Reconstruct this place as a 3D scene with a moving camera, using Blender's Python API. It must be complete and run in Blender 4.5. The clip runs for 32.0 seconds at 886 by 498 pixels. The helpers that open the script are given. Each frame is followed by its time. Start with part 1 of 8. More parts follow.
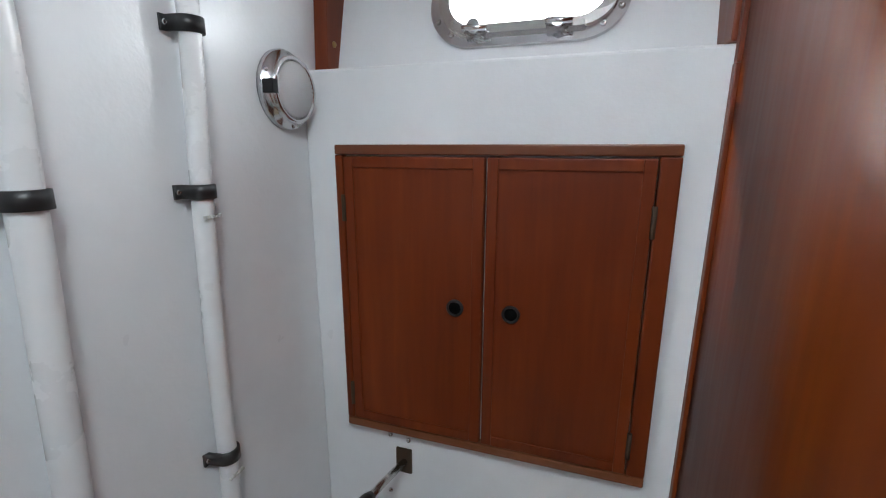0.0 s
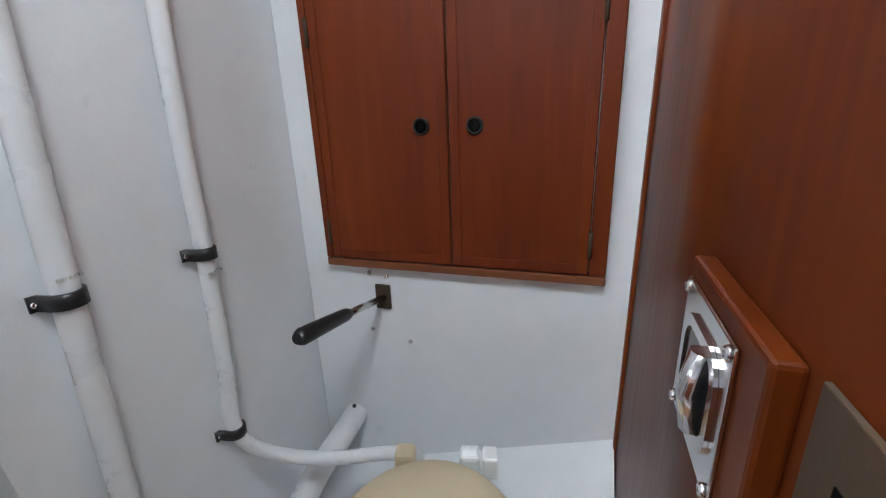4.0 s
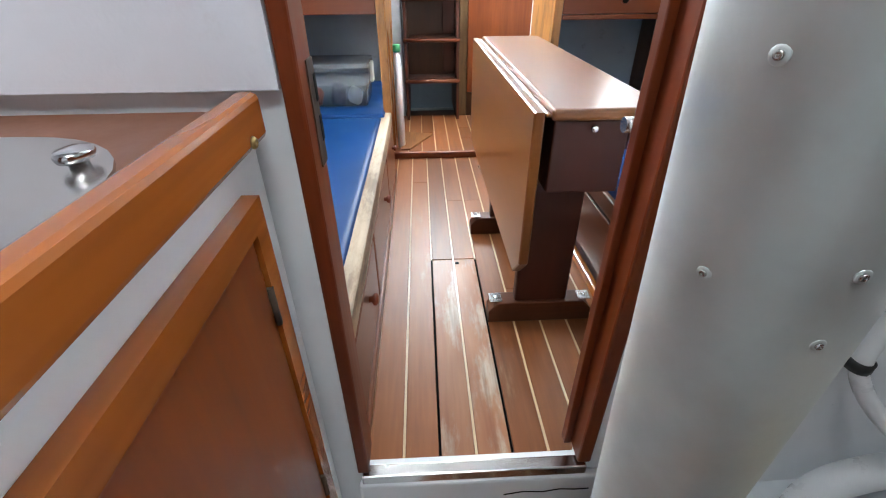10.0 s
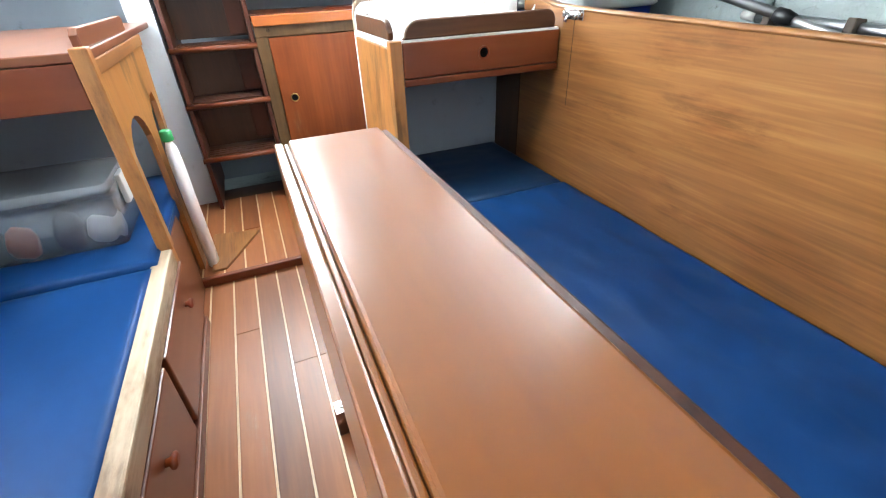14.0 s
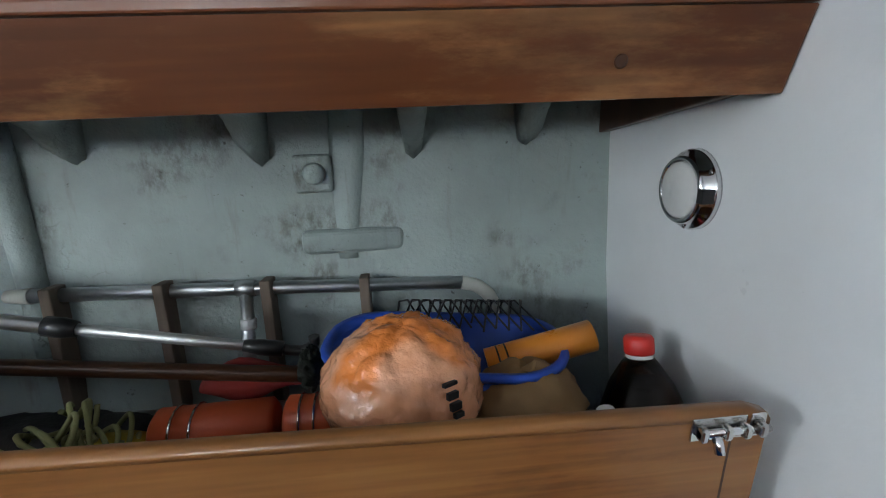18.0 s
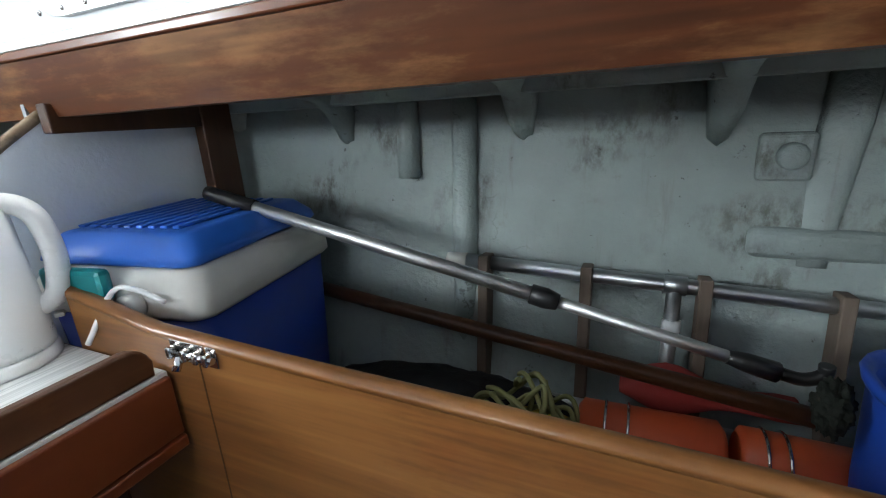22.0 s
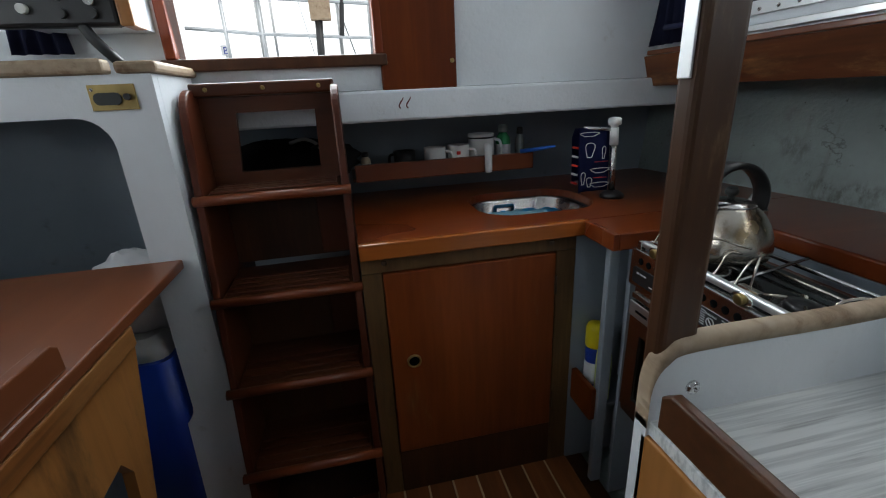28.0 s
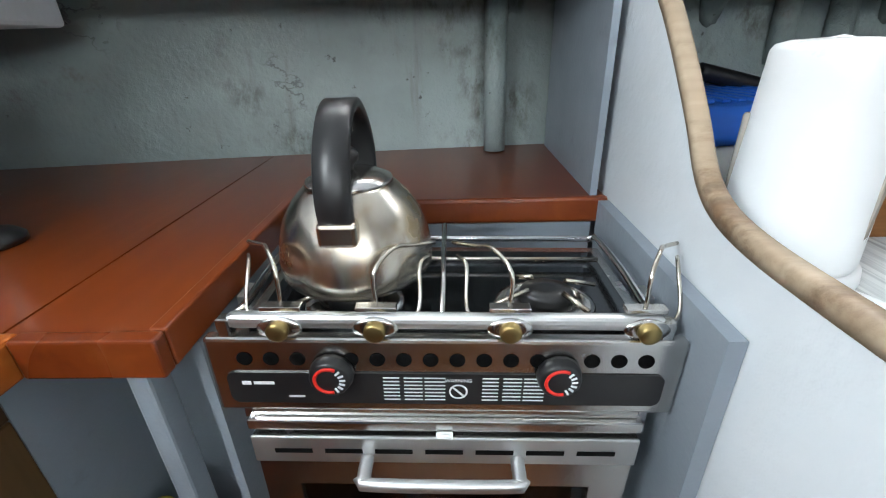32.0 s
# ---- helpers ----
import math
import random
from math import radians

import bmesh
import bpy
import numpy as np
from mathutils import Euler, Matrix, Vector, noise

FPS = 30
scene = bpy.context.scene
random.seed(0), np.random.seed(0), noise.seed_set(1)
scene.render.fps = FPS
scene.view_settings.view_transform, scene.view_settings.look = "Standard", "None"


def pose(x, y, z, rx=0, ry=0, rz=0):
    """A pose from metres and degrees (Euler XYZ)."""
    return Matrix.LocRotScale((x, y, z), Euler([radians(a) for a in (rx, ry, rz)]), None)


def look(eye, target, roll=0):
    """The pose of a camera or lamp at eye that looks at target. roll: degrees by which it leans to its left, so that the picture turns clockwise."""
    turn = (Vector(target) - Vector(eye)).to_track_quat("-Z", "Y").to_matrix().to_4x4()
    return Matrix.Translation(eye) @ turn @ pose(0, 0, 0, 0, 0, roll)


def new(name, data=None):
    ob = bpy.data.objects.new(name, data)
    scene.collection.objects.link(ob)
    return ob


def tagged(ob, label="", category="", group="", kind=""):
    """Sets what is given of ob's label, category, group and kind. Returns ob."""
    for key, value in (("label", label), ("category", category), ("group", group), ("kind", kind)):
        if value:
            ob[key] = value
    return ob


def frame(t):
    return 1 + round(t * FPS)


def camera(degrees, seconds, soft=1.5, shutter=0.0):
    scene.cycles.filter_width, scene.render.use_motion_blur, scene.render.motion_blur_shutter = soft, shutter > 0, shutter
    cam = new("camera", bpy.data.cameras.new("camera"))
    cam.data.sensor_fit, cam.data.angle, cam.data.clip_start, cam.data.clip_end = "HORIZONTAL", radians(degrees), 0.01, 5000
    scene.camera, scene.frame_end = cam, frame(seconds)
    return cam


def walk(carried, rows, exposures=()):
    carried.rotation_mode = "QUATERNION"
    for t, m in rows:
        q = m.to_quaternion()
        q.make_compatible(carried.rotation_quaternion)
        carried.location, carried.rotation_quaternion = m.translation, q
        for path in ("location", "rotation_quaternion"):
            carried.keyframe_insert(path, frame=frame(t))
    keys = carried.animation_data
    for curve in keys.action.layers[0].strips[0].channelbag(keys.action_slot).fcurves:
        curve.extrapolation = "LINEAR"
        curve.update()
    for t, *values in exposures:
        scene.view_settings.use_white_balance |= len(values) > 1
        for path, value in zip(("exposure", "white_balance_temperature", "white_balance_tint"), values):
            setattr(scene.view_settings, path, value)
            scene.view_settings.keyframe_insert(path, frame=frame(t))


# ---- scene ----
cam = camera(91.2, 32.0, soft=1.1)
# seconds, eye x y z, and the turn rx ry rz in degrees
ROWS = [
    (0.0, 1.473, 0.219, 1.230, 76.97, -0.09, 18.42),
    (0.5, 1.469, 0.226, 1.251, 81.01, 0.35, 14.98),
    (1.0, 1.481, 0.249, 1.306, 84.25, 1.03, 13.94),
    (1.5, 1.475, 0.257, 1.297, 86.54, 1.13, 12.33),
    (2.0, 1.471, 0.234, 1.231, 87.55, 1.07, 11.16),
    (2.5, 1.481, 0.207, 1.146, 87.85, 1.04, 9.98),
    (3.0, 1.489, 0.201, 1.082, 83.88, 1.03, 9.70),
    (3.5, 1.524, 0.191, 1.023, 77.07, 1.45, 12.55),
    (4.0, 1.547, 0.148, 0.977, 71.90, 2.03, 17.27),
    (4.5, 1.585, 0.054, 0.960, 68.75, 2.28, 23.43),
    (6.5, 1.639, -0.070, 0.901, 58.81, 1.81, 50.45),
    (7.0, 1.625, -0.044, 0.896, 57.39, 1.43, 52.60),
    (7.5, 1.597, -0.010, 0.897, 56.91, 0.82, 59.00),
    (8.0, 1.588, -0.005, 0.892, 57.04, 0.36, 67.93),
    (8.5, 1.560, -0.013, 0.906, 57.12, 0.12, 76.12),
    (9.0, 1.515, -0.021, 0.941, 57.24, 0.43, 81.62),
    (9.5, 1.473, -0.030, 0.964, 57.32, 0.34, 85.12),
    (10.0, 1.424, -0.035, 0.963, 57.34, 0.41, 87.25),
    (10.5, 1.377, -0.027, 0.955, 57.36, 0.46, 89.36),
    (11.0, 1.260, -0.011, 0.946, 57.31, 0.26, 91.24),
    (11.5, 1.130, -0.005, 0.942, 57.37, 0.47, 91.91),
    (12.0, 1.020, -0.016, 0.973, 57.44, 0.31, 91.65),
    (12.5, 0.931, -0.002, 0.993, 57.56, 0.70, 90.74),
    (13.0, 0.853, 0.010, 1.008, 57.72, 0.83, 87.33),
    (13.5, 0.748, 0.043, 1.030, 57.61, 1.20, 80.13),
    (14.0, 0.617, 0.156, 1.062, 57.84, 2.00, 66.65),
    (14.5, 0.555, 0.237, 1.103, 61.40, 1.48, 51.00),
    (15.0, 0.510, 0.306, 1.151, 65.27, 0.88, 37.32),
    (15.5, 0.502, 0.390, 1.170, 68.74, 1.04, 25.34),
    (17.5, 0.444, 0.700, 1.263, 71.91, 1.51, -5.04),
    (18.0, 0.402, 0.758, 1.289, 71.83, 2.01, -5.23),
    (18.5, 0.323, 0.810, 1.291, 71.83, 2.00, -5.40),
    (19.0, 0.239, 0.829, 1.292, 71.79, 2.06, -4.51),
    (19.5, 0.164, 0.816, 1.289, 71.80, 2.61, 1.63),
    (20.0, 0.101, 0.817, 1.296, 71.96, 2.21, 6.14),
    (20.5, 0.048, 0.830, 1.256, 72.13, 2.32, 10.16),
    (21.0, -0.020, 0.836, 1.255, 71.60, 2.30, 13.40),
    (21.5, -0.055, 0.834, 1.255, 71.59, 2.45, 17.83),
    (22.0, -0.097, 0.797, 1.252, 73.09, 2.97, 23.20),
    (22.5, -0.141, 0.760, 1.253, 73.72, 2.90, 28.35),
    (23.0, -0.177, 0.707, 1.267, 73.56, 2.67, 34.95),
    (23.5, -0.217, 0.642, 1.278, 74.21, 2.43, 39.86),
    (24.0, -0.248, 0.562, 1.292, 74.30, 2.65, 44.12),
    (24.5, -0.264, 0.500, 1.295, 74.95, 2.95, 49.19),
    (25.0, -0.275, 0.437, 1.290, 75.47, 3.21, 54.96),
    (25.5, -0.273, 0.359, 1.292, 75.42, 3.38, 62.69),
    (26.0, -0.270, 0.286, 1.290, 75.35, 3.31, 70.05),
    (26.5, -0.324, 0.220, 1.300, 75.26, 3.00, 74.19),
    (28.5, -0.940, 0.252, 1.296, 68.97, 2.26, 76.95),
    (29.0, -1.084, 0.269, 1.307, 66.83, 2.38, 71.43),
    (29.5, -1.222, 0.315, 1.317, 66.13, 2.53, 59.20),
    (30.0, -1.315, 0.419, 1.291, 65.19, 2.74, 39.95),
    (30.5, -1.379, 0.524, 1.262, 64.14, 2.50, 19.69),
    (31.0, -1.414, 0.558, 1.242, 63.78, 1.56, 6.85),
    (31.5, -1.433, 0.576, 1.230, 63.54, 0.95, 2.00),
    (32.0, -1.440, 0.557, 1.183, 64.37, 1.46, 0.92),]
EXPOSURES = [(0.0, 3.35), (1.0, 3.25), (2.0, 3.35), (3.0, 3.45), (4.0, 3.75), (4.5, 4.0), (7.0, 3.9), (8.0, 3.8), (9.0, 3.45), (10.0, 3.35), (12.0, 3.4), (13.0, 3.3), (14.0, 3.45), (15.0, 2.15), (17.5, 1.85), (19.0, 2.25), (20.0, 2.9), (21.0, 2.75), (22.0, 1.85), (23.0, 0.95), (24.0, 0.6), (25.0, -0.4), (26.5, -0.8), (28.5, 0.45), (29.0, 0.8), (30.0, 1.45), (31.0, 1.45), (32.0, 1.6)]
walk(cam, [(t, pose(x, y, z, rx, ry, rz)) for t, x, y, z, rx, ry, rz in ROWS], EXPOSURES)

# ---- light: bright overcast sky through the openings ----
world = bpy.data.worlds.new("overcast_sky")
scene.world = world
world.use_nodes = True
wn = world.node_tree
wbg = wn.nodes["Background"]
wsky = wn.nodes.new("ShaderNodeTexSky")
wsky.sky_type = "NISHITA"
wsky.sun_disc = False
wsky.sun_elevation = radians(48)
wsky.sun_rotation = radians(60)
wsky.air_density, wsky.dust_density, wsky.ozone_density = 1.0, 6.0, 0.6
whsv = wn.nodes.new("ShaderNodeHueSaturation")
whsv.inputs["Saturation"].default_value = 0.25
whsv.inputs["Value"].default_value = 1.7
wn.links.new(wsky.outputs[0], whsv.inputs["Color"])
wn.links.new(whsv.outputs[0], wbg.inputs["Color"])
wcloud, wmix = wn.nodes.new("ShaderNodeBackground"), wn.nodes.new("ShaderNodeMixShader")
wcloud.inputs["Color"].default_value, wcloud.inputs["Strength"].default_value = (0.95, 0.98, 1.0, 1), 1.5
wmix.inputs[0].default_value = 0.9
wn.links.new(wbg.outputs[0], wmix.inputs[1])
wn.links.new(wcloud.outputs[0], wmix.inputs[2])
wn.links.new(wmix.outputs[0], wn.nodes["World Output"].inputs["Surface"])
wbg.inputs["Strength"].default_value = 0.05
sun = new("overcast_sun", bpy.data.lights.new("overcast_sun", "SUN"))
sun.data.energy, sun.data.angle, sun.data.color = 0.55, radians(25), (1.0, 0.97, 0.92)
sun.matrix_world = look((0, 0, 6), (-1.9, -2.6, 2.0))


def window_light(name, eye, target, sx, sy, watts, color=(0.86, 0.95, 1.0)):
    """The sky's light, in the opening of a window or hatch."""
    li = bpy.data.lights.new(name, "AREA")
    li.shape, li.size, li.size_y, li.energy, li.color = "RECTANGLE", sx, sy, watts, color
    ob = new(name, li)
    ob.matrix_world = look(eye, target)
    return ob


window_light("sky_light_window_aft", (-1.635, 1.350, 1.617), (-1.635, 0.3, 1.45), 0.64, 0.265, 1.3)
window_light("sky_light_window_long", (-0.645, 1.350, 1.617), (-0.645, 0.3, 1.45), 0.82, 0.265, 2.0)
window_light("sky_light_port_aft", (-1.635, -1.350, 1.617), (-1.635, -0.3, 1.45), 0.64, 0.265, 1.3)
window_light("sky_light_port_long", (-0.645, -1.350, 1.617), (-0.645, -0.3, 1.45), 0.82, 0.265, 3.7)
window_light("sky_light_companionway", (-2.19, 0.08, 1.665), (-0.4, 0.14, 1.25), 0.52, 0.46, 7.0)
# Added lamp for an unseen hatch, tipped to starboard for balance.
window_light("sky_light_head_hatch", (1.52, 0.06, 1.90), (1.25, 0.60, 0.6), 0.36, 0.36, 1.35)
window_light("sky_light_portlight", (1.345, 1.12, 1.50), (1.3, 0.2, 1.0), 0.26, 0.08, 0.15)


# ---- materials ----
def node_mat(name):
    m = bpy.data.materials.new(name)
    m.use_nodes = True
    return m, m.node_tree, m.node_tree.nodes["Principled BSDF"]


def grain(nt, scale, detail=6.0, rough=0.6, by_object=True):
    """Noise in object space, shifted for each object."""
    tc = nt.nodes.new("ShaderNodeTexCoord")
    mp = nt.nodes.new("ShaderNodeMapping")
    mp.inputs["Scale"].default_value = scale
    nz = nt.nodes.new("ShaderNodeTexNoise")
    nz.noise_dimensions = "4D"
    nz.inputs["Scale"].default_value = 1.0
    nz.inputs["Detail"].default_value = detail
    nz.inputs["Roughness"].default_value = rough
    nt.links.new(tc.outputs["Object"], mp.inputs["Vector"])
    nt.links.new(mp.outputs[0], nz.inputs["Vector"])
    if by_object:
        oi = nt.nodes.new("ShaderNodeObjectInfo")
        mu = nt.nodes.new("ShaderNodeMath")
        mu.operation = "MULTIPLY"
        mu.inputs[1].default_value = 37.0
        nt.links.new(oi.outputs["Random"], mu.inputs[0])
        nt.links.new(mu.outputs[0], nz.inputs["W"])
    return nz.outputs["Fac"]


def ramp(nt, fac, stops):
    r = nt.nodes.new("ShaderNodeValToRGB")
    r.color_ramp.interpolation = "EASE"
    while len(r.color_ramp.elements) < len(stops):
        r.color_ramp.elements.new(0.5)
    for e, (p, c) in zip(r.color_ramp.elements, stops):
        e.position, e.color = p, (*c, 1.0)
    nt.links.new(fac, r.inputs[0])
    return r.outputs[0]


def blend(nt, fac, a, b, mode="MIX"):
    mx = nt.nodes.new("ShaderNodeMix")
    mx.data_type, mx.blend_type = "RGBA", mode
    for sock, v in ((mx.inputs["Factor"], fac), (mx.inputs["A"], a), (mx.inputs["B"], b)):
        if isinstance(v, (int, float)):
            sock.default_value = v
        elif isinstance(v, tuple):
            sock.default_value = (*v, 1.0)
        else:
            nt.links.new(v, sock)
    return mx.outputs["Result"]


def bump(nt, b, fac, strength, distance):
    bp = nt.nodes.new("ShaderNodeBump")
    bp.inputs["Strength"].default_value = strength
    bp.inputs["Distance"].default_value = distance
    nt.links.new(fac, bp.inputs["Height"])
    nt.links.new(bp.outputs[0], b.inputs["Normal"])


def spread(nt, fac, lo, hi):
    mr = nt.nodes.new("ShaderNodeMapRange")
    mr.interpolation_type = "SMOOTHSTEP"
    mr.inputs["From Min"].default_value, mr.inputs["From Max"].default_value = 0.15, 0.85
    mr.inputs["To Min"].default_value, mr.inputs["To Max"].default_value = lo, hi
    nt.links.new(fac, mr.inputs["Value"])
    return mr.outputs[0]


def wood(name, dark, mid, light, axis, rough=0.28, coat=0.5, fine=70.0, worn=None, worn_at=0.62, plank_tone=0.0, rich=1.0, soft=1.1, pores=0.05):
    m, nt, b = node_mat(name)
    dark, mid, light = [(r * (1 + 0.08 * rich), g * (1 - 0.14 * rich), bl * (1 - 0.34 * rich)) for r, g, bl in (dark, mid, light)]
    along = {"x": (1.5, 1, 1), "y": (1, 1.5, 1), "z": (1, 1, 1.5)}[axis]
    sc = tuple(1.7 if k == 1.5 else 19.0 for k in along)
    fi = tuple(6.0 if k == 1.5 else fine * 1.25 for k in along)
    g1, g2 = grain(nt, sc, 3.0, 0.55), grain(nt, fi, 1.0, 0.5)
    big = grain(nt, tuple(1.1 if k == 1.5 else 3.0 for k in along), 2.0)
    fleck = grain(nt, tuple(9.0 if k == 1.5 else fine * 1.5 for k in along), 1.0, 0.5)
    c = ramp(nt, g1, [(0.5 - 0.26 * soft, dark), (0.5, mid), (0.5 + 0.26 * soft, light)])
    c = blend(nt, 0.38 / soft, c, ramp(nt, big, [(0.30, dark), (0.70, light)]), "MIX")
    if soft < 1.3:
        c = blend(nt, 0.16 / (soft * soft), c, ramp(nt, g2, [(0.30, tuple(v * 0.65 for v in dark)), (0.52, mid), (0.72, tuple(min(1, v * 1.15) for v in light))]))
        c = blend(nt, ramp(nt, fleck, [(0.68, (0, 0, 0)), (0.84, (0.15 / (soft * soft),) * 3)]), c, tuple(v * 0.45 for v in dark))
    if worn:
        patch = grain(nt, tuple(2.2 if k == 1.5 else 8.0 for k in along), 9.0, 0.68)
        mask = ramp(nt, patch, [(worn_at - 0.09, (0, 0, 0)), (worn_at + 0.07, (0.85, 0.85, 0.85))])
        c = blend(nt, mask, c, blend(nt, 0.55, worn, ramp(nt, g2, [(0.35, tuple(v * 0.5 for v in worn)), (0.65, tuple(min(1, v * 1.3) for v in worn))])))
    if plank_tone:
        oi = nt.nodes.new("ShaderNodeObjectInfo")
        tone = ramp(nt, oi.outputs["Random"], [(0.0, (1 - plank_tone,) * 3), (1.0, (1.0,) * 3)])
        c = blend(nt, 1.0, c, tone, "MULTIPLY")
    nt.links.new(c, b.inputs["Base Color"])
    nt.links.new(spread(nt, g2 if soft < 1.3 else big, rough * 0.93, rough * 1.1), b.inputs["Roughness"])
    b.inputs["Specular IOR Level"].default_value = 0.32
    b.inputs["Coat Weight"].default_value = coat
    b.inputs["Coat Roughness"].default_value = 0.16
    if pores:
        bump(nt, b, g2, pores, 0.0004)
    return m


def paint(name, base, rough=0.35, dirt=None, dirt_at=0.66, lumps=0.0015, coat=0.0, mottling=0.07):
    m, nt, b = node_mat(name)
    big, mid, fine = grain(nt, (3, 3, 3), 4.0), grain(nt, (14, 14, 14), 5.0), grain(nt, (90, 90, 90), 2.0)
    c = ramp(nt, big, [(0.3, tuple(v * (1 - mottling) for v in base)), (0.7, tuple(min(1, v * (1 + mottling * 0.5)) for v in base))])
    if dirt:
        mask = ramp(nt, mid, [(dirt_at - 0.08, (0, 0, 0)), (dirt_at + 0.14, (0.8, 0.8, 0.8))])
        c = blend(nt, mask, c, dirt)
    nt.links.new(c, b.inputs["Base Color"])
    nt.links.new(spread(nt, mid, rough * 0.8, rough * 1.25), b.inputs["Roughness"])
    b.inputs["Coat Weight"].default_value = coat
    mixf = nt.nodes.new("ShaderNodeMath")
    mixf.operation = "ADD"
    nt.links.new(mid, mixf.inputs[0])
    nt.links.new(fine, mixf.inputs[1])
    bump(nt, b, mixf.outputs[0], 0.35, lumps)
    return m


def metal(name, base, rough, speck=0.15, bumpy=0.0005, metallic=1.0, stain=None):
    m, nt, b = node_mat(name)
    g, f = grain(nt, (9, 9, 9), 5.0), grain(nt, (120, 120, 120), 2.0)
    c = ramp(nt, g, [(0.3, tuple(v * (1 - speck) for v in base)), (0.7, base)])
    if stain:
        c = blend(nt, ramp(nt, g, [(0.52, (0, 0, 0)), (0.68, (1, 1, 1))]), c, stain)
    nt.links.new(c, b.inputs["Base Color"])
    b.inputs["Metallic"].default_value = metallic
    nt.links.new(spread(nt, g, rough * 0.7, rough * 1.4), b.inputs["Roughness"])
    bump(nt, b, f, 0.25, bumpy)
    return m


def plastic(name, base, rough=0.35, wear=0.1, metallic=0.0):
    return metal(name, base, rough, wear, 0.0004, metallic)


def clear(name, tint=(1, 1, 1), rough=0.0, alpha=None):
    m, nt, b = node_mat(name)
    b.inputs["Base Color"].default_value = (*tint, 1)
    b.inputs["Roughness"].default_value = rough
    b.inputs["Transmission Weight"].default_value = 1.0
    b.inputs["IOR"].default_value = 1.3
    return m


WHITE = paint("white_gloss_paint", (0.78, 0.80, 0.82), 0.32, lumps=0.0012)
WHITE_OLD = paint("old_white_paint", (0.72, 0.76, 0.79), 0.38, dirt=(0.50, 0.50, 0.47), dirt_at=0.70, lumps=0.003)


def hull_paint():
    """Thick old hull paint: brush lumps, fine cracks, brown runs and black mould spots."""
    m, nt, b = node_mat("grey_green_hull_paint")
    base = (0.30, 0.355, 0.345)
    big, mid, fine = grain(nt, (2.5, 2.5, 2.5), 5.0), grain(nt, (11, 11, 11), 6.0, 0.65), grain(nt, (70, 70, 70), 3.0)
    runs = grain(nt, (26, 26, 1.6), 5.0, 0.6)
    spots = grain(nt, (34, 34, 34), 4.0, 0.7)
    c = ramp(nt, big, [(0.3, tuple(v * 0.78 for v in base)), (0.7, tuple(v * 1.1 for v in base))])
    c = blend(nt, ramp(nt, runs, [(0.57, (0, 0, 0)), (0.78, (0.5, 0.5, 0.5))]), c, (0.13, 0.115, 0.085))
    c = blend(nt, ramp(nt, mid, [(0.60, (0, 0, 0)), (0.80, (0.75, 0.75, 0.75))]), c, (0.16, 0.12, 0.075))
    c = blend(nt, ramp(nt, spots, [(0.64, (0, 0, 0)), (0.72, (0.8, 0.8, 0.8))]), c, (0.05, 0.045, 0.04))
    soil = blend(nt, 1.0, ramp(nt, grain(nt, (3.1, 3.1, 4.2), 3.0, 0.6), [(0.52, (0, 0, 0)), (0.68, (1, 1, 1))]), ramp(nt, grain(nt, (40, 40, 22), 5.0, 0.7), [(0.40, (0, 0, 0)), (0.66, (0.8, 0.8, 0.8))]), "MULTIPLY")
    c = blend(nt, soil, c, (0.075, 0.066, 0.050))
    web, where = grain(nt, (5.5, 5.5, 8.0), 5.0, 0.62), grain(nt, (3.6, 3.6, 3.6), 3.0)
    cracks = blend(nt, 1.0, ramp(nt, web, [(0.484, (0, 0, 0)), (0.5, (1, 1, 1)), (0.516, (0, 0, 0))]), ramp(nt, where, [(0.60, (0, 0, 0)), (0.74, (0.7, 0.7, 0.7))]), "MULTIPLY")
    c = blend(nt, cracks, c, (0.035, 0.032, 0.026))
    nt.links.new(c, b.inputs["Base Color"])
    nt.links.new(spread(nt, mid, 0.36, 0.6), b.inputs["Roughness"])
    add = nt.nodes.new("ShaderNodeMath")
    add.operation = "ADD"
    nt.links.new(mid, add.inputs[0])
    nt.links.new(fine, add.inputs[1])
    bump(nt, b, add.outputs[0], 0.6, 0.006)
    return m


GREEN = hull_paint()
BLUEGREY = paint("blue_grey_paint", (0.25, 0.29, 0.33), 0.4, dirt=(0.12, 0.12, 0.12), dirt_at=0.68, lumps=0.002)
def dimming_pane():
    """An unseen hatch pane, tinted to cut the daylight that enters the head."""
    m = bpy.data.materials.new("dimming_pane")
    m.use_nodes = True
    nt = m.node_tree
    tr, gl, mx = nt.nodes.new("ShaderNodeBsdfTransparent"), nt.nodes.new("ShaderNodeBsdfGlossy"), nt.nodes.new("ShaderNodeMixShader")
    tr.inputs["Color"].default_value = (0.70, 0.71, 0.72, 1)
    gl.inputs["Roughness"].default_value = 0.1
    mx.inputs[0].default_value = 0.06
    nt.links.new(tr.outputs[0], mx.inputs[1])
    nt.links.new(gl.outputs[0], mx.inputs[2])
    nt.links.new(mx.outputs[0], nt.nodes["Material Output"].inputs["Surface"])
    return m


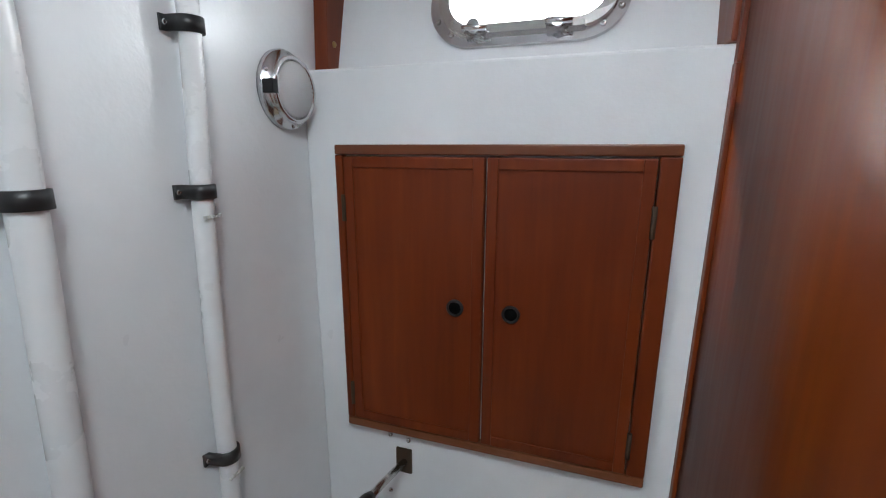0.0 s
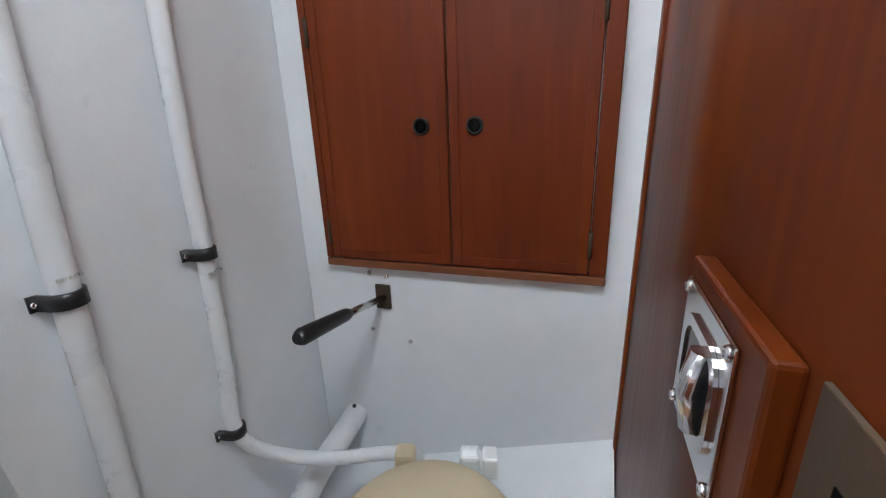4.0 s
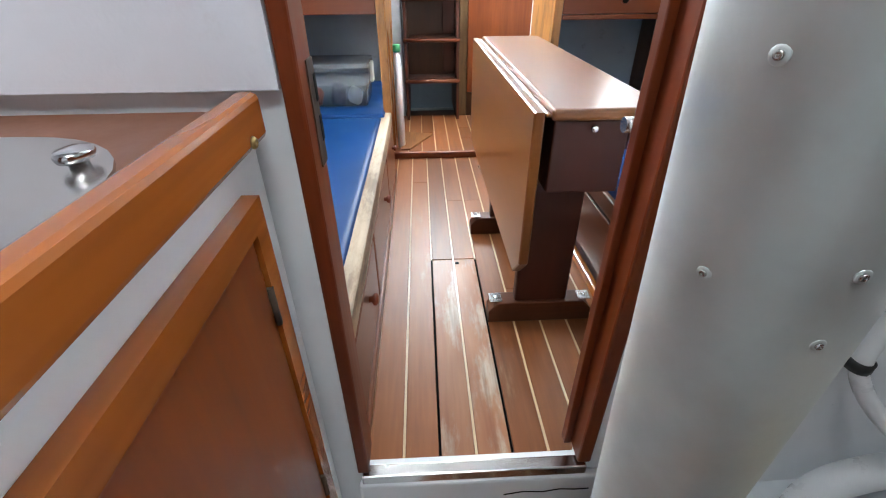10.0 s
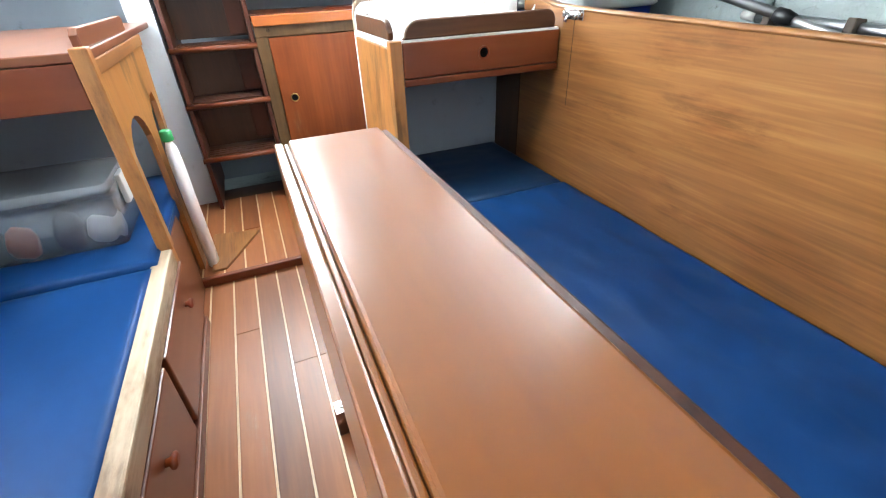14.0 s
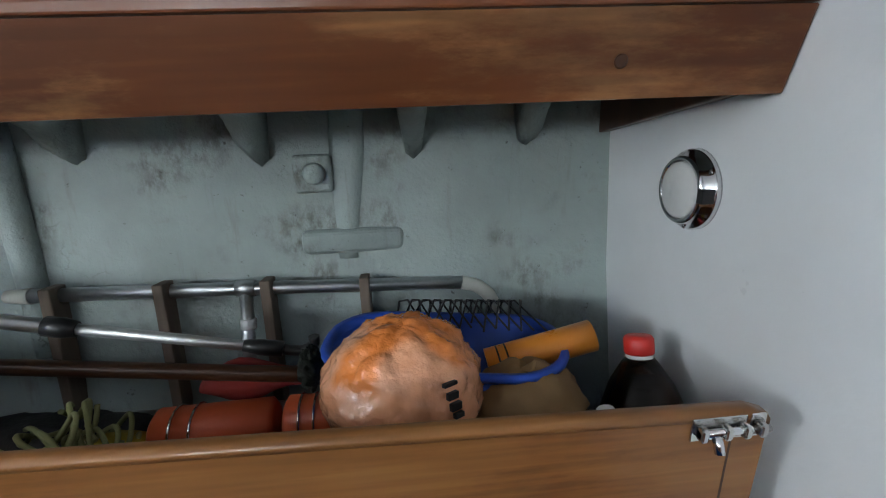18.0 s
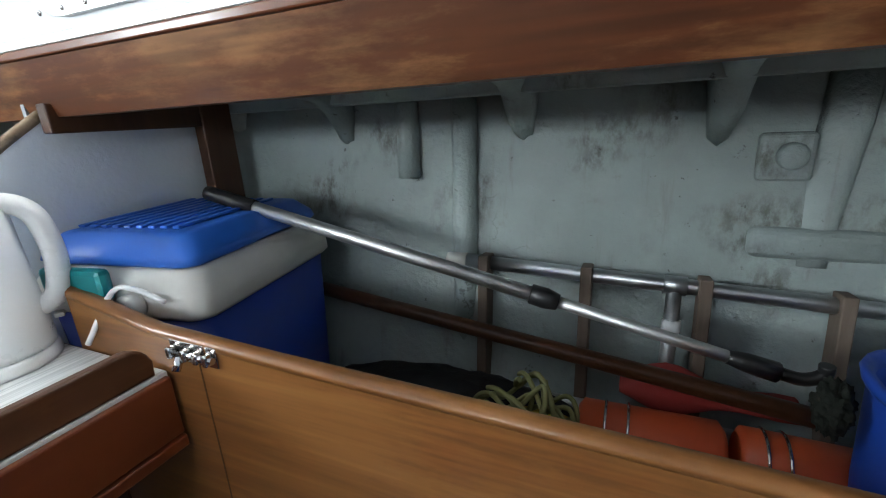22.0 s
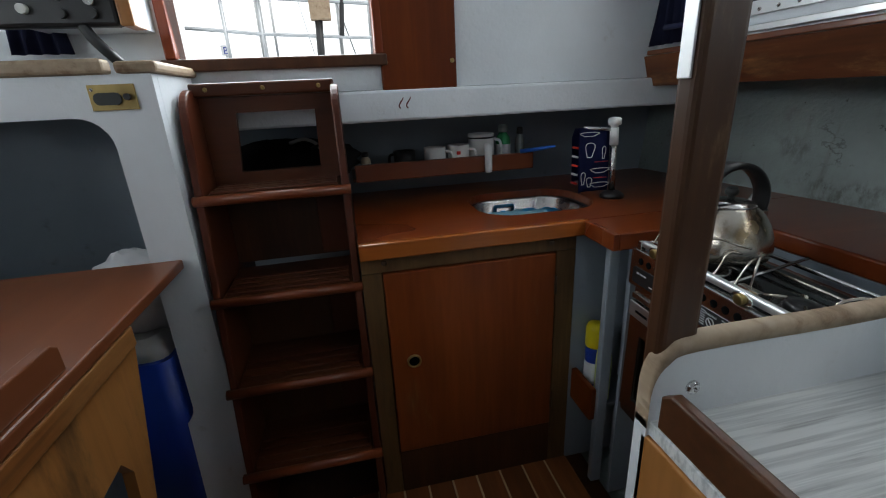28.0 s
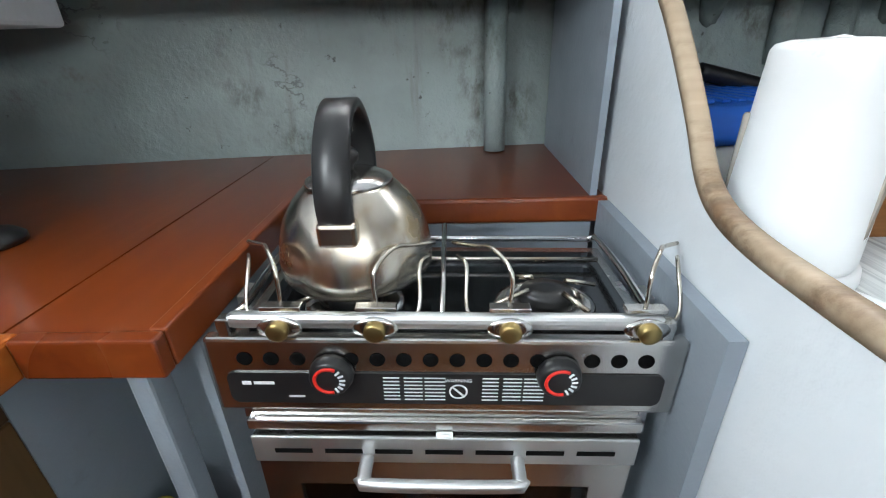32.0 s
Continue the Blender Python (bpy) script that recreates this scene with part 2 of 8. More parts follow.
TINTED = dimming_pane()
LILAC = paint("lilac_white_paint", (0.74, 0.74, 0.80), 0.4, dirt=(0.5, 0.47, 0.44), dirt_at=0.7, lumps=0.002)
MAHOG = wood("mahogany", (0.068, 0.0110, 0.0020), (0.132, 0.0245, 0.004), (0.205, 0.048, 0.008), "z", 0.42, 0.05)
MAHOG_X = wood("mahogany_long", (0.095, 0.029, 0.012), (0.150, 0.049, 0.020), (0.215, 0.079, 0.034), "x", 0.34, 0.35, soft=1.5, pores=0.0, rich=0.4)
MAHOG_Y = wood("mahogany_cross", (0.077, 0.018, 0.006), (0.140, 0.036, 0.013), (0.217, 0.066, 0.022), "y", 0.34, 0.35, soft=1.9, pores=0.0, rich=0.7)
PANEL = wood("varnished_panel", (0.050, 0.0085, 0.0012), (0.096, 0.0195, 0.0028), (0.155, 0.042, 0.0055), "z", 0.42, 0.0, pores=0.35)
PANEL.node_tree.nodes["Principled BSDF"].inputs["Specular IOR Level"].default_value = 0.22
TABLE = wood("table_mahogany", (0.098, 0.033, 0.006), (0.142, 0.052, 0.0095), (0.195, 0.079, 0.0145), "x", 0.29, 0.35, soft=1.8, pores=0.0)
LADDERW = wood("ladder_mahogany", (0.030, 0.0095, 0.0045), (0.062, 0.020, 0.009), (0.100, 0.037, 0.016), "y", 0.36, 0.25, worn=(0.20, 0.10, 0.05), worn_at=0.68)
LADDERW_Z = wood("ladder_side_mahogany", (0.036, 0.0085, 0.004), (0.070, 0.018, 0.0075), (0.110, 0.032, 0.013), "z", 0.42, 0.08, soft=1.4)
HONEY = wood("honey_varnish_ply", (0.105, 0.042, 0.013), (0.215, 0.096, 0.031), (0.350, 0.185, 0.070), "x", 0.36, 0.3, fine=110.0, worn=(0.185, 0.066, 0.018), worn_at=0.58, rich=0.6, soft=1.0)
HONEY_Z = wood("honey_varnish_upright", (0.204, 0.093, 0.030), (0.340, 0.178, 0.064), (0.442, 0.264, 0.111), "z", 0.33, 0.4, worn=(0.110, 0.055, 0.022), worn_at=0.57)
PALEPLY = wood("pale_varnished_ply", (0.250, 0.125, 0.042), (0.360, 0.200, 0.074), (0.450, 0.275, 0.115), "x", 0.34, 0.35, worn=(0.150, 0.070, 0.026), worn_at=0.66, soft=1.3)
ORANGE = wood("orange_varnish", (0.184, 0.052, 0.010), (0.336, 0.108, 0.020), (0.416, 0.168, 0.040), "x", 0.24, 0.6)
ORANGE_Y = wood("orange_varnish_cross", (0.184, 0.052, 0.010), (0.320, 0.100, 0.020), (0.400, 0.160, 0.040), "y", 0.24, 0.6)
BEAM = wood("carlin_wood", (0.042, 0.013, 0.004), (0.090, 0.029, 0.009), (0.165, 0.064, 0.020), "x", 0.46, 0.1, worn=(0.25, 0.115, 0.042), worn_at=0.58, soft=0.9)
COUNTER = wood("counter_mahogany", (0.085, 0.016, 0.0045), (0.160, 0.038, 0.0105), (0.235, 0.072, 0.020), "y", 0.28, 0.4, soft=1.3, pores=0.0)
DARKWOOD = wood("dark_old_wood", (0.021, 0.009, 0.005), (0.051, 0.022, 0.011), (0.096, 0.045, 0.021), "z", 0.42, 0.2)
# Red mahogany with shade in its colour: the drawer end faces away from light.
DRAWERW = wood("shaded_red_mahogany", (0.020, 0.0040, 0.0022), (0.038, 0.0080, 0.0040), (0.060, 0.0145, 0.0070), "z", 0.45, 0.05, soft=1.4)
FIDDLEW = wood("worn_fiddle_mahogany", (0.040, 0.017, 0.008), (0.078, 0.032, 0.014), (0.130, 0.058, 0.026), "y", 0.40, 0.15, worn=(0.16, 0.085, 0.042), worn_at=0.64, rich=0.5, soft=0.95)
OLIVEWOOD = wood("olive_worn_frame", (0.055, 0.030, 0.012), (0.110, 0.062, 0.024), (0.180, 0.108, 0.045), "z", 0.45, 0.1, worn=(0.030, 0.016, 0.008), worn_at=0.60, rich=0.3, soft=0.9)
WORNDOOR = wood("worn_door_mahogany", (0.112, 0.027, 0.0065), (0.185, 0.050, 0.012), (0.260, 0.084, 0.022), "z", 0.38, 0.15, worn=(0.230, 0.105, 0.038), worn_at=0.66)
GOUGED = wood("gouged_bare_wood", (0.022, 0.010, 0.005), (0.055, 0.026, 0.013), (0.13, 0.070, 0.038), "z", 0.8, 0.0, rich=0.4, soft=0.8, pores=0.4)
BAREWOOD = wood("worn_bare_trim", (0.24, 0.17, 0.11), (0.38, 0.30, 0.21), (0.52, 0.44, 0.34), "x", 0.55, 0.05, worn=(0.14, 0.075, 0.035), worn_at=0.56, rich=0.2)
TEAK = wood("teak_sole", (0.13, 0.046, 0.017), (0.23, 0.090, 0.033), (0.33, 0.148, 0.060), "x", 0.40, 0.0, worn=(0.34, 0.20, 0.11), worn_at=0.66, plank_tone=0.3)
TEAK_OLD = wood("worn_teak_hatch", (0.20, 0.085, 0.048), (0.31, 0.155, 0.09), (0.40, 0.24, 0.155), "x", 0.45, 0.05, worn=(0.44, 0.36, 0.28), worn_at=0.56, plank_tone=0.2)
HOLLY = wood("pale_caulk_strip", (0.42, 0.29, 0.16), (0.58, 0.43, 0.27), (0.70, 0.55, 0.37), "x", 0.4, 0.3, rich=0.2)
CHROME = metal("chrome", (0.72, 0.72, 0.73), 0.13)
STEEL = metal("stainless_steel", (0.62, 0.61, 0.59), 0.22, 0.1)
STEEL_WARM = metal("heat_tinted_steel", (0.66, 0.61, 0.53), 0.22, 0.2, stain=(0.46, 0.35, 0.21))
GALV = metal("galvanised_pipe", (0.60, 0.63, 0.65), 0.36, 0.3, 0.001)
ALU = metal("worn_aluminium", (0.66, 0.67, 0.67), 0.42, 0.15, 0.0008)
MAST = metal("anodised_mast", (0.66, 0.70, 0.69), 0.44, 0.18, 0.0006, 0.5)
BRASS = metal("brass", (0.46, 0.34, 0.14), 0.33, 0.35)
RUST = metal("rusty_iron", (0.10, 0.062, 0.036), 0.75, 0.5, 0.002, 0.15, stain=(0.10, 0.045, 0.022))
BLACK = plastic("black_plastic", (0.015, 0.015, 0.016), 0.35)
BLACK_GLASS = plastic("black_enamel", (0.012, 0.014, 0.016), 0.12)
RUBBER = plastic("dark_rubber", (0.02, 0.02, 0.02), 0.6)
CREAM = plastic("cream_plastic", (0.60, 0.49, 0.33), 0.42, 0.08)
PORCELAIN = plastic("white_porcelain", (0.80, 0.80, 0.78), 0.15, 0.05)
WPLASTIC = plastic("white_plastic", (0.82, 0.83, 0.83), 0.3, 0.03)
PIPE = plastic("white_pvc_pipe", (0.74, 0.75, 0.76), 0.28, 0.06)
BLUE = plastic("cooler_blue", (0.010, 0.045, 0.33), 0.38, 0.15)
BLUE_TUB = plastic("tub_blue", (0.014, 0.075, 0.46), 0.42, 0.2)
BLUE_LID = plastic("lid_blue", (0.020, 0.135, 0.58), 0.4, 0.12)
TEAL = plastic("teal_plastic", (0.0, 0.22, 0.24), 0.35)
GREYPL = plastic("warm_grey_plastic", (0.55, 0.55, 0.52), 0.4, 0.08)
RIMPL = plastic("pale_rim_plastic", (0.66, 0.65, 0.61), 0.42, 0.1)
RED = plastic("red_plastic", (0.55, 0.02, 0.015), 0.35)
ORANGEPL = plastic("orange_plastic", (0.62, 0.10, 0.03), 0.45, 0.15)
YELLOW = plastic("yellow_plastic", (0.75, 0.62, 0.02), 0.35)
GREENPL = plastic("green_plastic", (0.02, 0.33, 0.10), 0.35)
GREENLIQ = plastic("green_soap", (0.05, 0.30, 0.12), 0.15)
CLEARPL = plastic("clear_grey_plastic", (0.22, 0.25, 0.24), 0.15)
LIME = plastic("lime_plastic", (0.62, 0.70, 0.22), 0.4)
LABELW = plastic("white_label", (0.75, 0.76, 0.78), 0.5)
REDLINE = plastic("red_scale", (0.72, 0.03, 0.02), 0.4)
NAVY = paint("navy_fabric", (0.02, 0.025, 0.075), 0.85, lumps=0.004)
# Near-black of the filler that darkens the space behind the ladder.
DARKFILL = paint("black_filler", (0.010, 0.010, 0.012), 0.85, lumps=0.006)
ROPE = paint("yellow_green_rope", (0.21, 0.21, 0.085), 0.8, lumps=0.004)
GLASS = clear("window_glass")
DARKGLASS = clear("oven_glass", (0.35, 0.42, 0.47), 0.02)
BIN = clear("clear_bin_plastic", (0.86, 0.90, 0.92), 0.16)
BIN.node_tree.nodes["Principled BSDF"].inputs["Transmission Weight"].default_value = 0.72
BIN.node_tree.nodes["Principled BSDF"].inputs["Base Color"].default_value = (0.55, 0.60, 0.63, 1)
LENS = clear("ribbed_lamp_glass", (0.95, 0.96, 0.96), 0.08)
LENS.node_tree.nodes["Principled BSDF"].inputs["Transmission Weight"].default_value = 0.55
RUNGWOOD = wood("grey_weathered_wood", (0.06, 0.045, 0.035), (0.13, 0.10, 0.08), (0.22, 0.18, 0.15), "z", 0.6, 0.0, rich=0.2)
PILLARW = wood("pillar_wood", (0.024, 0.011, 0.006), (0.055, 0.027, 0.013), (0.100, 0.054, 0.026), "z", 0.45, 0.15, worn=(0.27, 0.19, 0.11), worn_at=0.62)
DARK = plastic("unlit_void", (0.003, 0.003, 0.003), 0.95)
DARK.node_tree.nodes["Principled BSDF"].inputs["Specular IOR Level"].default_value = 0.1


def vinyl(name, base, gloss=0.16):
    m, nt, b = node_mat(name)
    fine, big = grain(nt, (110, 110, 110), 1.0), grain(nt, (5, 5, 5), 3.0)
    nt.links.new(ramp(nt, big, [(0.3, tuple(v * 0.8 for v in base)), (0.7, base)]), b.inputs["Base Color"])
    nt.links.new(spread(nt, big, 0.36, 0.5), b.inputs["Roughness"])
    b.inputs["Specular IOR Level"].default_value = gloss
    bump(nt, b, fine, 0.12, 0.0008)
    return m


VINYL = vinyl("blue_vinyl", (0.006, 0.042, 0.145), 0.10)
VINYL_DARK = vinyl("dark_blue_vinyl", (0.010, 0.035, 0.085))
VINYL_GREY = vinyl("navy_blue_vinyl", (0.009, 0.026, 0.066), 0.45)


def streaked_laminate():
    m, nt, b = node_mat("grey_streaked_laminate")
    g = grain(nt, (55, 2.5, 30), 5.0, 0.7)
    h = grain(nt, (160, 5, 60), 3.0, 0.6)
    c = blend(nt, 0.5, ramp(nt, g, [(0.34, (0.25, 0.27, 0.28)), (0.46, (0.62, 0.65, 0.65)), (0.7, (0.76, 0.78, 0.77))]), ramp(nt, h, [(0.35, (0.3, 0.32, 0.33)), (0.6, (0.74, 0.76, 0.75))]))
    nt.links.new(c, b.inputs["Base Color"])
    b.inputs["Roughness"].default_value = 0.33
    return m


LAMINATE = streaked_laminate()


# ---- mesh helpers ----
ORIGIN = {}


def solid():
    return bmesh.new()


def add_box(bm, x0, x1, y0, y1, z0, z1, bevel=0.0, seg=2, m=None):
    r = bmesh.ops.create_cube(bm, size=1.0)
    mat = Matrix.Translation(((x0 + x1) / 2, (y0 + y1) / 2, (z0 + z1) / 2)) @ Matrix.Diagonal((abs(x1 - x0), abs(y1 - y0), abs(z1 - z0), 1))
    bmesh.ops.transform(bm, matrix=(m or Matrix()) @ mat, verts=r["verts"])
    if bevel:
        ed = list({e for v in r["verts"] for e in v.link_edges})
        bmesh.ops.bevel(bm, geom=ed, offset=bevel, segments=seg, profile=0.5, affect="EDGES", clamp_overlap=True)
    return bm


def box(*a, **k):
    return add_box(solid(), *a, **k)


def add_prism(bm, poly, axis, lo, hi, bevel=0.0, seg=2):
    """A flat outline, given in the two other axes (in x, y, z order), pushed from lo to hi along an axis."""
    n = "xyz".index(axis)

    def put(p, h):
        q = list(p)
        q.insert(n, h)
        return bm.verts.new(q)

    a, b = [put(p, lo) for p in poly], [put(p, hi) for p in poly]
    faces = [bm.faces.new(a), bm.faces.new(b[::-1])]
    k = len(poly)
    for i in range(k):
        faces.append(bm.faces.new((a[i], b[i], b[(i + 1) % k], a[(i + 1) % k])))
    bmesh.ops.recalc_face_normals(bm, faces=faces)
    if bevel:
        ed = list({e for f in faces[:2] for e in f.edges})
        bmesh.ops.bevel(bm, geom=ed, offset=bevel, segments=seg, profile=0.5, affect="EDGES", clamp_overlap=True)
    return bm


def prism(*a, **k):
    return add_prism(solid(), *a, **k)


def add_tube(bm, pts, r, seg=12, caps=True, rs=None):
    """A round bar along points; rs: a radius for each point."""
    pts = [Vector(p) for p in pts]
    rings, up = [], None
    for i, p in enumerate(pts):
        d = (pts[min(i + 1, len(pts) - 1)] - pts[max(i - 1, 0)]).normalized()
        if up is None:
            up = d.orthogonal().normalized()
        up = (up - d * up.dot(d)).normalized()
        side = d.cross(up)
        rad = rs[i] if rs else r
        rings.append([bm.verts.new(p + rad * (math.cos(2 * math.pi * k / seg) * up + math.sin(2 * math.pi * k / seg) * side)) for k in range(seg)])
    for a, b in zip(rings, rings[1:]):
        for k in range(seg):
            bm.faces.new((a[k], a[(k + 1) % seg], b[(k + 1) % seg], b[k])).smooth = True
    if caps:
        bm.faces.new(rings[0][::-1])
        bm.faces.new(rings[-1])
    return bm


def tube(*a, **k):
    return add_tube(solid(), *a, **k)


def smooth_path(pts, steps=6):
    """A Catmull-Rom curve through points."""
    p = [Vector(q) for q in pts]
    p = [2 * p[0] - p[1]] + p + [2 * p[-1] - p[-2]]
    out = []
    for i in range(1, len(p) - 2):
        for s in range(steps):
            t = s / steps
            out.append(0.5 * (2 * p[i] + (p[i + 1] - p[i - 1]) * t + (2 * p[i - 1] - 5 * p[i] + 4 * p[i + 1] - p[i + 2]) * t * t + (3 * p[i] - p[i - 1] - 3 * p[i + 1] + p[i + 2]) * t ** 3))
    return out + [p[-2]]


def add_lathe(bm, profile, m=None, seg=32, sx=1.0, sy=1.0, first=True):
    """A profile of (radius, height) turned round the local z axis, closed at both ends."""
    m = m or Matrix()
    rings = [[bm.verts.new(m @ Vector((r * sx * math.cos(2 * math.pi * k / seg), r * sy * math.sin(2 * math.pi * k / seg), z))) for k in range(seg)] for r, z in profile]
    fs = []
    for a, b in zip(rings, rings[1:]):
        for k in range(seg):
            f = bm.faces.new((a[k], a[(k + 1) % seg], b[(k + 1) % seg], b[k]))
            f.smooth = True
            fs.append(f)
    if first:
        fs.append(bm.faces.new(rings[0][::-1]))
    fs.append(bm.faces.new(rings[-1]))
    bmesh.ops.recalc_face_normals(bm, faces=fs)
    return bm


def lathe(*a, **k):
    return add_lathe(solid(), *a, **k)


def add_ring(bm, m, r0, r1, depth, seg=28):
    """A flat ring of some depth in the local xy plane, standing from z 0 to depth."""
    a = [[bm.verts.new(m @ Vector((r * math.cos(2 * math.pi * k / seg), r * math.sin(2 * math.pi * k / seg), z))) for k in range(seg)] for r, z in ((r0, 0), (r1, 0), (r1, depth * 0.7), ((r0 + r1) / 2, depth), (r0, depth * 0.7))]
    fs = []
    for i in range(5):
        for k in range(seg):
            f = bm.faces.new((a[i][k], a[i][(k + 1) % seg], a[(i + 1) % 5][(k + 1) % seg], a[(i + 1) % 5][k]))
            f.smooth = True
            fs.append(f)
    bmesh.ops.recalc_face_normals(bm, faces=fs)
    return bm


def loft(sections, caps=True, first=True):
    """Closed outlines of equal length, skinned."""
    bm = solid()
    rings = [[bm.verts.new(p) for p in s] for s in sections]
    k = len(rings[0])
    fs = []
    for a, b in zip(rings, rings[1:]):
        for i in range(k):
            f = bm.faces.new((a[i], a[(i + 1) % k], b[(i + 1) % k], b[i]))
            f.smooth = True
            fs.append(f)
    if caps:
        fs += ([bm.faces.new(rings[0][::-1])] if first else []) + [bm.faces.new(rings[-1])]
    bmesh.ops.recalc_face_normals(bm, faces=fs)
    return bm


def rrect(w, h, r, n=6, cx=0.0, cy=0.0):
    """A rounded rectangle as 2D points."""
    out = []
    for qx, qy, a0 in ((1, 1, 0), (-1, 1, 90), (-1, -1, 180), (1, -1, 270)):
        for i in range(n + 1):
            a = radians(a0 + 90 * i / n)
            out.append((cx + qx * (w / 2 - r) + r * math.cos(a), cy + qy * (h / 2 - r) + r * math.sin(a)))
    return out


def plate_with_hole(outer, inner, axis, lo, hi):
    """A flat ring between two outlines of equal length, pushed along an axis."""
    bm = solid()
    n = "xyz".index(axis)

    def put(p, h):
        q = list(p)
        q.insert(n, h)
        return bm.verts.new(q)

    r = [[put(p, h) for p in o] for o, h in ((outer, lo), (outer, hi), (inner, hi), (inner, lo))]
    fs, k = [], len(outer)
    for a, b in zip(r, r[1:] + r[:1]):
        for i in range(k):
            fs.append(bm.faces.new((a[i], a[(i + 1) % k], b[(i + 1) % k], b[i])))
    bmesh.ops.recalc_face_normals(bm, faces=fs)
    return bm


def thing(name, at, label, category, group="", kind=""):
    """An empty at a thing's base."""
    ob = new(name)
    ob.empty_display_size = 0.02
    ob.location = at
    ORIGIN[ob] = Vector(at)
    return tagged(ob, label, category, group, kind)


def part(name, bm, material, parent=None, label="", smooth=False):
    """Links a bmesh, built in the world's metres, as one mesh object under a thing or a part."""
    me = bpy.data.meshes.new(name)
    o = ORIGIN.get(parent, Vector((0, 0, 0)))
    if parent is not None:
        bm.transform(Matrix.Translation(-o))
    bm.to_mesh(me)
    bm.free()
    if smooth:
        for p in me.polygons:
            p.use_smooth = True
    me.materials.append(material)
    ob = new(name, me)
    if parent is not None:
        ob.parent = parent
    ORIGIN[ob] = o
    if label:
        tagged(ob, label)
    return ob


def whole(name, bm, material, label, category, group="", kind="", smooth=False):
    """A thing of one mesh, with its origin at its middle and base."""
    bm.verts.ensure_lookup_table()
    c = Vector((sum(v.co.x for v in bm.verts) / len(bm.verts), sum(v.co.y for v in bm.verts) / len(bm.verts), min(v.co.z for v in bm.verts)))
    bm.transform(Matrix.Translation(-c))
    ob = part(name, bm, material, smooth=smooth)
    ob.location = c
    ORIGIN[ob] = c
    return tagged(ob, label, category, group, kind)


def setting(name, bm, material, label, category, smooth=False):
    ob = part(name, bm, material, smooth=smooth)
    return tagged(ob, label, category, kind="structure")


def screw(parent, p, axis, r=0.006, material=None, name="screw"):
    d = Vector(axis).normalized()
    m = Matrix.Translation(p) @ d.to_track_quat("Z", "Y").to_matrix().to_4x4()
    return part(name, lathe([(r, 0), (r, r * 0.3), (r * 0.75, r * 0.6), (r * 0.3, r * 0.65), (r * 0.28, r * 0.35)], m, 10), material or CHROME, parent)


def finger_hole(parent, p, axis, r, ring_mat):
    """A round finger pull: a raised ring round a dark recess."""
    d = Vector(axis).normalized()
    m = Matrix.Translation(p) @ d.to_track_quat("Z", "Y").to_matrix().to_4x4()
    ring = part("finger_ring", add_ring(solid(), m, r * 0.74, r, 0.006), ring_mat, parent, "round finger pull ring")
    part("recess", lathe([(r * 0.76, 0.0008), (r * 0.74, 0.0022), (r * 0.3, 0.0020)], m, 20), DARK, ring, "dark finger hole")
    return ring


# ---- setting: hull, bulkheads, deckhead ----
BX0, BX1 = 0.885, 0.945        # main bulkhead
DY0, DY1, DZ0 = -0.175, 0.262, 0.165   # doorway
# saloon sole, head sole, galley sole
sole = setting("floor", box(-1.13, 0.9105, -0.26, 0.60, -0.06, -0.012), DARKWOOD, "saloon sole bearers under teak planks", "floor")
setting("hull_bottom", box(-2.7, 2.6, -1.3, 1.9, -0.16, -0.08), GREEN, "grey-green painted inside of the hull bottom", "hull")
gsole = setting("galley_floor", box(-2.1, -1.135, -0.30, 0.95, -0.05, 0.024), DARKWOOD, "galley sole bearers under teak planks", "floor")
hsole = setting("head_floor", box(0.945, 1.75, -0.25, 0.50, -0.05, -0.006), DARKWOOD, "head compartment sole bearers", "floor")

# hull sides: a skin that flares outwards as it rises
def hull_side(sign, name, label):
    secs = []
    for x in np.linspace(-2.75, 2.5, 44):
        w = 1.0 - 0.045 * abs(x - 0.1) ** 1.7 * (1.25 if x > 0.9 else 0.55)
        out = 0.055 * math.exp(-((x - 0.22) / 0.42) ** 2)
        ring = [(x, sign * (0.04 + out * min(1.0, max(0.0, z / 0.6)) + w * (y - 0.04)), z) for y, z in ((0.95, -0.12), (1.40, 0.10), (1.60, 0.35), (1.715, 0.62), (1.785, 0.90), (1.822, 1.20), (1.83, 1.45))]
        ring += [(x, sign * (0.04 + out * min(1.0, max(0.0, z / 0.6)) + w * (y + 0.02)), z) for y, z in ((1.83, 1.45), (1.82, 1.20), (1.785, 0.90), (1.72, 0.62), (1.62, 0.35), (1.42, 0.08), (0.95, -0.15))]
        secs.append(ring)
    return setting(name, loft(secs), GREEN, label, "hull", smooth=True)


hull_side(1, "hull_starboard", "grey-green painted steel hull side with rust marks")
hull_side(-1, "hull_port", "grey-green painted steel hull side")

# side decks (underside), cabin sides with window openings, coachroof
for s, tag in ((1, "starboard"), (-1, "port")):
    setting("deck_" + tag, box(-2.75, 2.5, s * 1.335, s * 1.95, 1.335, 1.36), GREEN, "grey-green painted underside of the side deck", "deck")
    bm = solid()
    y0, y1 = s * 1.318, s * 1.348
    for x0, x1, z0, z1 in ((-2.3, 0.885, 1.40, 1.475), (-2.3, 0.885, 1.76, 1.93), (-2.3, -1.97, 1.475, 1.76), (-1.30, -1.07, 1.475, 1.76), (-0.22, 0.885, 1.475, 1.76)):
        add_box(bm, x0, x1, y0, y1, z0, z1)
    setting("wall_cabin_" + tag, bm, WHITE_OLD, "cream-white painted cabin side with two windows", "wall")
bm = solid()
add_box(bm, -2.3, 0.885, -1.35, 1.35, 1.92, 1.96)
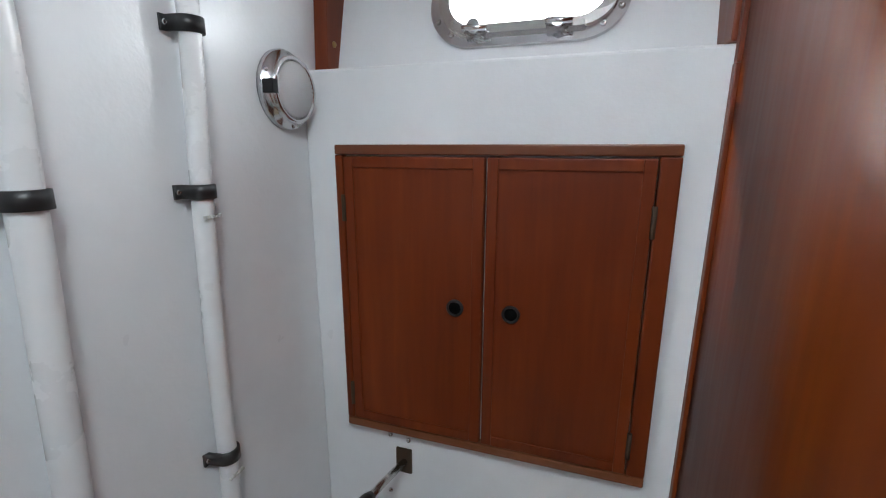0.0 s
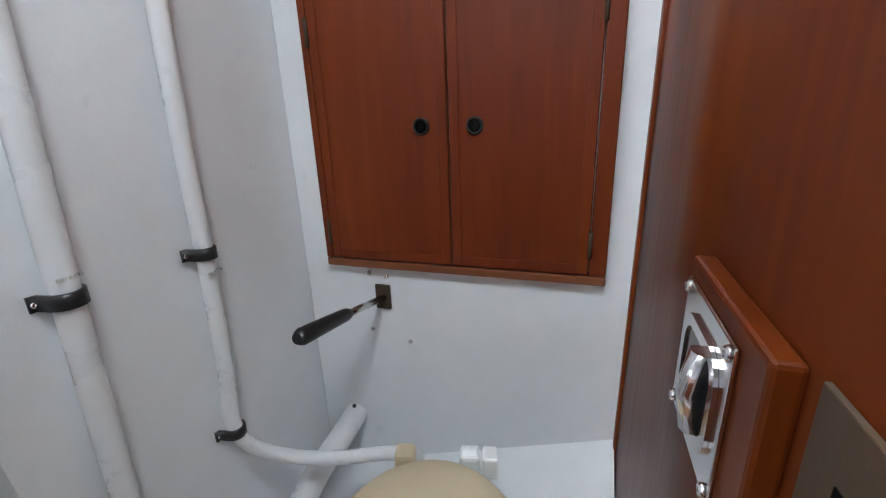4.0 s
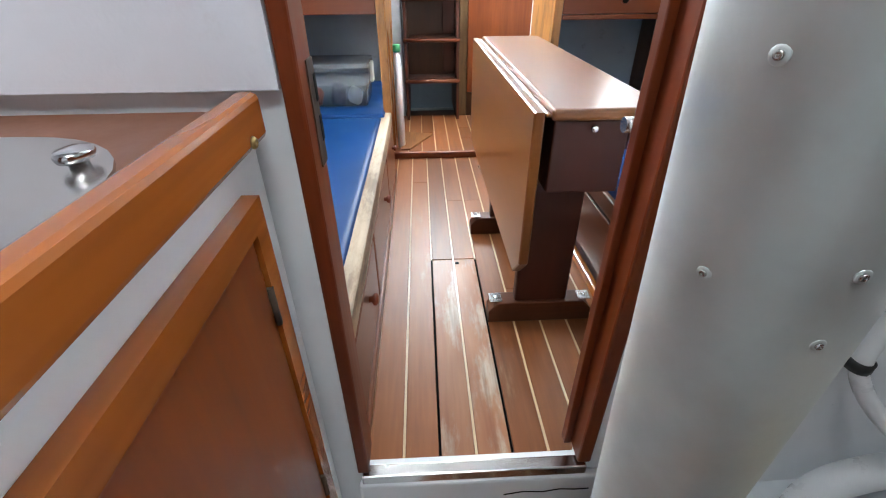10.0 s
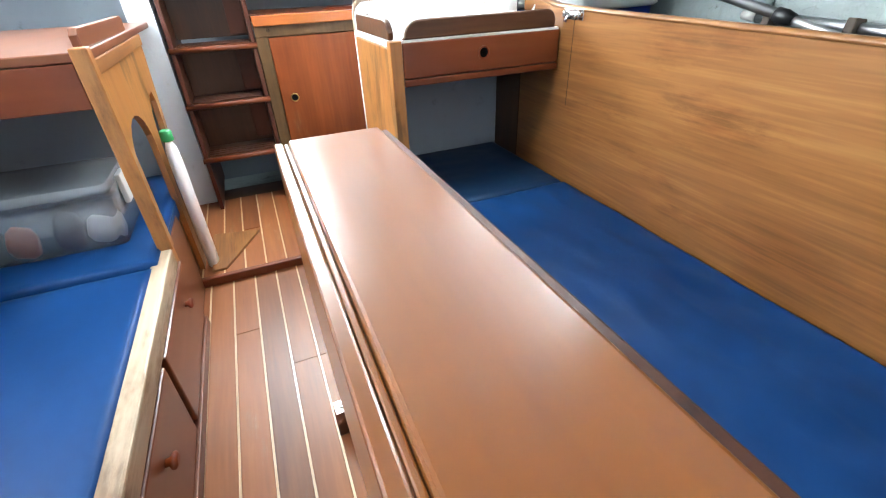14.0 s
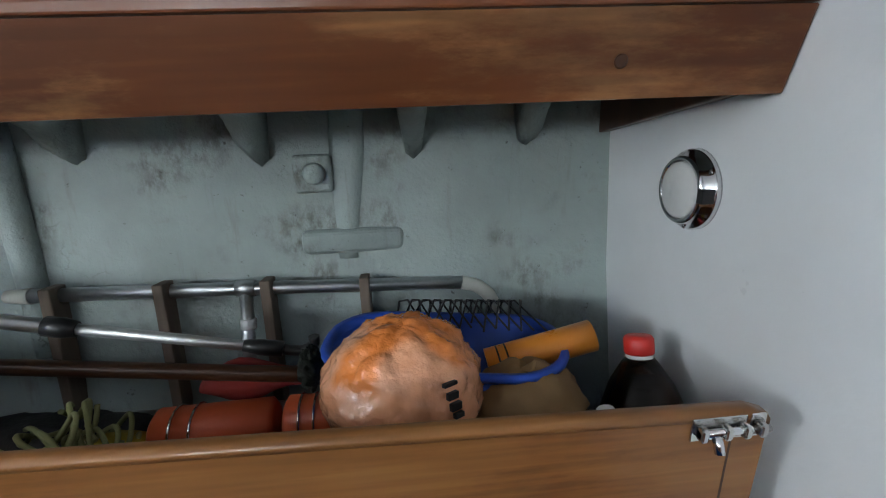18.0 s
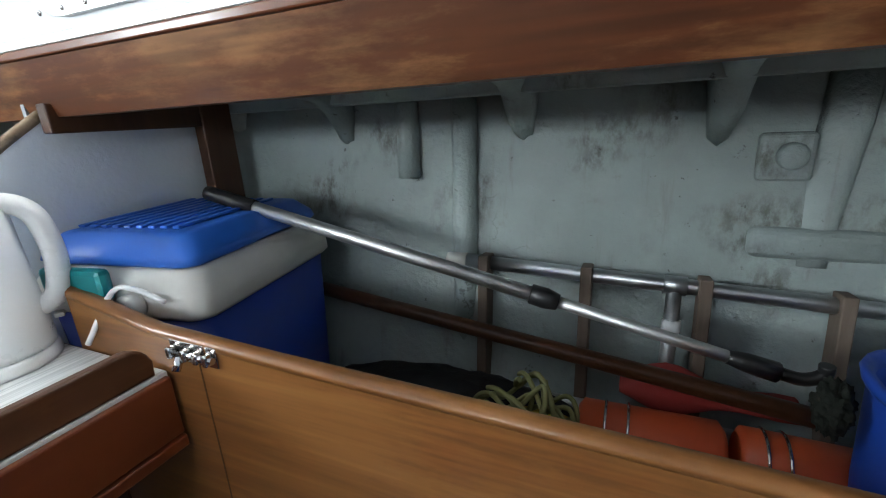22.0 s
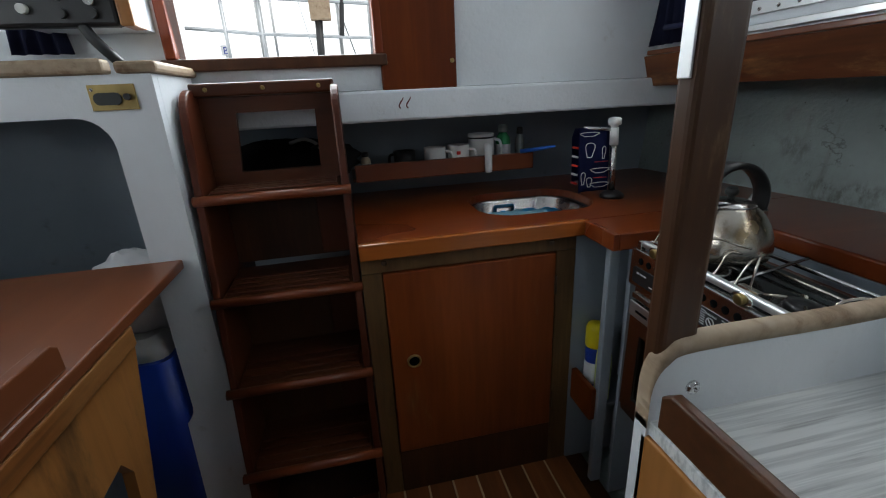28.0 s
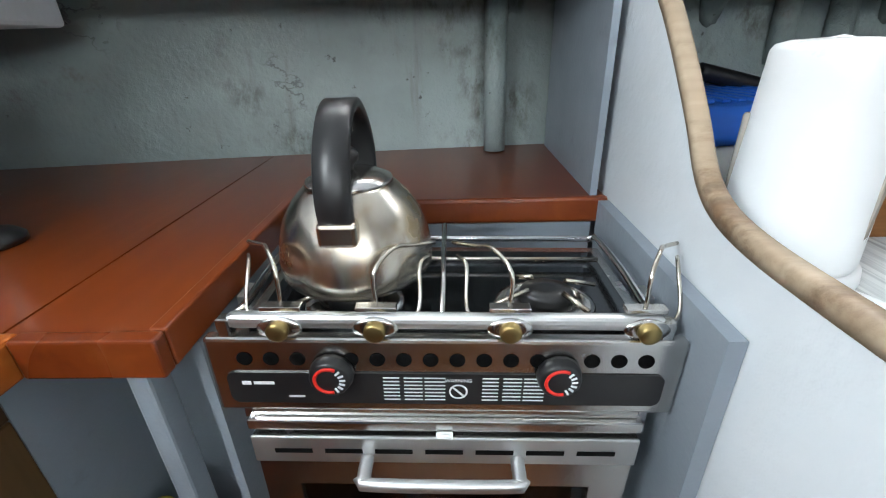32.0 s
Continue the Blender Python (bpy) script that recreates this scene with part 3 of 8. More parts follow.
setting("ceiling", bm, WHITE, "white painted saloon deckhead with the hatch closed", "ceiling")

# main bulkhead between saloon and head, with the doorway
bm = solid()
for y0, y1, z0, z1 in ((-1.70, DY0, -0.1, 1.93), (DY1, 1.80, -0.1, 1.34), (DY1, 1.33, 1.34, 1.93), (DY0, DY1, 1.72, 1.93), (DY0, DY1, -0.1, DZ0 - 0.03)):
    add_box(bm, BX0 if z1 > 0.5 else BX1 - 0.034, BX1, y0, y1, z0, z1)
setting("wall_main_bulkhead", bm, WHITE, "white painted main bulkhead with a doorway", "wall")
frame_bits = [("jamb", box(0.8935, BX1 + 0.012, DY0 - 0.004, DY0 + 0.017, DZ0, 1.72, bevel=0.004)),
              ("jamb", box(BX0 - 0.012, BX1 + 0.012, DY1 - 0.022, DY1 + 0.004, DZ0, 1.72, bevel=0.004)),
              ("stop", box(BX0 + 0.01, BX0 + 0.03, DY1 - 0.036, DY1 - 0.0225, DZ0, 1.72, bevel=0.002)),
              ("head_rail", box(BX0 - 0.012, BX1 + 0.012, DY0 + 0.018, DY1 - 0.023, 1.69, 1.724, bevel=0.004))]
door_1 = tagged(thing("door_1", (BX0, 0.05, DZ0), "varnished mahogany door frame with a metal sill strip", "door frame", kind="structure"))
for n, b in frame_bits:
    part(n, b, MAHOG, door_1)
part("sill_strip", box(BX1 - 0.010, BX1 + 0.016, DY0 + 0.002, DY1 - 0.002, DZ0 - 0.031, DZ0 - 0.006, bevel=0.003), STEEL, door_1, "worn stainless sill strip")
lk = part("lock", box(BX0 - 0.010, BX0 + 0.018, DY1 - 0.026, DY1 - 0.0225, 0.748, 0.862, bevel=0.001), STEEL, door_1, "steel lock plate")
part("latch_bolt", tube([(BX0 + 0.002, DY1 - 0.024, 0.797), (BX0 + 0.002, DY1 - 0.043, 0.797)], 0.010, 14), STEEL, lk, "worn steel latch bolt")
for zz in (0.760, 0.848):
    screw(lk, (BX0 + 0.004, DY1 - 0.026, zz), (0, -1, 0), 0.005)
part("strike", box(0.897, 0.926, DY0 + 0.0172, DY0 + 0.0190, 0.765, 0.885, bevel=0.0008), GOUGED, door_1, "gouged strike mortise with bare wood")
for z0, z1 in ((0.792, 0.822), (0.838, 0.868)):
    part("mortise", box(0.898, 0.908, DY0 + 0.0191, DY0 + 0.0200, z0, z1, bevel=0.0004), DARK, door_1, "dark latch hole")

# head compartment walls
setting("wall_head_cupboard", box(0.946, 1.665, 0.962, 1.0, 0.0, 1.372, bevel=0.004), WHITE, "white painted lining wall below the portlight", "wall")
setting("head_ledge", box(0.946, 1.665, 0.975, 1.12, 1.350, 1.3755, bevel=0.003), WHITE, "white ledge below the portlight", "ledge")
# sloping cabin side with an oval portlight opening
PC = Vector((1.345, 1.068, 1.487))
PUP = Vector((0, 0.045, 0.18)).normalized()
PN = Vector((0, -PUP.z, PUP.y))


def port_pt(u, v, d):
    """A place on the head's sloping cabin side: along, up, and out of the wall."""
    return PC + Vector((u, 0, 0)) + PUP * v + PN * d


def port_ring(o0, o1, d0, d1):
    bm = solid()
    r = [[bm.verts.new(port_pt(p[0], p[1], d)) for p in o] for o, d in ((o0, d0), (o0, d1), (o1, d1), (o1, d0))]
    k, fs = len(o0), []
    for a, b in zip(r, r[1:] + r[:1]):
        for i in range(k):
            fs.append(bm.faces.new((a[i], a[(i + 1) % k], b[(i + 1) % k], b[i])))
    bmesh.ops.recalc_face_normals(bm, faces=fs)
    return bm


setting("wall_head_side", port_ring(rrect(1.1, 0.36, 0.002, 9, 0, 0.02), rrect(0.285, 0.105, 0.052, 9), -0.03, 0.0), WHITE, "white painted cabin side around the portlight", "wall")
bm = solid()
secs = []
for x in np.linspace(0.946, 2.45, 8):
    secs.append([(x, y, z) for y, z in ((1.118, 1.585), (1.09, 1.622), (1.04, 1.648), (0.95, 1.676), (0.6, 1.755), (0.24, 1.825), (0.24, 1.86), (0.6, 1.80), (0.95, 1.74), (1.22, 1.68))])
setting("ceiling_head_starboard", loft(secs), WHITE, "white glossy cambered deckhead", "ceiling", smooth=True)
bm = solid()
for x0, x1, y0, y1 in ((0.946, 1.32, -0.2, 0.24), (1.72, 2.45, -0.2, 0.24), (0.946, 2.45, -1.3, -0.2)):
    add_box(bm, x0, x1, y0, y1, 1.825, 1.86)
setting("ceiling_head", bm, WHITE, "white glossy deckhead with an opening for the unseen hatch", "ceiling")
# Pane added out of view so less sky reaches the port side.
whole("head_hatch", box(1.31, 1.73, -0.21, 0.25, 1.865, 1.875, bevel=0.003), TINTED, "unseen deck hatch pane over the head, tinted to dim the daylight", "hatch")
setting("wall_forepeak", box(2.42, 2.46, -1.3, 1.3, -0.1, 1.9), WHITE, "white painted forepeak bulkhead", "wall")
setting("wall_head_port", box(0.946, 2.42, -0.93, -0.90, -0.1, 1.83), LILAC, "lilac-white painted lining on the port side", "wall")
setting("wall_head_splash", box(0.9455, 0.957, -0.90, DY0 - 0.006, 0.862, 1.825), LILAC, "lilac-white painted bulkhead above the wash basin", "wall")
setting("head_riser", box(0.946, 0.964, -0.18, 0.42, -0.006, DZ0 - 0.033, bevel=0.006), WHITE, "white painted riser below the doorway", "riser")

# aft bulkhead with companionway opening
aft = thing("wall_aft_bulkhead", (-2.24, 0.0, 1.32), "chipped white painted aft bulkhead with companionway opening", "wall", kind="structure")
for y0, y1, z0, z1 in ((-1.35, -0.60, 1.37, 1.93), (-0.43, -0.19, 1.37, 1.93), (-0.60, -0.43, 1.37, 1.50), (0.355, 1.335, 1.32, 1.93), (-0.19, 0.355, 1.32, 1.415)):
    part("bulkhead_panel", box(-2.27, -2.215, y0, y1, z0, z1), WHITE_OLD, aft)
setting("aft_ledge", box(-2.33, -2.19, -0.26, 1.50, 1.225, 1.318, bevel=0.008), WHITE_OLD, "white painted beam along the aft bulkhead", "ledge")
setting("wall_aft_recess", box(-2.62, -2.58, -1.8, 1.9, -0.1, 1.36), BLUEGREY, "grey painted bulkhead behind the galley shelf", "wall")
setting("recess_top", box(-2.60, -2.27, -1.8, 1.9, 1.33, 1.35), BLUEGREY, "grey painted cockpit underside", "ceiling")
setting("wall_cockpit", box(-4.1, -2.6, -1.3, 1.3, 0.9, 1.33), WHITE_OLD, "white painted cockpit well", "wall")

# carlins along the cabin sides
carlin = setting("carlin_starboard", prism([(1.270, 1.386), (1.334, 1.386), (1.334, 1.290), (1.298, 1.290)], "x", -2.225, 0.884, bevel=0.005), BEAM, "varnished carlin beam with worn pale patches", "beam")
setting("carlin_cap_starboard", box(-2.20, 0.884, 1.268, 1.32, 1.388, 1.403, bevel=0.003), MAHOG_X, "thin varnished moulding on the carlin", "trim")
setting("carlin_port", box(-2.20, 0.884, -1.33, -1.275, 1.290, 1.385, bevel=0.006), BEAM, "varnished carlin beam", "beam")
setting("curtain_track", box(-2.05, -0.15, 1.296, 1.312, 1.412, 1.428, bevel=0.002), ALU, "aluminium curtain track under the windows", "trim")

# ---- windows ----
def cabin_window(s, x0, x1, name, kind_label):
    z0, z1 = 1.475, 1.76
    cx, cz = (x0 + x1) / 2, (z0 + z1) / 2
    w = thing(name, (cx, s * 1.31, z0), kind_label, "window", kind="structure")
    o, i = rrect(x1 - x0 + 0.045, z1 - z0 + 0.045, 0.075, 6, cx, cz), rrect(x1 - x0 - 0.02, z1 - z0 - 0.02, 0.055, 6, cx, cz)
    lo, hi = sorted((s * 1.306, s * 1.3175))
    part("window_frame", plate_with_hole(o, i, "y", lo, hi), ALU, w, "riveted aluminium window frame")
    i2 = rrect(x1 - x0 - 0.045, z1 - z0 - 0.045, 0.045, 6, cx, cz)
    lo2, hi2 = sorted((s * 1.312, s * 1.322))
    part("gasket", plate_with_hole(i, i2, "y", lo2, hi2), RUBBER, w, "dark rubber window gasket")
    pane = part("pane", box(x0 + 0.002, x1 - 0.002, s * 1.330, s * 1.335, z0 + 0.002, z1 - 0.002), GLASS, w)
    pane.visible_shadow = False
    for k in range(14):
        u = x0 - 0.008 + (x1 - x0 + 0.016) * k / 13
        for zz in (z0 - 0.011, z1 + 0.011):
            screw(w, (u, s * 1.306, zz), (0, -s, 0), 0.005, STEEL, "rivet")
    return w


cabin_window(1, -1.97, -1.30, "window_1", "aluminium framed cabin window with bright sky behind")
cabin_window(1, -1.07, -0.22, "window_2", "long aluminium framed cabin window with bright sky behind")
cabin_window(-1, -1.97, -1.30, "window_3", "aluminium framed cabin window")
cabin_window(-1, -1.07, -0.22, "window_4", "long aluminium framed cabin window")

port = thing("window_5", PC, "oval stainless portlight with two clamps in the head", "portlight", kind="structure")
part("flange", port_ring(rrect(0.350, 0.165, 0.080, 9), rrect(0.300, 0.118, 0.058, 9), 0.0, 0.010), CHROME, port, "polished stainless flange")
part("rim", port_ring(rrect(0.312, 0.128, 0.063, 9), rrect(0.272, 0.096, 0.047, 9), 0.010, 0.020), STEEL, port, "hinged opening rim")
pane = part("pane", port_ring(rrect(0.290, 0.110, 0.054, 9), rrect(0.002, 0.002, 0.0008, 9), -0.012, -0.008), GLASS, port)
pane.visible_shadow = False
part("hinge", tube([port_pt(-0.10, 0.058, 0.022), port_pt(0.10, 0.058, 0.022)], 0.007, 10), STEEL, port, "long hinge rod")
for u in (-0.085, 0.060):
    c = part("clamp", tube([port_pt(u, -0.052, 0.012), port_pt(u, -0.056, 0.034)], 0.012, 12), CHROME, port, "chrome clamp screw")
    part("wing", tube([port_pt(u - 0.02, -0.057, 0.030), port_pt(u + 0.024, -0.060, 0.030)], 0.006, 8), CHROME, c)
for k in range(12):
    a = 2 * math.pi * (k + 0.5) / 12
    u, v = 0.162 * math.copysign(abs(math.cos(a)) ** 0.6, math.cos(a)), 0.071 * math.copysign(abs(math.sin(a)) ** 0.6, math.sin(a))
    screw(port, port_pt(u, v, 0.010), PN, 0.0055, STEEL, "bolt")

# ---- forward bulkhead of the head, with its doorway ----
setting("wall_forward_bulkhead", loft([[(1.648, 0.256, z), (1.690, 0.256, z), (1.700, 0.9615, z), (xe, 0.9615, z)] for z, xe in ((-0.1, 1.650), (1.80, 1.661))]), PANEL, "varnished mahogany bulkhead panel of the head", "wall")
setting("wall_forward_port", box(1.70, 1.73, -0.9, -0.45, -0.1, 1.82), PANEL, "varnished forward bulkhead on the port side", "wall")
setting("bulkhead_edge_trim", prism([(1.645, 0.16), (1.653, 0.16), (1.659, 1.345), (1.651, 1.345)], "y", 0.944, 0.9612, bevel=0.002), MAHOG, "thin mahogany corner bead", "trim")
fdoor = thing("door_2", (1.70, 0.285, 0.0), "varnished mahogany door standing open", "door", kind="structure")
part("leaf", box(1.691, 2.25, 0.222, 0.248, 0.02, 1.72, bevel=0.004), PANEL, fdoor)
part("moulding", box(1.74, 2.21, 0.214, 0.2215, 0.25, 0.29, bevel=0.003), MAHOG, fdoor)
screw(fdoor, (1.735, 0.222, 0.86), (0, -1, 0), 0.008, BRASS)
lk = thing("door_lock", (1.645, 0.40, 0.735), "mahogany lock block with a chrome flush pull and rusty keeper plate", "lock")
LM = Matrix.Translation((1.632, 0.424, 0.800))
part("block", add_box(solid(), 0.000, 0.0155, -0.076, 0.076, -0.065, 0.065, bevel=0.003, m=LM), PANEL, lk, "mahogany lock block")
pl = part("pull_plate", add_box(solid(), -0.0035, -0.0002, -0.045, 0.062, -0.053, 0.053, bevel=0.0012, m=LM), CHROME, lk, "chrome flush pull plate")
cup_rim = plate_with_hole(rrect(0.082, 0.072, 0.020, 6, 0.008, 0.0), rrect(0.066, 0.056, 0.015, 6, 0.008, 0.0), "x", -0.0062, -0.0037)
cup_rim.transform(LM)
part("cup", cup_rim, CHROME, pl, "raised rim of the pull")
part("recess", add_box(solid(), -0.0046, -0.0037, -0.024, 0.040, -0.027, 0.027, bevel=0.0004, m=LM), BLACK_GLASS, pl, "recessed pull cup")
part("pull_bar", tube([LM @ Vector(p) for p in ((-0.006, -0.006, -0.028), (-0.011, -0.006, 0.0), (-0.006, -0.006, 0.028))], 0.008, 10), CHROME, pl)
for u, v in ((-0.039, -0.047), (0.056, -0.047), (-0.039, 0.047), (0.056, 0.047)):
    screw(lk, LM @ Vector((-0.0036, u, v)), Vector((-1, 0, 0)), 0.005)
part("keeper", box(1.6445, 1.6478, 0.275, 0.334, 0.748, 0.868, bevel=0.001), RUST, lk, "rusty brass keeper plate")
part("keyhole", box(1.6438, 1.6444, 0.299, 0.310, 0.818, 0.838), DARK, lk, "dark keyhole slot")
part("latch_bolt", lathe([(0.013, 0.0), (0.013, 0.008), (0.010, 0.012), (0.003, 0.013)], Matrix.Translation((1.6445, 0.304, 0.796)) @ pose(0, 0, 0, 0, -90, 0), 16, 1.3, 0.8), BRASS, lk, "worn brass latch knob")


# ---- head: cupboard, lamp, pipes ----
def flap_door(parent, name, x0, x1, y, z0, z1, sign, hole_x, hole_z, mat, r=0.016):
    """A framed ply door in the plane y, its face towards sign."""
    d = part(name, box(x0, x1, y, y + sign * 0.014, z0, z1, bevel=0.003), mat, parent, "mahogany ply door with a round finger hole")
    w = 0.020
    for a, b, c, e in ((x0 + 0.001, x0 + w, z0 + 0.001, z1 - 0.001), (x1 - w, x1 - 0.001, z0 + 0.001, z1 - 0.001), (x0 + w, x1 - w, z1 - w, z1 - 0.001), (x0 + w, x1 - w, z0 + 0.001, z0 + w)):
        part("edge_strip", box(a, b, y + sign * 0.0142, y + sign * 0.0172, c, e, bevel=0.0012), mat, d)
    finger_hole(d, (hole_x, y + sign * 0.0145, hole_z), (0, sign, 0), r, BLACK)
    return d


cup = thing("wall_cupboard", (1.31, 0.96, 0.645), "mahogany wall cupboard with two closed doors set in the white lining", "cupboard")
cx0, cx1, cz0, cz1, cy = 1.018, 1.602, 0.650, 1.237, 0.9615
part("frame_rail", box(cx0, cx1, cy - 0.020, cy, cz1 - 0.018, cz1, bevel=0.003), MAHOG_X, cup)
part("frame_rail", box(cx0, cx1, cy - 0.020, cy, cz0, cz0 + 0.018, bevel=0.003), MAHOG_X, cup)
for a, b in ((cx0, cx0 + 0.016), (cx1 - 0.030, cx1)):
    part("frame_stile", box(a, b, cy - 0.020, cy, cz0 + 0.0185, cz1 - 0.0185, bevel=0.003), MAHOG, cup)
flap_door(cup, "door", cx0 + 0.018, 1.306, cy - 0.004, cz0 + 0.021, cz1 - 0.021, -1, 1.256, 0.944, MAHOG)
flap_door(cup, "door", 1.3095, cx1 - 0.032, cy - 0.004, cz0 + 0.021, cz1 - 0.021, -1, 1.359, 0.944, MAHOG)
for zz in (1.12, 0.73):
    part("hinge", tube([(cx1 - 0.031, cy - 0.023, zz - 0.025), (cx1 - 0.031, cy - 0.023, zz + 0.025)], 0.004, 8), RUST, cup)
    part("hinge", tube([(cx0 + 0.017, cy - 0.023, zz - 0.025), (cx0 + 0.017, cy - 0.023, zz + 0.025)], 0.004, 8), RUST, cup)


def round_lamp(p, axis, r, label):
    """A round bulkhead lamp: stainless ring, ribbed glass dome, small switch."""
    d = Vector(axis).normalized()
    m = Matrix.Translation(p) @ d.to_track_quat("Z", "Y").to_matrix().to_4x4()
    lamp = thing("bulkhead_lamp", p, label, "lamp")
    part("base", lathe([(r, 0), (r, r * 0.10), (r * 0.97, r * 0.16), (r * 0.86, r * 0.22), (r * 0.84, r * 0.36), (r * 0.80, r * 0.42), (r * 0.73, r * 0.41), (r * 0.71, r * 0.2)], m, 40), CHROME, lamp, "polished stainless lamp body")
    dome = solid()
    prof = [(r * 0.70 * math.cos(a), r * (0.36 + 0.20 * math.sin(a))) for a in np.linspace(0, math.pi / 2 * 0.97, 9)]
    add_lathe(dome, prof, m, 72)
    for v in dome.verts:
        q = m.inverted() @ v.co
        a = math.atan2(q.y, q.x)
        v.co += d * (0.0020 if round(a / (2 * math.pi) * 72) % 2 else 0.0)
    part("glass", dome, LENS, lamp, "ribbed clear glass dome")
    part("reflector", lathe([(r * 0.70, r * 0.30), (r * 0.55, r * 0.22), (r * 0.3, r * 0.18), (r * 0.1, r * 0.17)], m, 24), PORCELAIN, lamp, "white reflector")
    part("switch", add_box(solid(), -r * 0.11, r * 0.11, -r * 0.17, r * 0.17, r * 0.12, r * 0.44, bevel=0.002, m=Matrix.Translation((0, -r * 0.86, 0)) @ m), BLACK, lamp, "small black switch")
    for k in range(3):
        a = 2 * math.pi * k / 3 + 0.6
        screw(lamp, m @ Vector((r * 0.92 * math.cos(a), r * 0.92 * math.sin(a), r * 0.17)), d, 0.004)
    return lamp


round_lamp((0.946, 0.903, 1.330), (1, 0, 0), 0.068, "round stainless bulkhead lamp with ribbed glass on the white bulkhead")
round_lamp((0.884, 1.443, 1.142), (-1, 0, 0), 0.068, "round stainless bulkhead lamp with ribbed glass beside the locker")


def strap(parent, p, r, side):
    """A black plastic pipe clip on the bulkhead, screwed at one side."""
    x, y, z = p
    pts = [(x + 0.001, y + side * (r + 0.013), z), (x + 0.003, y + side * (r + 0.004), z), *[(x + 0.021 + (r + 0.001) * math.sin(q), y + side * (r + 0.001) * math.cos(q), z) for q in np.linspace(0.0, math.pi, 9)], (x + 0.003, y - side * (r + 0.003), z)]
    secs = []
    for i, p in enumerate(pts):
        d = (Vector(pts[min(i + 1, len(pts) - 1)]) - Vector(pts[max(i - 1, 0)])).normalized()
        n = Vector((d.y, -d.x, 0)) * (1 if side < 0 else -1)
        secs.append([Vector(p) + n * o + Vector((0, 0, h)) for o, h in ((-0.001, -0.010), (0.0035, -0.0095), (0.0035, 0.0095), (-0.001, 0.010))])
    s = part("pipe_clip", loft(secs), BLACK, parent, "black plastic pipe clip")
    screw(s, (x + 0.006, y + side * (r + 0.009), z), (1, 0, 0), 0.004)


PX = 0.9465
hose = thing("white_hose", (PX, 0.675, 0.40), "white sanitation hose clipped up the bulkhead", "pipe")
part("hose", tube(smooth_path([(PX + 0.05, 0.52, 1.64), (PX + 0.03, 0.60, 1.592), (PX + 0.021, 0.660, 1.543), (PX + 0.021, 0.690, 1.485), (PX + 0.021, 0.697, 1.40), (PX + 0.021, 0.684, 1.172), (PX + 0.021, 0.674, 0.93), (PX + 0.021, 0.672, 0.765), (PX + 0.021, 0.664, 0.56), (PX + 0.021, 0.655, 0.44), (PX + 0.04, 0.670, 0.38), (PX + 0.08, 0.715, 0.325), (PX + 0.16, 0.765, 0.295), (PX + 0.26, 0.80, 0.300), (PX + 0.33, 0.79, 0.315)], 6), 0.0140, 16), PIPE, hose)
for zz, yy in ((1.385, 0.696), (1.172, 0.684), (0.765, 0.672), (0.425, 0.656)):
    strap(hose, (PX, yy, zz), 0.0140, -1)
hose2 = thing("white_pipe", (PX, 0.45, 0.20), "white waste pipe clipped up the bulkhead", "pipe")
part("pipe", tube(smooth_path([(PX + 0.021, 0.492, 1.77), (PX + 0.021, 0.487, 1.30), (PX + 0.021, 0.474, 0.95), (PX + 0.021, 0.467, 0.776), (PX + 0.021, 0.458, 0.436), (PX + 0.021, 0.460, 0.20)], 5), 0.0168, 14), PIPE, hose2)
for zz, yy in ((1.182, 0.484), (0.776, 0.467), (0.436, 0.458)):
    strap(hose2, (PX, yy, zz), 0.0168, -1)
for zz, yy, par in ((0.805, 0.468, hose2), (0.735, 0.671, hose), (1.14, 0.683, hose)):
    for k in range(5):
        part("print_mark", box(PX + 0.0345, PX + 0.0382, yy - 0.014 + k * 0.006, yy - 0.010 + k * 0.006, zz - 0.004, zz), GREYPL, par)
waste = thing("waste_hose", (1.02, 0.96, 0.2), "stubby white discharge hose curving from the lining to the bowl", "pipe")
part("hose", tube(smooth_path([(1.036, 0.990, 0.245), (1.030, 0.90, 0.225), (1.015, 0.78, 0.19), (1.02, 0.68, 0.15), (1.06, 0.61, 0.12), (1.15, 0.575, 0.11), (1.27, 0.575, 0.13)], 6), 0.029, 16), PIPE, waste)
part("clip", tube([(1.036, 0.955, 0.21), (1.036, 0.952, 0.27)], 0.005, 8), BLACK, waste)

pump = thing("toilet_pump_lever", (1.14, 0.96, 0.57), "steel toilet pump lever with black grip on a small plate", "pump lever")
part("plate", box(1.122, 1.158, 0.955, 0.9615, 0.548, 0.606, bevel=0.002), RUST, pump, "dull metal slot plate")
part("lever", tube([(1.142, 0.956, 0.576), (1.134, 0.87, 0.592), (1.130, 0.81, 0.602)], 0.0075, 10), STEEL, pump)
part("grip", tube([(1.131, 0.825, 0.600), (1.130, 0.81, 0.603), (1.127, 0.74, 0.616), (1.125, 0.68, 0.627), (1.125, 0.668, 0.629)], 0.014, 14, rs=[0.009, 0.013, 0.0145, 0.0155, 0.010]), BLACK, pump, "ribbed black grip")
for xx, zz in ((1.108, 0.631), (1.150, 0.626), (1.105, 0.49), (1.197, 0.469)):
    screw(pump, (xx, 0.9615, zz), (0, -1, 0), 0.0055)

# toilet platform and toilet
def tray_z(x, y):
    """The platform's top: level in front, rising outboard and forward with the hull."""
    u, v = (x - 0.946) / 0.70, max(0.0, (y - 0.46) / 0.50)
    return 0.040 + 0.235 * u * v + 0.02 * v * v


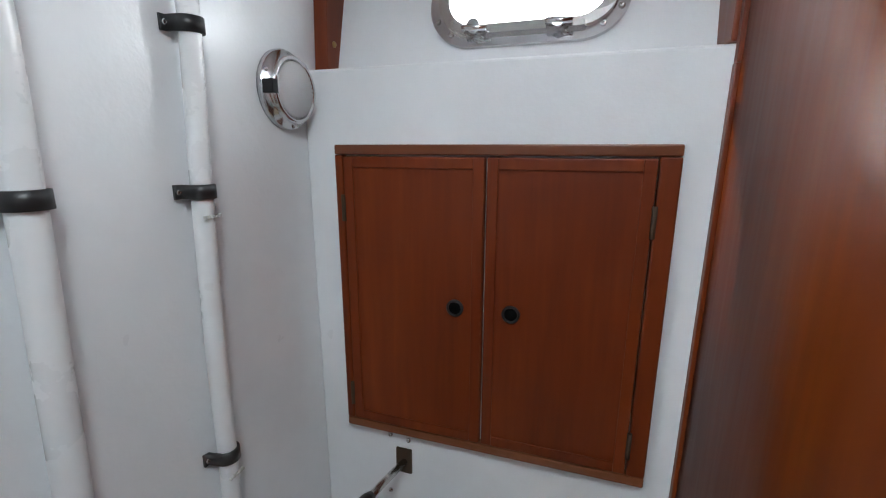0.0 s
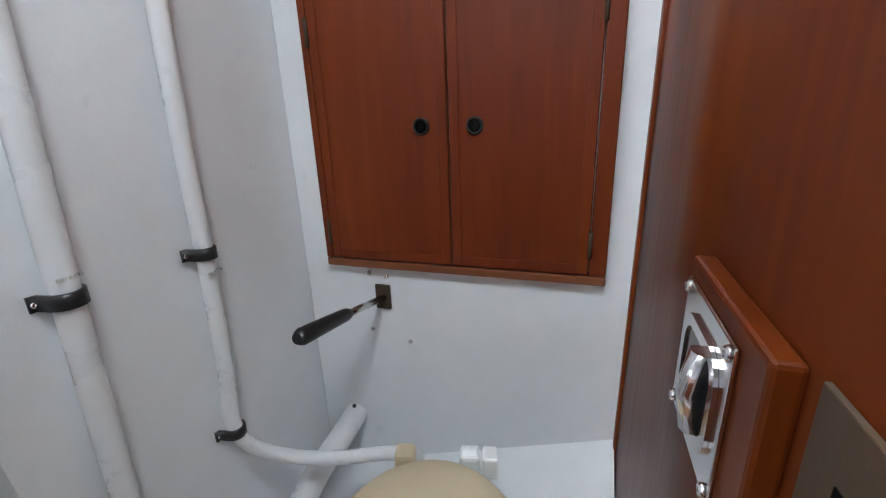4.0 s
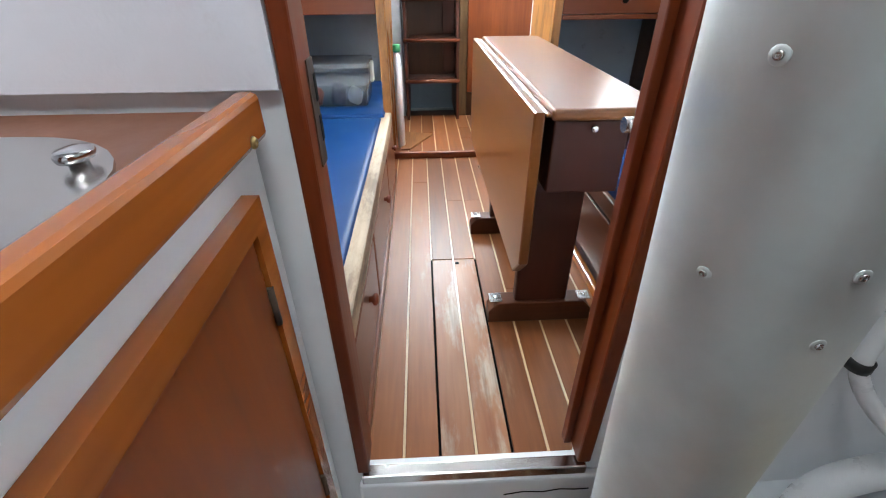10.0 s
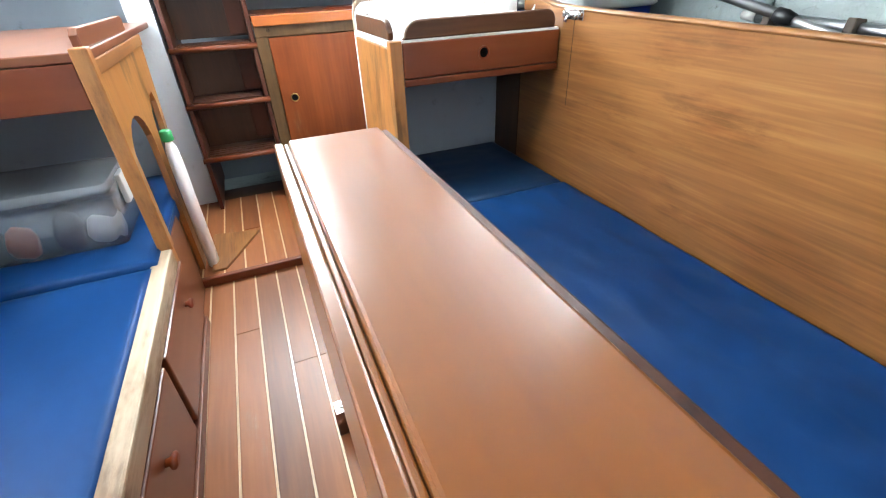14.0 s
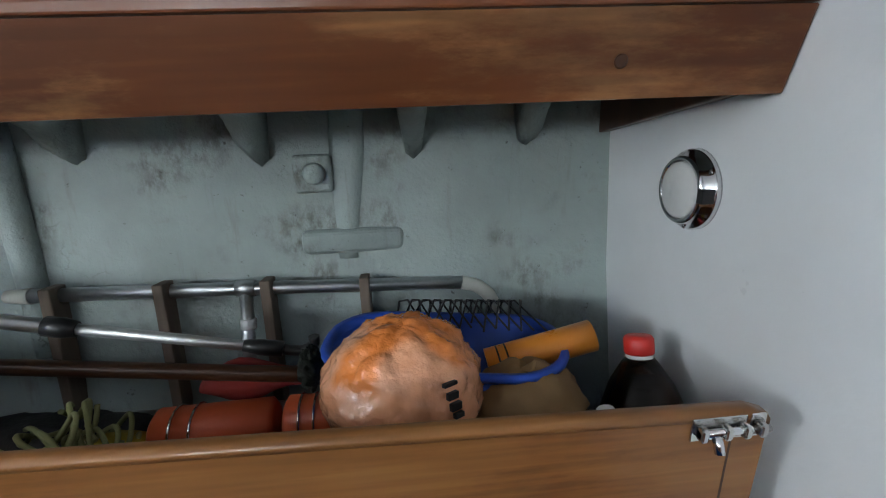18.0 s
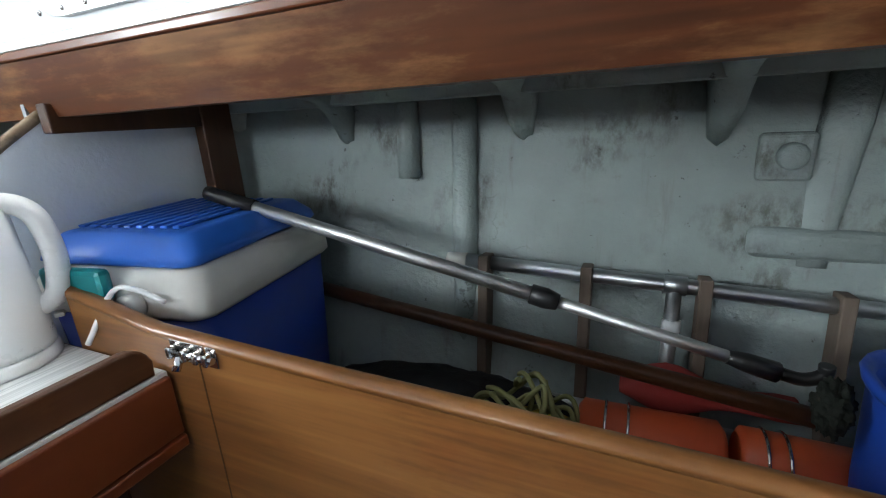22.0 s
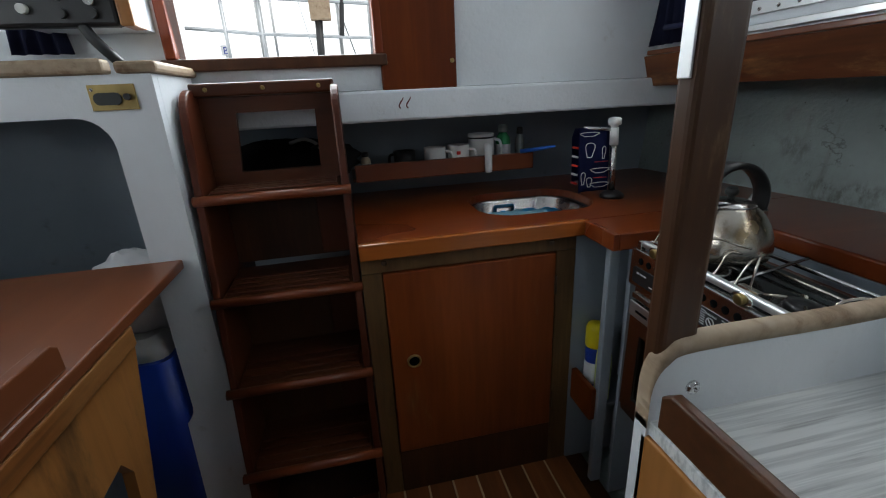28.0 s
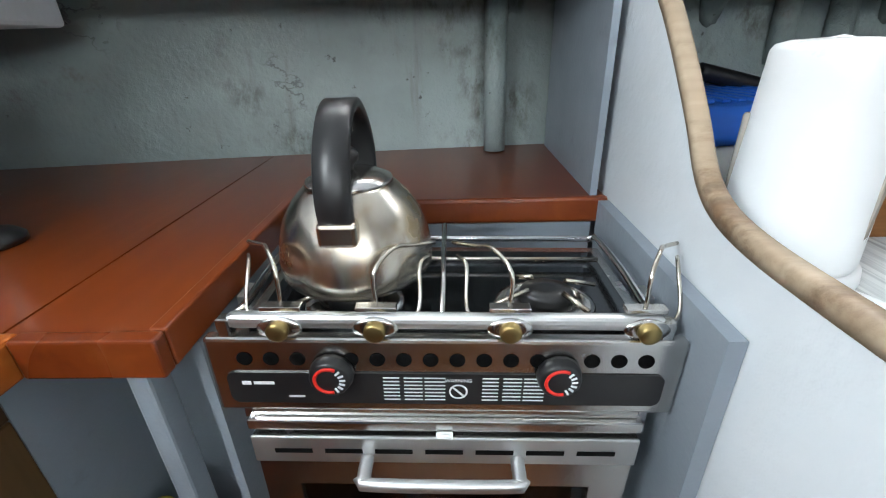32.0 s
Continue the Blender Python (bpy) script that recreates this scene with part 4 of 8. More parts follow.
bm = solid()
gx, gy = np.linspace(0.946, 1.6475, 16), [0.448, 0.450, 0.456, 0.470, *np.linspace(0.50, 0.9618, 14)]
top = [[bm.verts.new((x, y, tray_z(x, y) - (0.020 if i == 0 else 0.006 if i == 1 else 0.0) + (0.008 if i in (2, 3) else 0.0))) for i, y in enumerate(gy)] for x in gx]
for a, b in zip(top, top[1:]):
    for k in range(len(gy) - 1):
        bm.faces.new((a[k], b[k], b[k + 1], a[k + 1])).smooth = True
low = [bm.verts.new((t[0].co.x, t[0].co.y, -0.06)) for t in top]
for k in range(len(gx) - 1):
    bm.faces.new((top[k][0], low[k], low[k + 1], top[k + 1][0]))
bmesh.ops.recalc_face_normals(bm, faces=bm.faces[:])
tray = setting("toilet_platform", bm, WHITE, "white painted moulded toilet platform", "platform")
toilet = thing("marine_toilet", (1.35, 0.58, 0.085), "marine toilet with closed cream lid and white bowl", "toilet")
tl = Matrix.Translation((1.362, 0.568, 0)) @ pose(0, 0, 0, 0, 0, 13) @ Matrix.Diagonal((1.05, 1.05, 1, 1))
bs = Matrix.Translation((1.345, 0.575, 0))
part("base", lathe([(0.088, 0.060), (0.090, 0.094), (0.080, 0.100), (0.060, 0.110), (0.056, 0.15)], bs, 32), PORCELAIN, toilet, "white bolted foot")
part("bowl", lathe([(0.056, 0.145), (0.075, 0.18), (0.115, 0.245), (0.142, 0.29), (0.148, 0.318)], tl @ Matrix.Translation((-0.012, 0.0, 0)), 40, 0.98, 1.12), PORCELAIN, toilet, "white china bowl")
part("seat", lathe([(0.140, 0.318), (0.157, 0.320), (0.163, 0.327), (0.159, 0.337), (0.140, 0.339)], tl, 44, 0.97, 1.20), CREAM, toilet, "cream plastic seat")
lid = lathe([(0.150, 0.3395), (0.156, 0.343), (0.156, 0.352), (0.147, 0.361), (0.125, 0.367), (0.080, 0.370), (0.030, 0.3705)], tl, 44, 0.97, 1.18)
part("lid", lid, CREAM, toilet, "yellowed cream plastic lid")
for u in (-0.055, 0.062):
    part("hinge", add_box(solid(), u - 0.018, u + 0.018, 0.178, 0.214, 0.322, 0.362, bevel=0.007, m=tl), CREAM if u < 0 else WPLASTIC, toilet, "lid hinge block")
part("inlet", add_box(solid(), 0.084, 0.112, 0.170, 0.205, 0.322, 0.368, bevel=0.005, m=tl), WPLASTIC, toilet, "white inlet elbow")
part("lid_crack", tube([tl @ Vector(p) for p in ((-0.085, -0.145, 0.363), (-0.075, -0.115, 0.3672), (-0.060, -0.10, 0.3690))], 0.0012, 6), RUST, toilet, "small crack in the lid")
for u, v in ((0.062, -0.030), (-0.060, 0.0), (0.02, 0.068)):
    q = bs @ Vector((u, v, 0.097))
    part("washer", lathe([(0.015, 0.0), (0.015, 0.003), (0.011, 0.0035)], Matrix.Translation(q), 14), STEEL, toilet)
    screw(toilet, q + Vector((0, 0, 0.003)), (0, 0, 1), 0.010, STEEL, "foot_bolt")

setting("head_floor_margin", prism([(0.9575, -0.2035), (0.9575, -0.104), (1.10, -0.036), (1.74, -0.036), (1.74, -0.2035)], "z", -0.004, 0.006, bevel=0.003), WHITE, "white painted margin of the head floor", "floor")

# mast post
post = thing("mast_post", (1.115, 0.255, -0.005), "anodised aluminium mast post standing on the head sole", "mast")
MR = 0.072


def mast_axis(z):
    """The middle of the raked mast at a height."""
    return Vector((1.102 + 0.090 * z, 0.289 - 0.106 * z, z))


part("extrusion", loft([[mast_axis(z) + MR * Vector((math.cos(2 * math.pi * k / 48), math.sin(2 * math.pi * k / 48), 0)) for k in range(48)] for z in (-0.004, 0.3, 0.8, 1.3, 1.83)]), MAST, post, smooth=False)
for a, zs in ((-4, (0.768, 0.824, 0.889, 0.955, 1.02)), (50, (0.775, 0.838, 0.902, 0.97)), (-62, (0.80, 0.93)), (8, (0.47,))):
    n = Vector((math.cos(radians(a)), math.sin(radians(a)), 0))
    for z in zs:
        rv = part("washer", lathe([(0.0050, 0.0), (0.0046, 0.0006), (0.003, 0.0007)], Matrix.Translation(mast_axis(z) + n * MR) @ n.to_track_quat("Z", "Y").to_matrix().to_4x4(), 14), MAST, post)
        screw(rv, mast_axis(z) + n * (MR + 0.0008), n, 0.0026, STEEL, "rivet")
for x, y, z0, z1 in ((1.062, 0.222, 0.004, 0.034), (1.050, 0.245, 0.030, 0.058)):
    part("wedge", box(x - 0.014, x + 0.014, y - 0.012, y + 0.012, z0, z1, bevel=0.003), BLACK, post, "black rubber wedge at the foot")

# wash basin unit on the port side of the head
vx0, vx1, vy1 = 0.958, 1.75, -0.205
vanity = thing("wash_stand", (1.35, -0.55, 0.0), "white wash stand with varnished mahogany door and trim", "wash stand")
part("carcass", box(vx0, vx1, -0.899, vy1 - 0.012, -0.005, 0.821, bevel=0.004), WHITE, vanity, "white painted carcass")
part("worktop", plate_with_hole(rrect(vx1 - vx0, 0.69, 0.004, 8, (vx0 + vx1) / 2, -0.552), [(1.37 + 0.20 * math.cos(2 * math.pi * (k + 4.5) / 36), -0.45 + 0.165 * math.sin(2 * math.pi * (k + 4.5) / 36)) for k in range(36)], "z", 0.8215, 0.842), paint("brown_laminate", (0.21, 0.088, 0.052), 0.42, mottling=0.12, lumps=0.0004), vanity, "brown laminate worktop")
part("edge_fiddle", box(0.985, vx1, vy1 - 0.010, vy1 + 0.014, 0.824, 0.868, bevel=0.006), ORANGE, vanity, "orange varnished fiddle board")
fr = part("door_frame", plate_with_hole([(1.026, 0.205), (1.60, 0.205), (1.60, 0.778), (1.026, 0.778)], [(1.054, 0.235), (1.57, 0.235), (1.57, 0.748), (1.054, 0.748)], "y", vy1 - 0.0115, vy1 + 0.006), ORANGE, vanity, "varnished door surround")
d = part("door", box(1.056, 1.568, vy1 - 0.0115, vy1 + 0.002, 0.237, 0.746, bevel=0.003), WORNDOOR, vanity, "mahogany ply door")
finger_hole(d, (1.25, vy1 + 0.002, 0.482), (0, 1, 0), 0.018, MAHOG)
for zz in (0.31, 0.66):
    part("hinge", tube([(1.055, vy1 + 0.004, zz - 0.025), (1.055, vy1 + 0.004, zz + 0.025)], 0.004, 8), RUST, vanity)
screw(vanity, (1.030, vy1 + 0.014, 0.832), (0, 1, 0), 0.006, BRASS)
part("basin_flange", plate_with_hole(rrect(0.56, 0.36, 0.13, 8, 1.325, -0.425), [(1.36 + 0.172 * math.cos(2 * math.pi * (k + 4.5) / 36), -0.43 + 0.132 * math.sin(2 * math.pi * (k + 4.5) / 36)) for k in range(36)], "z", 0.8424, 0.8466), STEEL, vanity, "brushed stainless basin flange")
basin = thing("wash_basin", (1.37, -0.45, 0.84), "oval stainless wash basin set in the worktop", "basin")
part("bowl", lathe([(0.180, 0.8470), (0.181, 0.8482), (0.171, 0.8478), (0.165, 0.838), (0.150, 0.79), (0.10, 0.745), (0.02, 0.742)], Matrix.Translation((1.36, -0.43, 0)), 40, 1.0, 0.77, first=False), STEEL, basin, "stainless bowl")
part("plug_knob", lathe([(0.008, 0.8468), (0.008, 0.851), (0.0145, 0.8525), (0.016, 0.856), (0.0145, 0.8595), (0.005, 0.8605)], Matrix.Translation((1.117, -0.282, 0)), 24, 1.0, 0.72), CHROME, basin, "chrome pump knob")
whole("soap_dish", lathe([(0.05, 0.843), (0.06, 0.86), (0.055, 0.862), (0.045, 0.85)], Matrix.Translation((1.03, -0.50, 0)), 24, 1.3, 0.8), WPLASTIC, "white plastic dish at the back of the worktop", "dish")

# varnished trim where the bulkhead meets the head's deckhead, and at the ledge's end
tr = thing("bulkhead_corner_trim", (0.95, 1.0, 1.38), "orange varnished trim around the top of the white bulkhead", "trim", kind="structure")
part("top_piece", prism([(0.545, 1.735), (0.545, 1.682), (1.010, 1.533), (1.047, 1.545), (1.085, 1.615), (0.918, 1.672)], "x", 0.9458, 0.970, bevel=0.002), ORANGE_Y, tr)
part("side_piece", prism([(1.012, 1.534), (1.047, 1.547), (1.085, 1.60), (1.092, 1.56), (1.055, 1.377), (1.003, 1.377)], "x", 0.9462, 0.975, bevel=0.002), MAHOG, tr, "darker upright piece")
for yy, zz in ((0.78, 1.640), (0.97, 1.585), (1.030, 1.43)):
    screw(tr, (0.970 if yy < 1.0 else 0.975, yy, zz), (1, 0, 0), 0.006, BRASS)
setting("ledge_end_strip", box(1.646, 1.6645, 0.962, 1.075, 1.376, 1.66, bevel=0.003), MAHOG, "dark varnished strip at the forward end of the ledge", "trim")
setting("bulkhead_edge_trim_upper", box(1.652, 1.661, 0.944, 0.9612, 1.3455, 1.66, bevel=0.002), MAHOG, "thin mahogany corner bead", "trim")
crk = solid()
add_tube(crk, [(0.9645, 0.102, 0.080), (0.9645, 0.14, 0.088), (0.9645, 0.18, 0.084), (0.9645, 0.215, 0.091), (0.9645, 0.245, 0.087), (0.9645, 0.273, 0.088)], 0.0012, 5)
whole("paint_crack", crk, DARK, "fine dark crack in the white riser paint", "crack")


# ---- saloon ----
def cushion(name, x0, x1, y0, y1, z0, z1, label, mat, sag=0.006, wr=0.003, seed=1, r=0.022, seam=True):
    """A vinyl cushion: a rounded slab with a soft, slightly creased top, piping along the top edge."""
    nx, ny = 46, 20
    bm = solid()
    def hgt(u, v):
        e = min(u * (x1 - x0), (1 - u) * (x1 - x0), v * (y1 - y0), (1 - v) * (y1 - y0))
        drop = 0.0 if e > r else r - math.sqrt(max(0.0, r * r - (r - e) ** 2))
        q = noise.noise(Vector((u * 3.1 + seed, v * 2.3, seed * 1.7)))
        w = noise.noise(Vector((u * 9.0 + v * 4.0 + seed, (v - u * 0.35) * 14.0, seed)))
        return z1 - drop + (sag * q + wr * w) * min(1, e / 0.06)
    us = sorted({0, 0.004, 0.012, *np.linspace(0, 1, nx).tolist(), 0.988, 0.996})
    vs = sorted({0, 0.012, 0.03, *np.linspace(0, 1, ny).tolist(), 0.97, 0.988})
    top = [[bm.verts.new((x0 + u * (x1 - x0), y0 + v * (y1 - y0), hgt(u, v))) for v in vs] for u in us]
    for a, b in zip(top, top[1:]):
        for i in range(len(vs) - 1):
            bm.faces.new((a[i], b[i], b[i + 1], a[i + 1])).smooth = True
    rim = [t[0] for t in top] + top[-1][1:] + [t[-1] for t in top[-2::-1]] + top[0][-2:0:-1]
    low = [bm.verts.new((v.co.x, v.co.y, z0)) for v in rim]
    for i in range(len(rim)):
        j = (i + 1) % len(rim)
        bm.faces.new((rim[i], low[i], low[j], rim[j]))
    bm.faces.new(low[::-1])
    bmesh.ops.recalc_face_normals(bm, faces=bm.faces[:])
    c = thing(name, ((x0 + x1) / 2, (y0 + y1) / 2, z0), label, "cushion")
    part("cover", bm, mat, c)
    if seam:
        for yy in (y0 + 0.001, y1 - 0.001):
            part("piping", tube([(x0 + 0.03, yy, z1 - r - 0.004), ((x0 + x1) / 2, yy, z1 - r - 0.005), (x1 - 0.03, yy, z1 - r - 0.004)], 0.0032, 8), VINYL_DARK, c, "piped seam")
    return c


# port settee berth
pb = thing("settee_berth", (0.0, -0.21, 0.0), "varnished berth front with three locker doors and pale rail", "berth")
PF = -0.200
part("face", box(-1.12, 0.884, PF - 0.03, PF - 0.016, 0.0, 0.335), MAHOG_X, pb, "dark mahogany face")
part("top_rail", box(-0.80, 0.884, PF - 0.045, PF + 0.006, 0.300, 0.365, bevel=0.006), BAREWOOD, pb, "pale worn wooden rail")
for x0, x1 in ((0.30, 0.86), (-0.34, 0.27), (-0.86, -0.37)):
    d = part("locker_door", box(x0, x1, PF - 0.0155, PF + 0.004, 0.045, 0.285, bevel=0.005), MAHOG_X, pb, "mahogany locker door")
    part("pull", lathe([(0.008, 0.0), (0.008, 0.008), (0.016, 0.014), (0.016, 0.021), (0.009, 0.025)], Matrix.Translation(((x0 + x1) / 2 - 0.08, PF + 0.004, 0.215)) @ pose(0, 0, 0, -90, 0, 0), 16, 1.4, 0.8), MAHOG, d, "oval wooden knob")
part("plinth", box(-0.86, 0.884, PF - 0.02, PF + 0.012, 0.0, 0.04, bevel=0.004), MAHOG_X, pb, "floor batten")
part("berth_base", box(-1.55, 0.884, -1.20, PF - 0.032, 0.0, 0.300), HONEY, pb, "plywood berth base")
cushion("berth_cushion", -0.700, 0.880, -0.830, PF - 0.030, 0.301, 0.372, "long blue vinyl berth cushion on the port settee", VINYL, seed=2)
cushion("berth_cushion", -1.50, -0.706, -0.830, PF - 0.020, 0.301, 0.380, "blue vinyl foot cushion under the chart table", VINYL, seed=5)
pbk = thing("settee_back_board", (0.0, -0.85, 0.38), "varnished plank back board behind the port settee", "back board")
part("lower_board", box(-1.50, 0.884, -0.860, -0.835, 0.36, 0.60, bevel=0.004), PALEPLY, pbk, "pale varnished lower board")
part("upper_board", box(-0.81, 0.884, -0.875, -0.845, 0.735, 0.885, bevel=0.006), MAHOG_X, pbk, "mahogany upper board")
part("shelf_top", box(-0.81, 0.884, -1.33, -0.85, 0.868, 0.888, bevel=0.003), MAHOG_X, pbk, "mahogany shelf behind the settee")
bc = thing("back_cushion", (0.1, -0.84, 0.53), "flat dark blue vinyl back cushion with pale piping along its foot", "cushion")
secs = []
for i, x in enumerate(np.linspace(-0.735, 0.878, 40)):
    e = min(1.0, (x + 0.735 + 0.004) / 0.03)
    e = math.sqrt(max(0.0, 1 - (1 - e) ** 2))
    t = 0.014 + 0.030 * e
    w = 0.0022 * noise.noise(Vector((x * 5, 1.0, 0.0)))
    prof = [(0.0, 0.530), (t * 0.8, 0.532), (t + w, 0.545), (t + 0.004 + w, 0.60), (t + 0.004 - w, 0.68), (t - w, 0.724), (t * 0.86, 0.738), (t * 0.5, 0.744), (0.0, 0.746)]
    secs.append([(x, -0.845 + y, 0.638 + (z - 0.638) * (0.90 + 0.10 * e)) for y, z in prof])
part("cover", loft(secs), VINYL_GREY, bc)
part("piping", tube([(-0.715, -0.806, 0.732), (-0.3, -0.803, 0.735), (0.4, -0.803, 0.735), (0.875, -0.803, 0.735)], 0.0035, 8), VINYL_DARK, bc, "dark piping along the top")
part("foot_piping", tube([(-0.720, -0.807, 0.537), (-0.3, -0.804, 0.534), (0.4, -0.804, 0.534), (0.875, -0.804, 0.534)], 0.0026, 8), LABELW, bc, "pale piping along the foot")
part("shelf_board", prism([(0.884, 0.889), (0.884, 0.975), (-0.55, 0.975), (-0.62, 0.965), (-0.665, 0.935), (-0.68, 0.889)], "y", -0.965, -0.945, bevel=0.003), MAHOG_X, pbk, "set-back board with a rounded end")
part("edge_bead", box(-0.81, 0.884, -0.8455, -0.8425, 0.8775, 0.8875, bevel=0.001), BAREWOOD, pbk, "pale worn top edge")
whole("far_shelf_cushion", box(-0.62, 0.3, -1.30, -1.18, 0.889, 1.06, bevel=0.03), NAVY, "dark fabric roll on the shelf behind the settee", "cushion")

# chart table over the foot of the port berth
ct = thing("chart_table", (-1.35, -0.55, 0.36), "mahogany chart table with pale end post and arched side panel", "table")
part("top", box(-1.922, -0.80, -0.99, -0.200, 0.912, 0.936, bevel=0.004), MAHOG_X, ct, "varnished table top")
part("front_apron", box(-0.822, -0.800, -0.86, -0.232, 0.800, 0.911, bevel=0.003), MAHOG_Y, ct, "mahogany apron")
part("end_post", box(-0.835, -0.795, -0.231, -0.190, 0.36, 0.945, bevel=0.004), HONEY_Z, ct, "pale worn corner post")
arch = [(-0.836, 0.03), (-0.836, 0.869), (-1.62, 0.869), (-1.60, 0.80), (-1.475, 0.40), (-1.44, 0.03), (-1.41, 0.03), (-1.43, 0.40), (-1.485, 0.60), (-1.495, 0.68), (-1.47, 0.72), (-1.41, 0.715), (-1.34, 0.66), (-1.30, 0.57), (-1.285, 0.40), (-1.285, 0.03), (-1.21, 0.03)]
arch += [(-1.045 + 0.165 * math.cos(a), 0.58 + 0.14 * math.sin(a)) for a in np.linspace(math.pi, 0, 12)] + [(-0.88, 0.03)]
part("side_panel", prism(arch, "y", -0.226, -0.206), HONEY_Z, ct, "pale side panel with two arched openings")
part("edge_rail", box(-1.62, -0.836, -0.232, -0.200, 0.870, 0.911, bevel=0.004), HONEY, ct, "worn pale edge rail")
part("fiddle", prism([(-1.44, 0.937), (-1.44, 0.975), (-1.425, 0.985), (-0.86, 0.985), (-0.84, 0.970), (-0.84, 0.937)], "y", -0.228, -0.208, bevel=0.003), MAHOG_X, ct, "rounded mahogany fiddle rail")
part("instrument_back", box(-1.90, -0.9, -1.02, -0.992, 0.937, 1.28, bevel=0.003), BLUEGREY, ct, "dark panel behind the table")
setting("wall_berth_end", box(-1.54, -1.51, -1.3, -0.232, 0.30, 0.884), BLUEGREY, "grey painted panel at the foot of the port berth", "wall")

# storage bin under the chart table
bn = thing("storage_bin", (-0.98, -0.48, 0.375), "clear lidded plastic storage bin holding small items", "storage box")
def taper(x0, x1, y0, y1, z0, z1, g, r=0.02):
    o0 = rrect(x1 - x0, y1 - y0, r, 4, (x0 + x1) / 2, (y0 + y1) / 2)
    o1 = rrect(x1 - x0 + 2 * g, y1 - y0 + 2 * g, r, 4, (x0 + x1) / 2, (y0 + y1) / 2)
    return loft([[(*p, z0) for p in o0], [(*p, z1) for p in o1]])
part("tub", taper(-1.12, -0.865, -0.675, -0.315, 0.383, 0.545, 0.012), BIN, bn, "clear plastic tub")
part("lid", taper(-1.14, -0.846, -0.695, -0.296, 0.546, 0.585, -0.006), BIN, bn, "frosted grey lid")
for yy in (-0.70, -0.292):
    part("clip", box(-1.02, -0.95, yy - 0.008, yy + 0.008, 0.48, 0.575, bevel=0.004), GREYPL, bn)
for p, r, mt in (((-0.93, -0.58, 0.43), 0.04, ORANGEPL), ((-0.96, -0.47, 0.43), 0.045, NAVY), ((-0.93, -0.38, 0.43), 0.035, WPLASTIC)):
    part("contents", lathe([(r * 0.6, -0.035), (r, -0.02), (r, 0.02), (r * 0.6, 0.035)], Matrix.Translation(p) @ pose(0, 0, 0, 70, 20, 0), 16), mt, bn, "small packet in the bin")

# drop-leaf table
TX0, TX1, TY0, TY1, TZ = -0.465, 0.618, 0.207, 0.432, 0.745
tb = thing("dropleaf_table", (0.08, 0.32, 0.0), "varnished mahogany drop-leaf table with both leaves down", "table")
part("tabletop", box(TX0, TX1, TY0, TY1, TZ - 0.024, TZ, bevel=0.008, seg=3), TABLE, tb, "glossy narrow table top")
def leaf(y0, y1, name, lab):
    zt, zb = TZ - 0.006, 0.335
    pr = [(TX0 + 0.002, zt), (TX1 - 0.002, zt), (TX1 - 0.002, zb + 0.06), (TX1 - 0.06, zb), (TX0 + 0.06, zb), (TX0 + 0.002, zb + 0.06)]
    return part(name, prism(pr, "y", y0, y1, bevel=0.004), TABLE, tb, lab)
leaf(TY0 - 0.034, TY0 - 0.012, "drop_leaf", "hanging table leaf")
part("leaf_edge", box(TX0 + 0.003, TX1 - 0.003, TY0 - 0.011, TY0 - 0.001, TZ - 0.016, TZ - 0.008, bevel=0.003), TABLE, tb, "moulded rule joint")
lf = [(TX0 + 0.002, 0.0), (TX1 - 0.002, 0.0), (TX1 - 0.002, 0.11), (TX1 - 0.03, 0.135), (TX0 + 0.03, 0.135), (TX0 + 0.002, 0.11)]
bm = prism(lf, "z", -0.011, 0.011, bevel=0.004)
bm.transform(Matrix.Translation((0, TY1 + 0.010, TZ - 0.012)) @ pose(0, 0, 0, -83, 0, 0))
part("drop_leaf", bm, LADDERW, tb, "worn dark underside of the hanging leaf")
# Drawer box and leg boards use the wood darkened for shade.
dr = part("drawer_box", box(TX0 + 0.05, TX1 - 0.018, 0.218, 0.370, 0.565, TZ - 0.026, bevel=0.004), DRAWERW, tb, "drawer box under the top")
part("knob", lathe([(0.004, 0), (0.004, 0.006), (0.008, 0.010), (0.007, 0.014), (0.003, 0.016)], Matrix.Translation((TX1 - 0.018, 0.296, 0.704)) @ pose(0, 0, 0, 0, 90, 0), 16), CHROME, dr, "small metal knob")
for xx in (0.345, -0.215):
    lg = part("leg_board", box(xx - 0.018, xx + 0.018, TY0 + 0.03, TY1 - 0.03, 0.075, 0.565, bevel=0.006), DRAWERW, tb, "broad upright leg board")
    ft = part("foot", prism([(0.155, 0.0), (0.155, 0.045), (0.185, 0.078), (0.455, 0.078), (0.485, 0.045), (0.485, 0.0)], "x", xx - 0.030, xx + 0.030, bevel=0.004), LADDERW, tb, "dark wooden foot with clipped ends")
    for yy in (0.178, 0.462):
        br = part("bracket", box(xx - 0.022, xx + 0.022, yy - 0.020, yy + 0.020, 0.0785, 0.0815, bevel=0.001), STEEL, tb, "steel foot bracket")
        screw(br, (xx, yy, 0.0815), (0, 0, 1), 0.008)

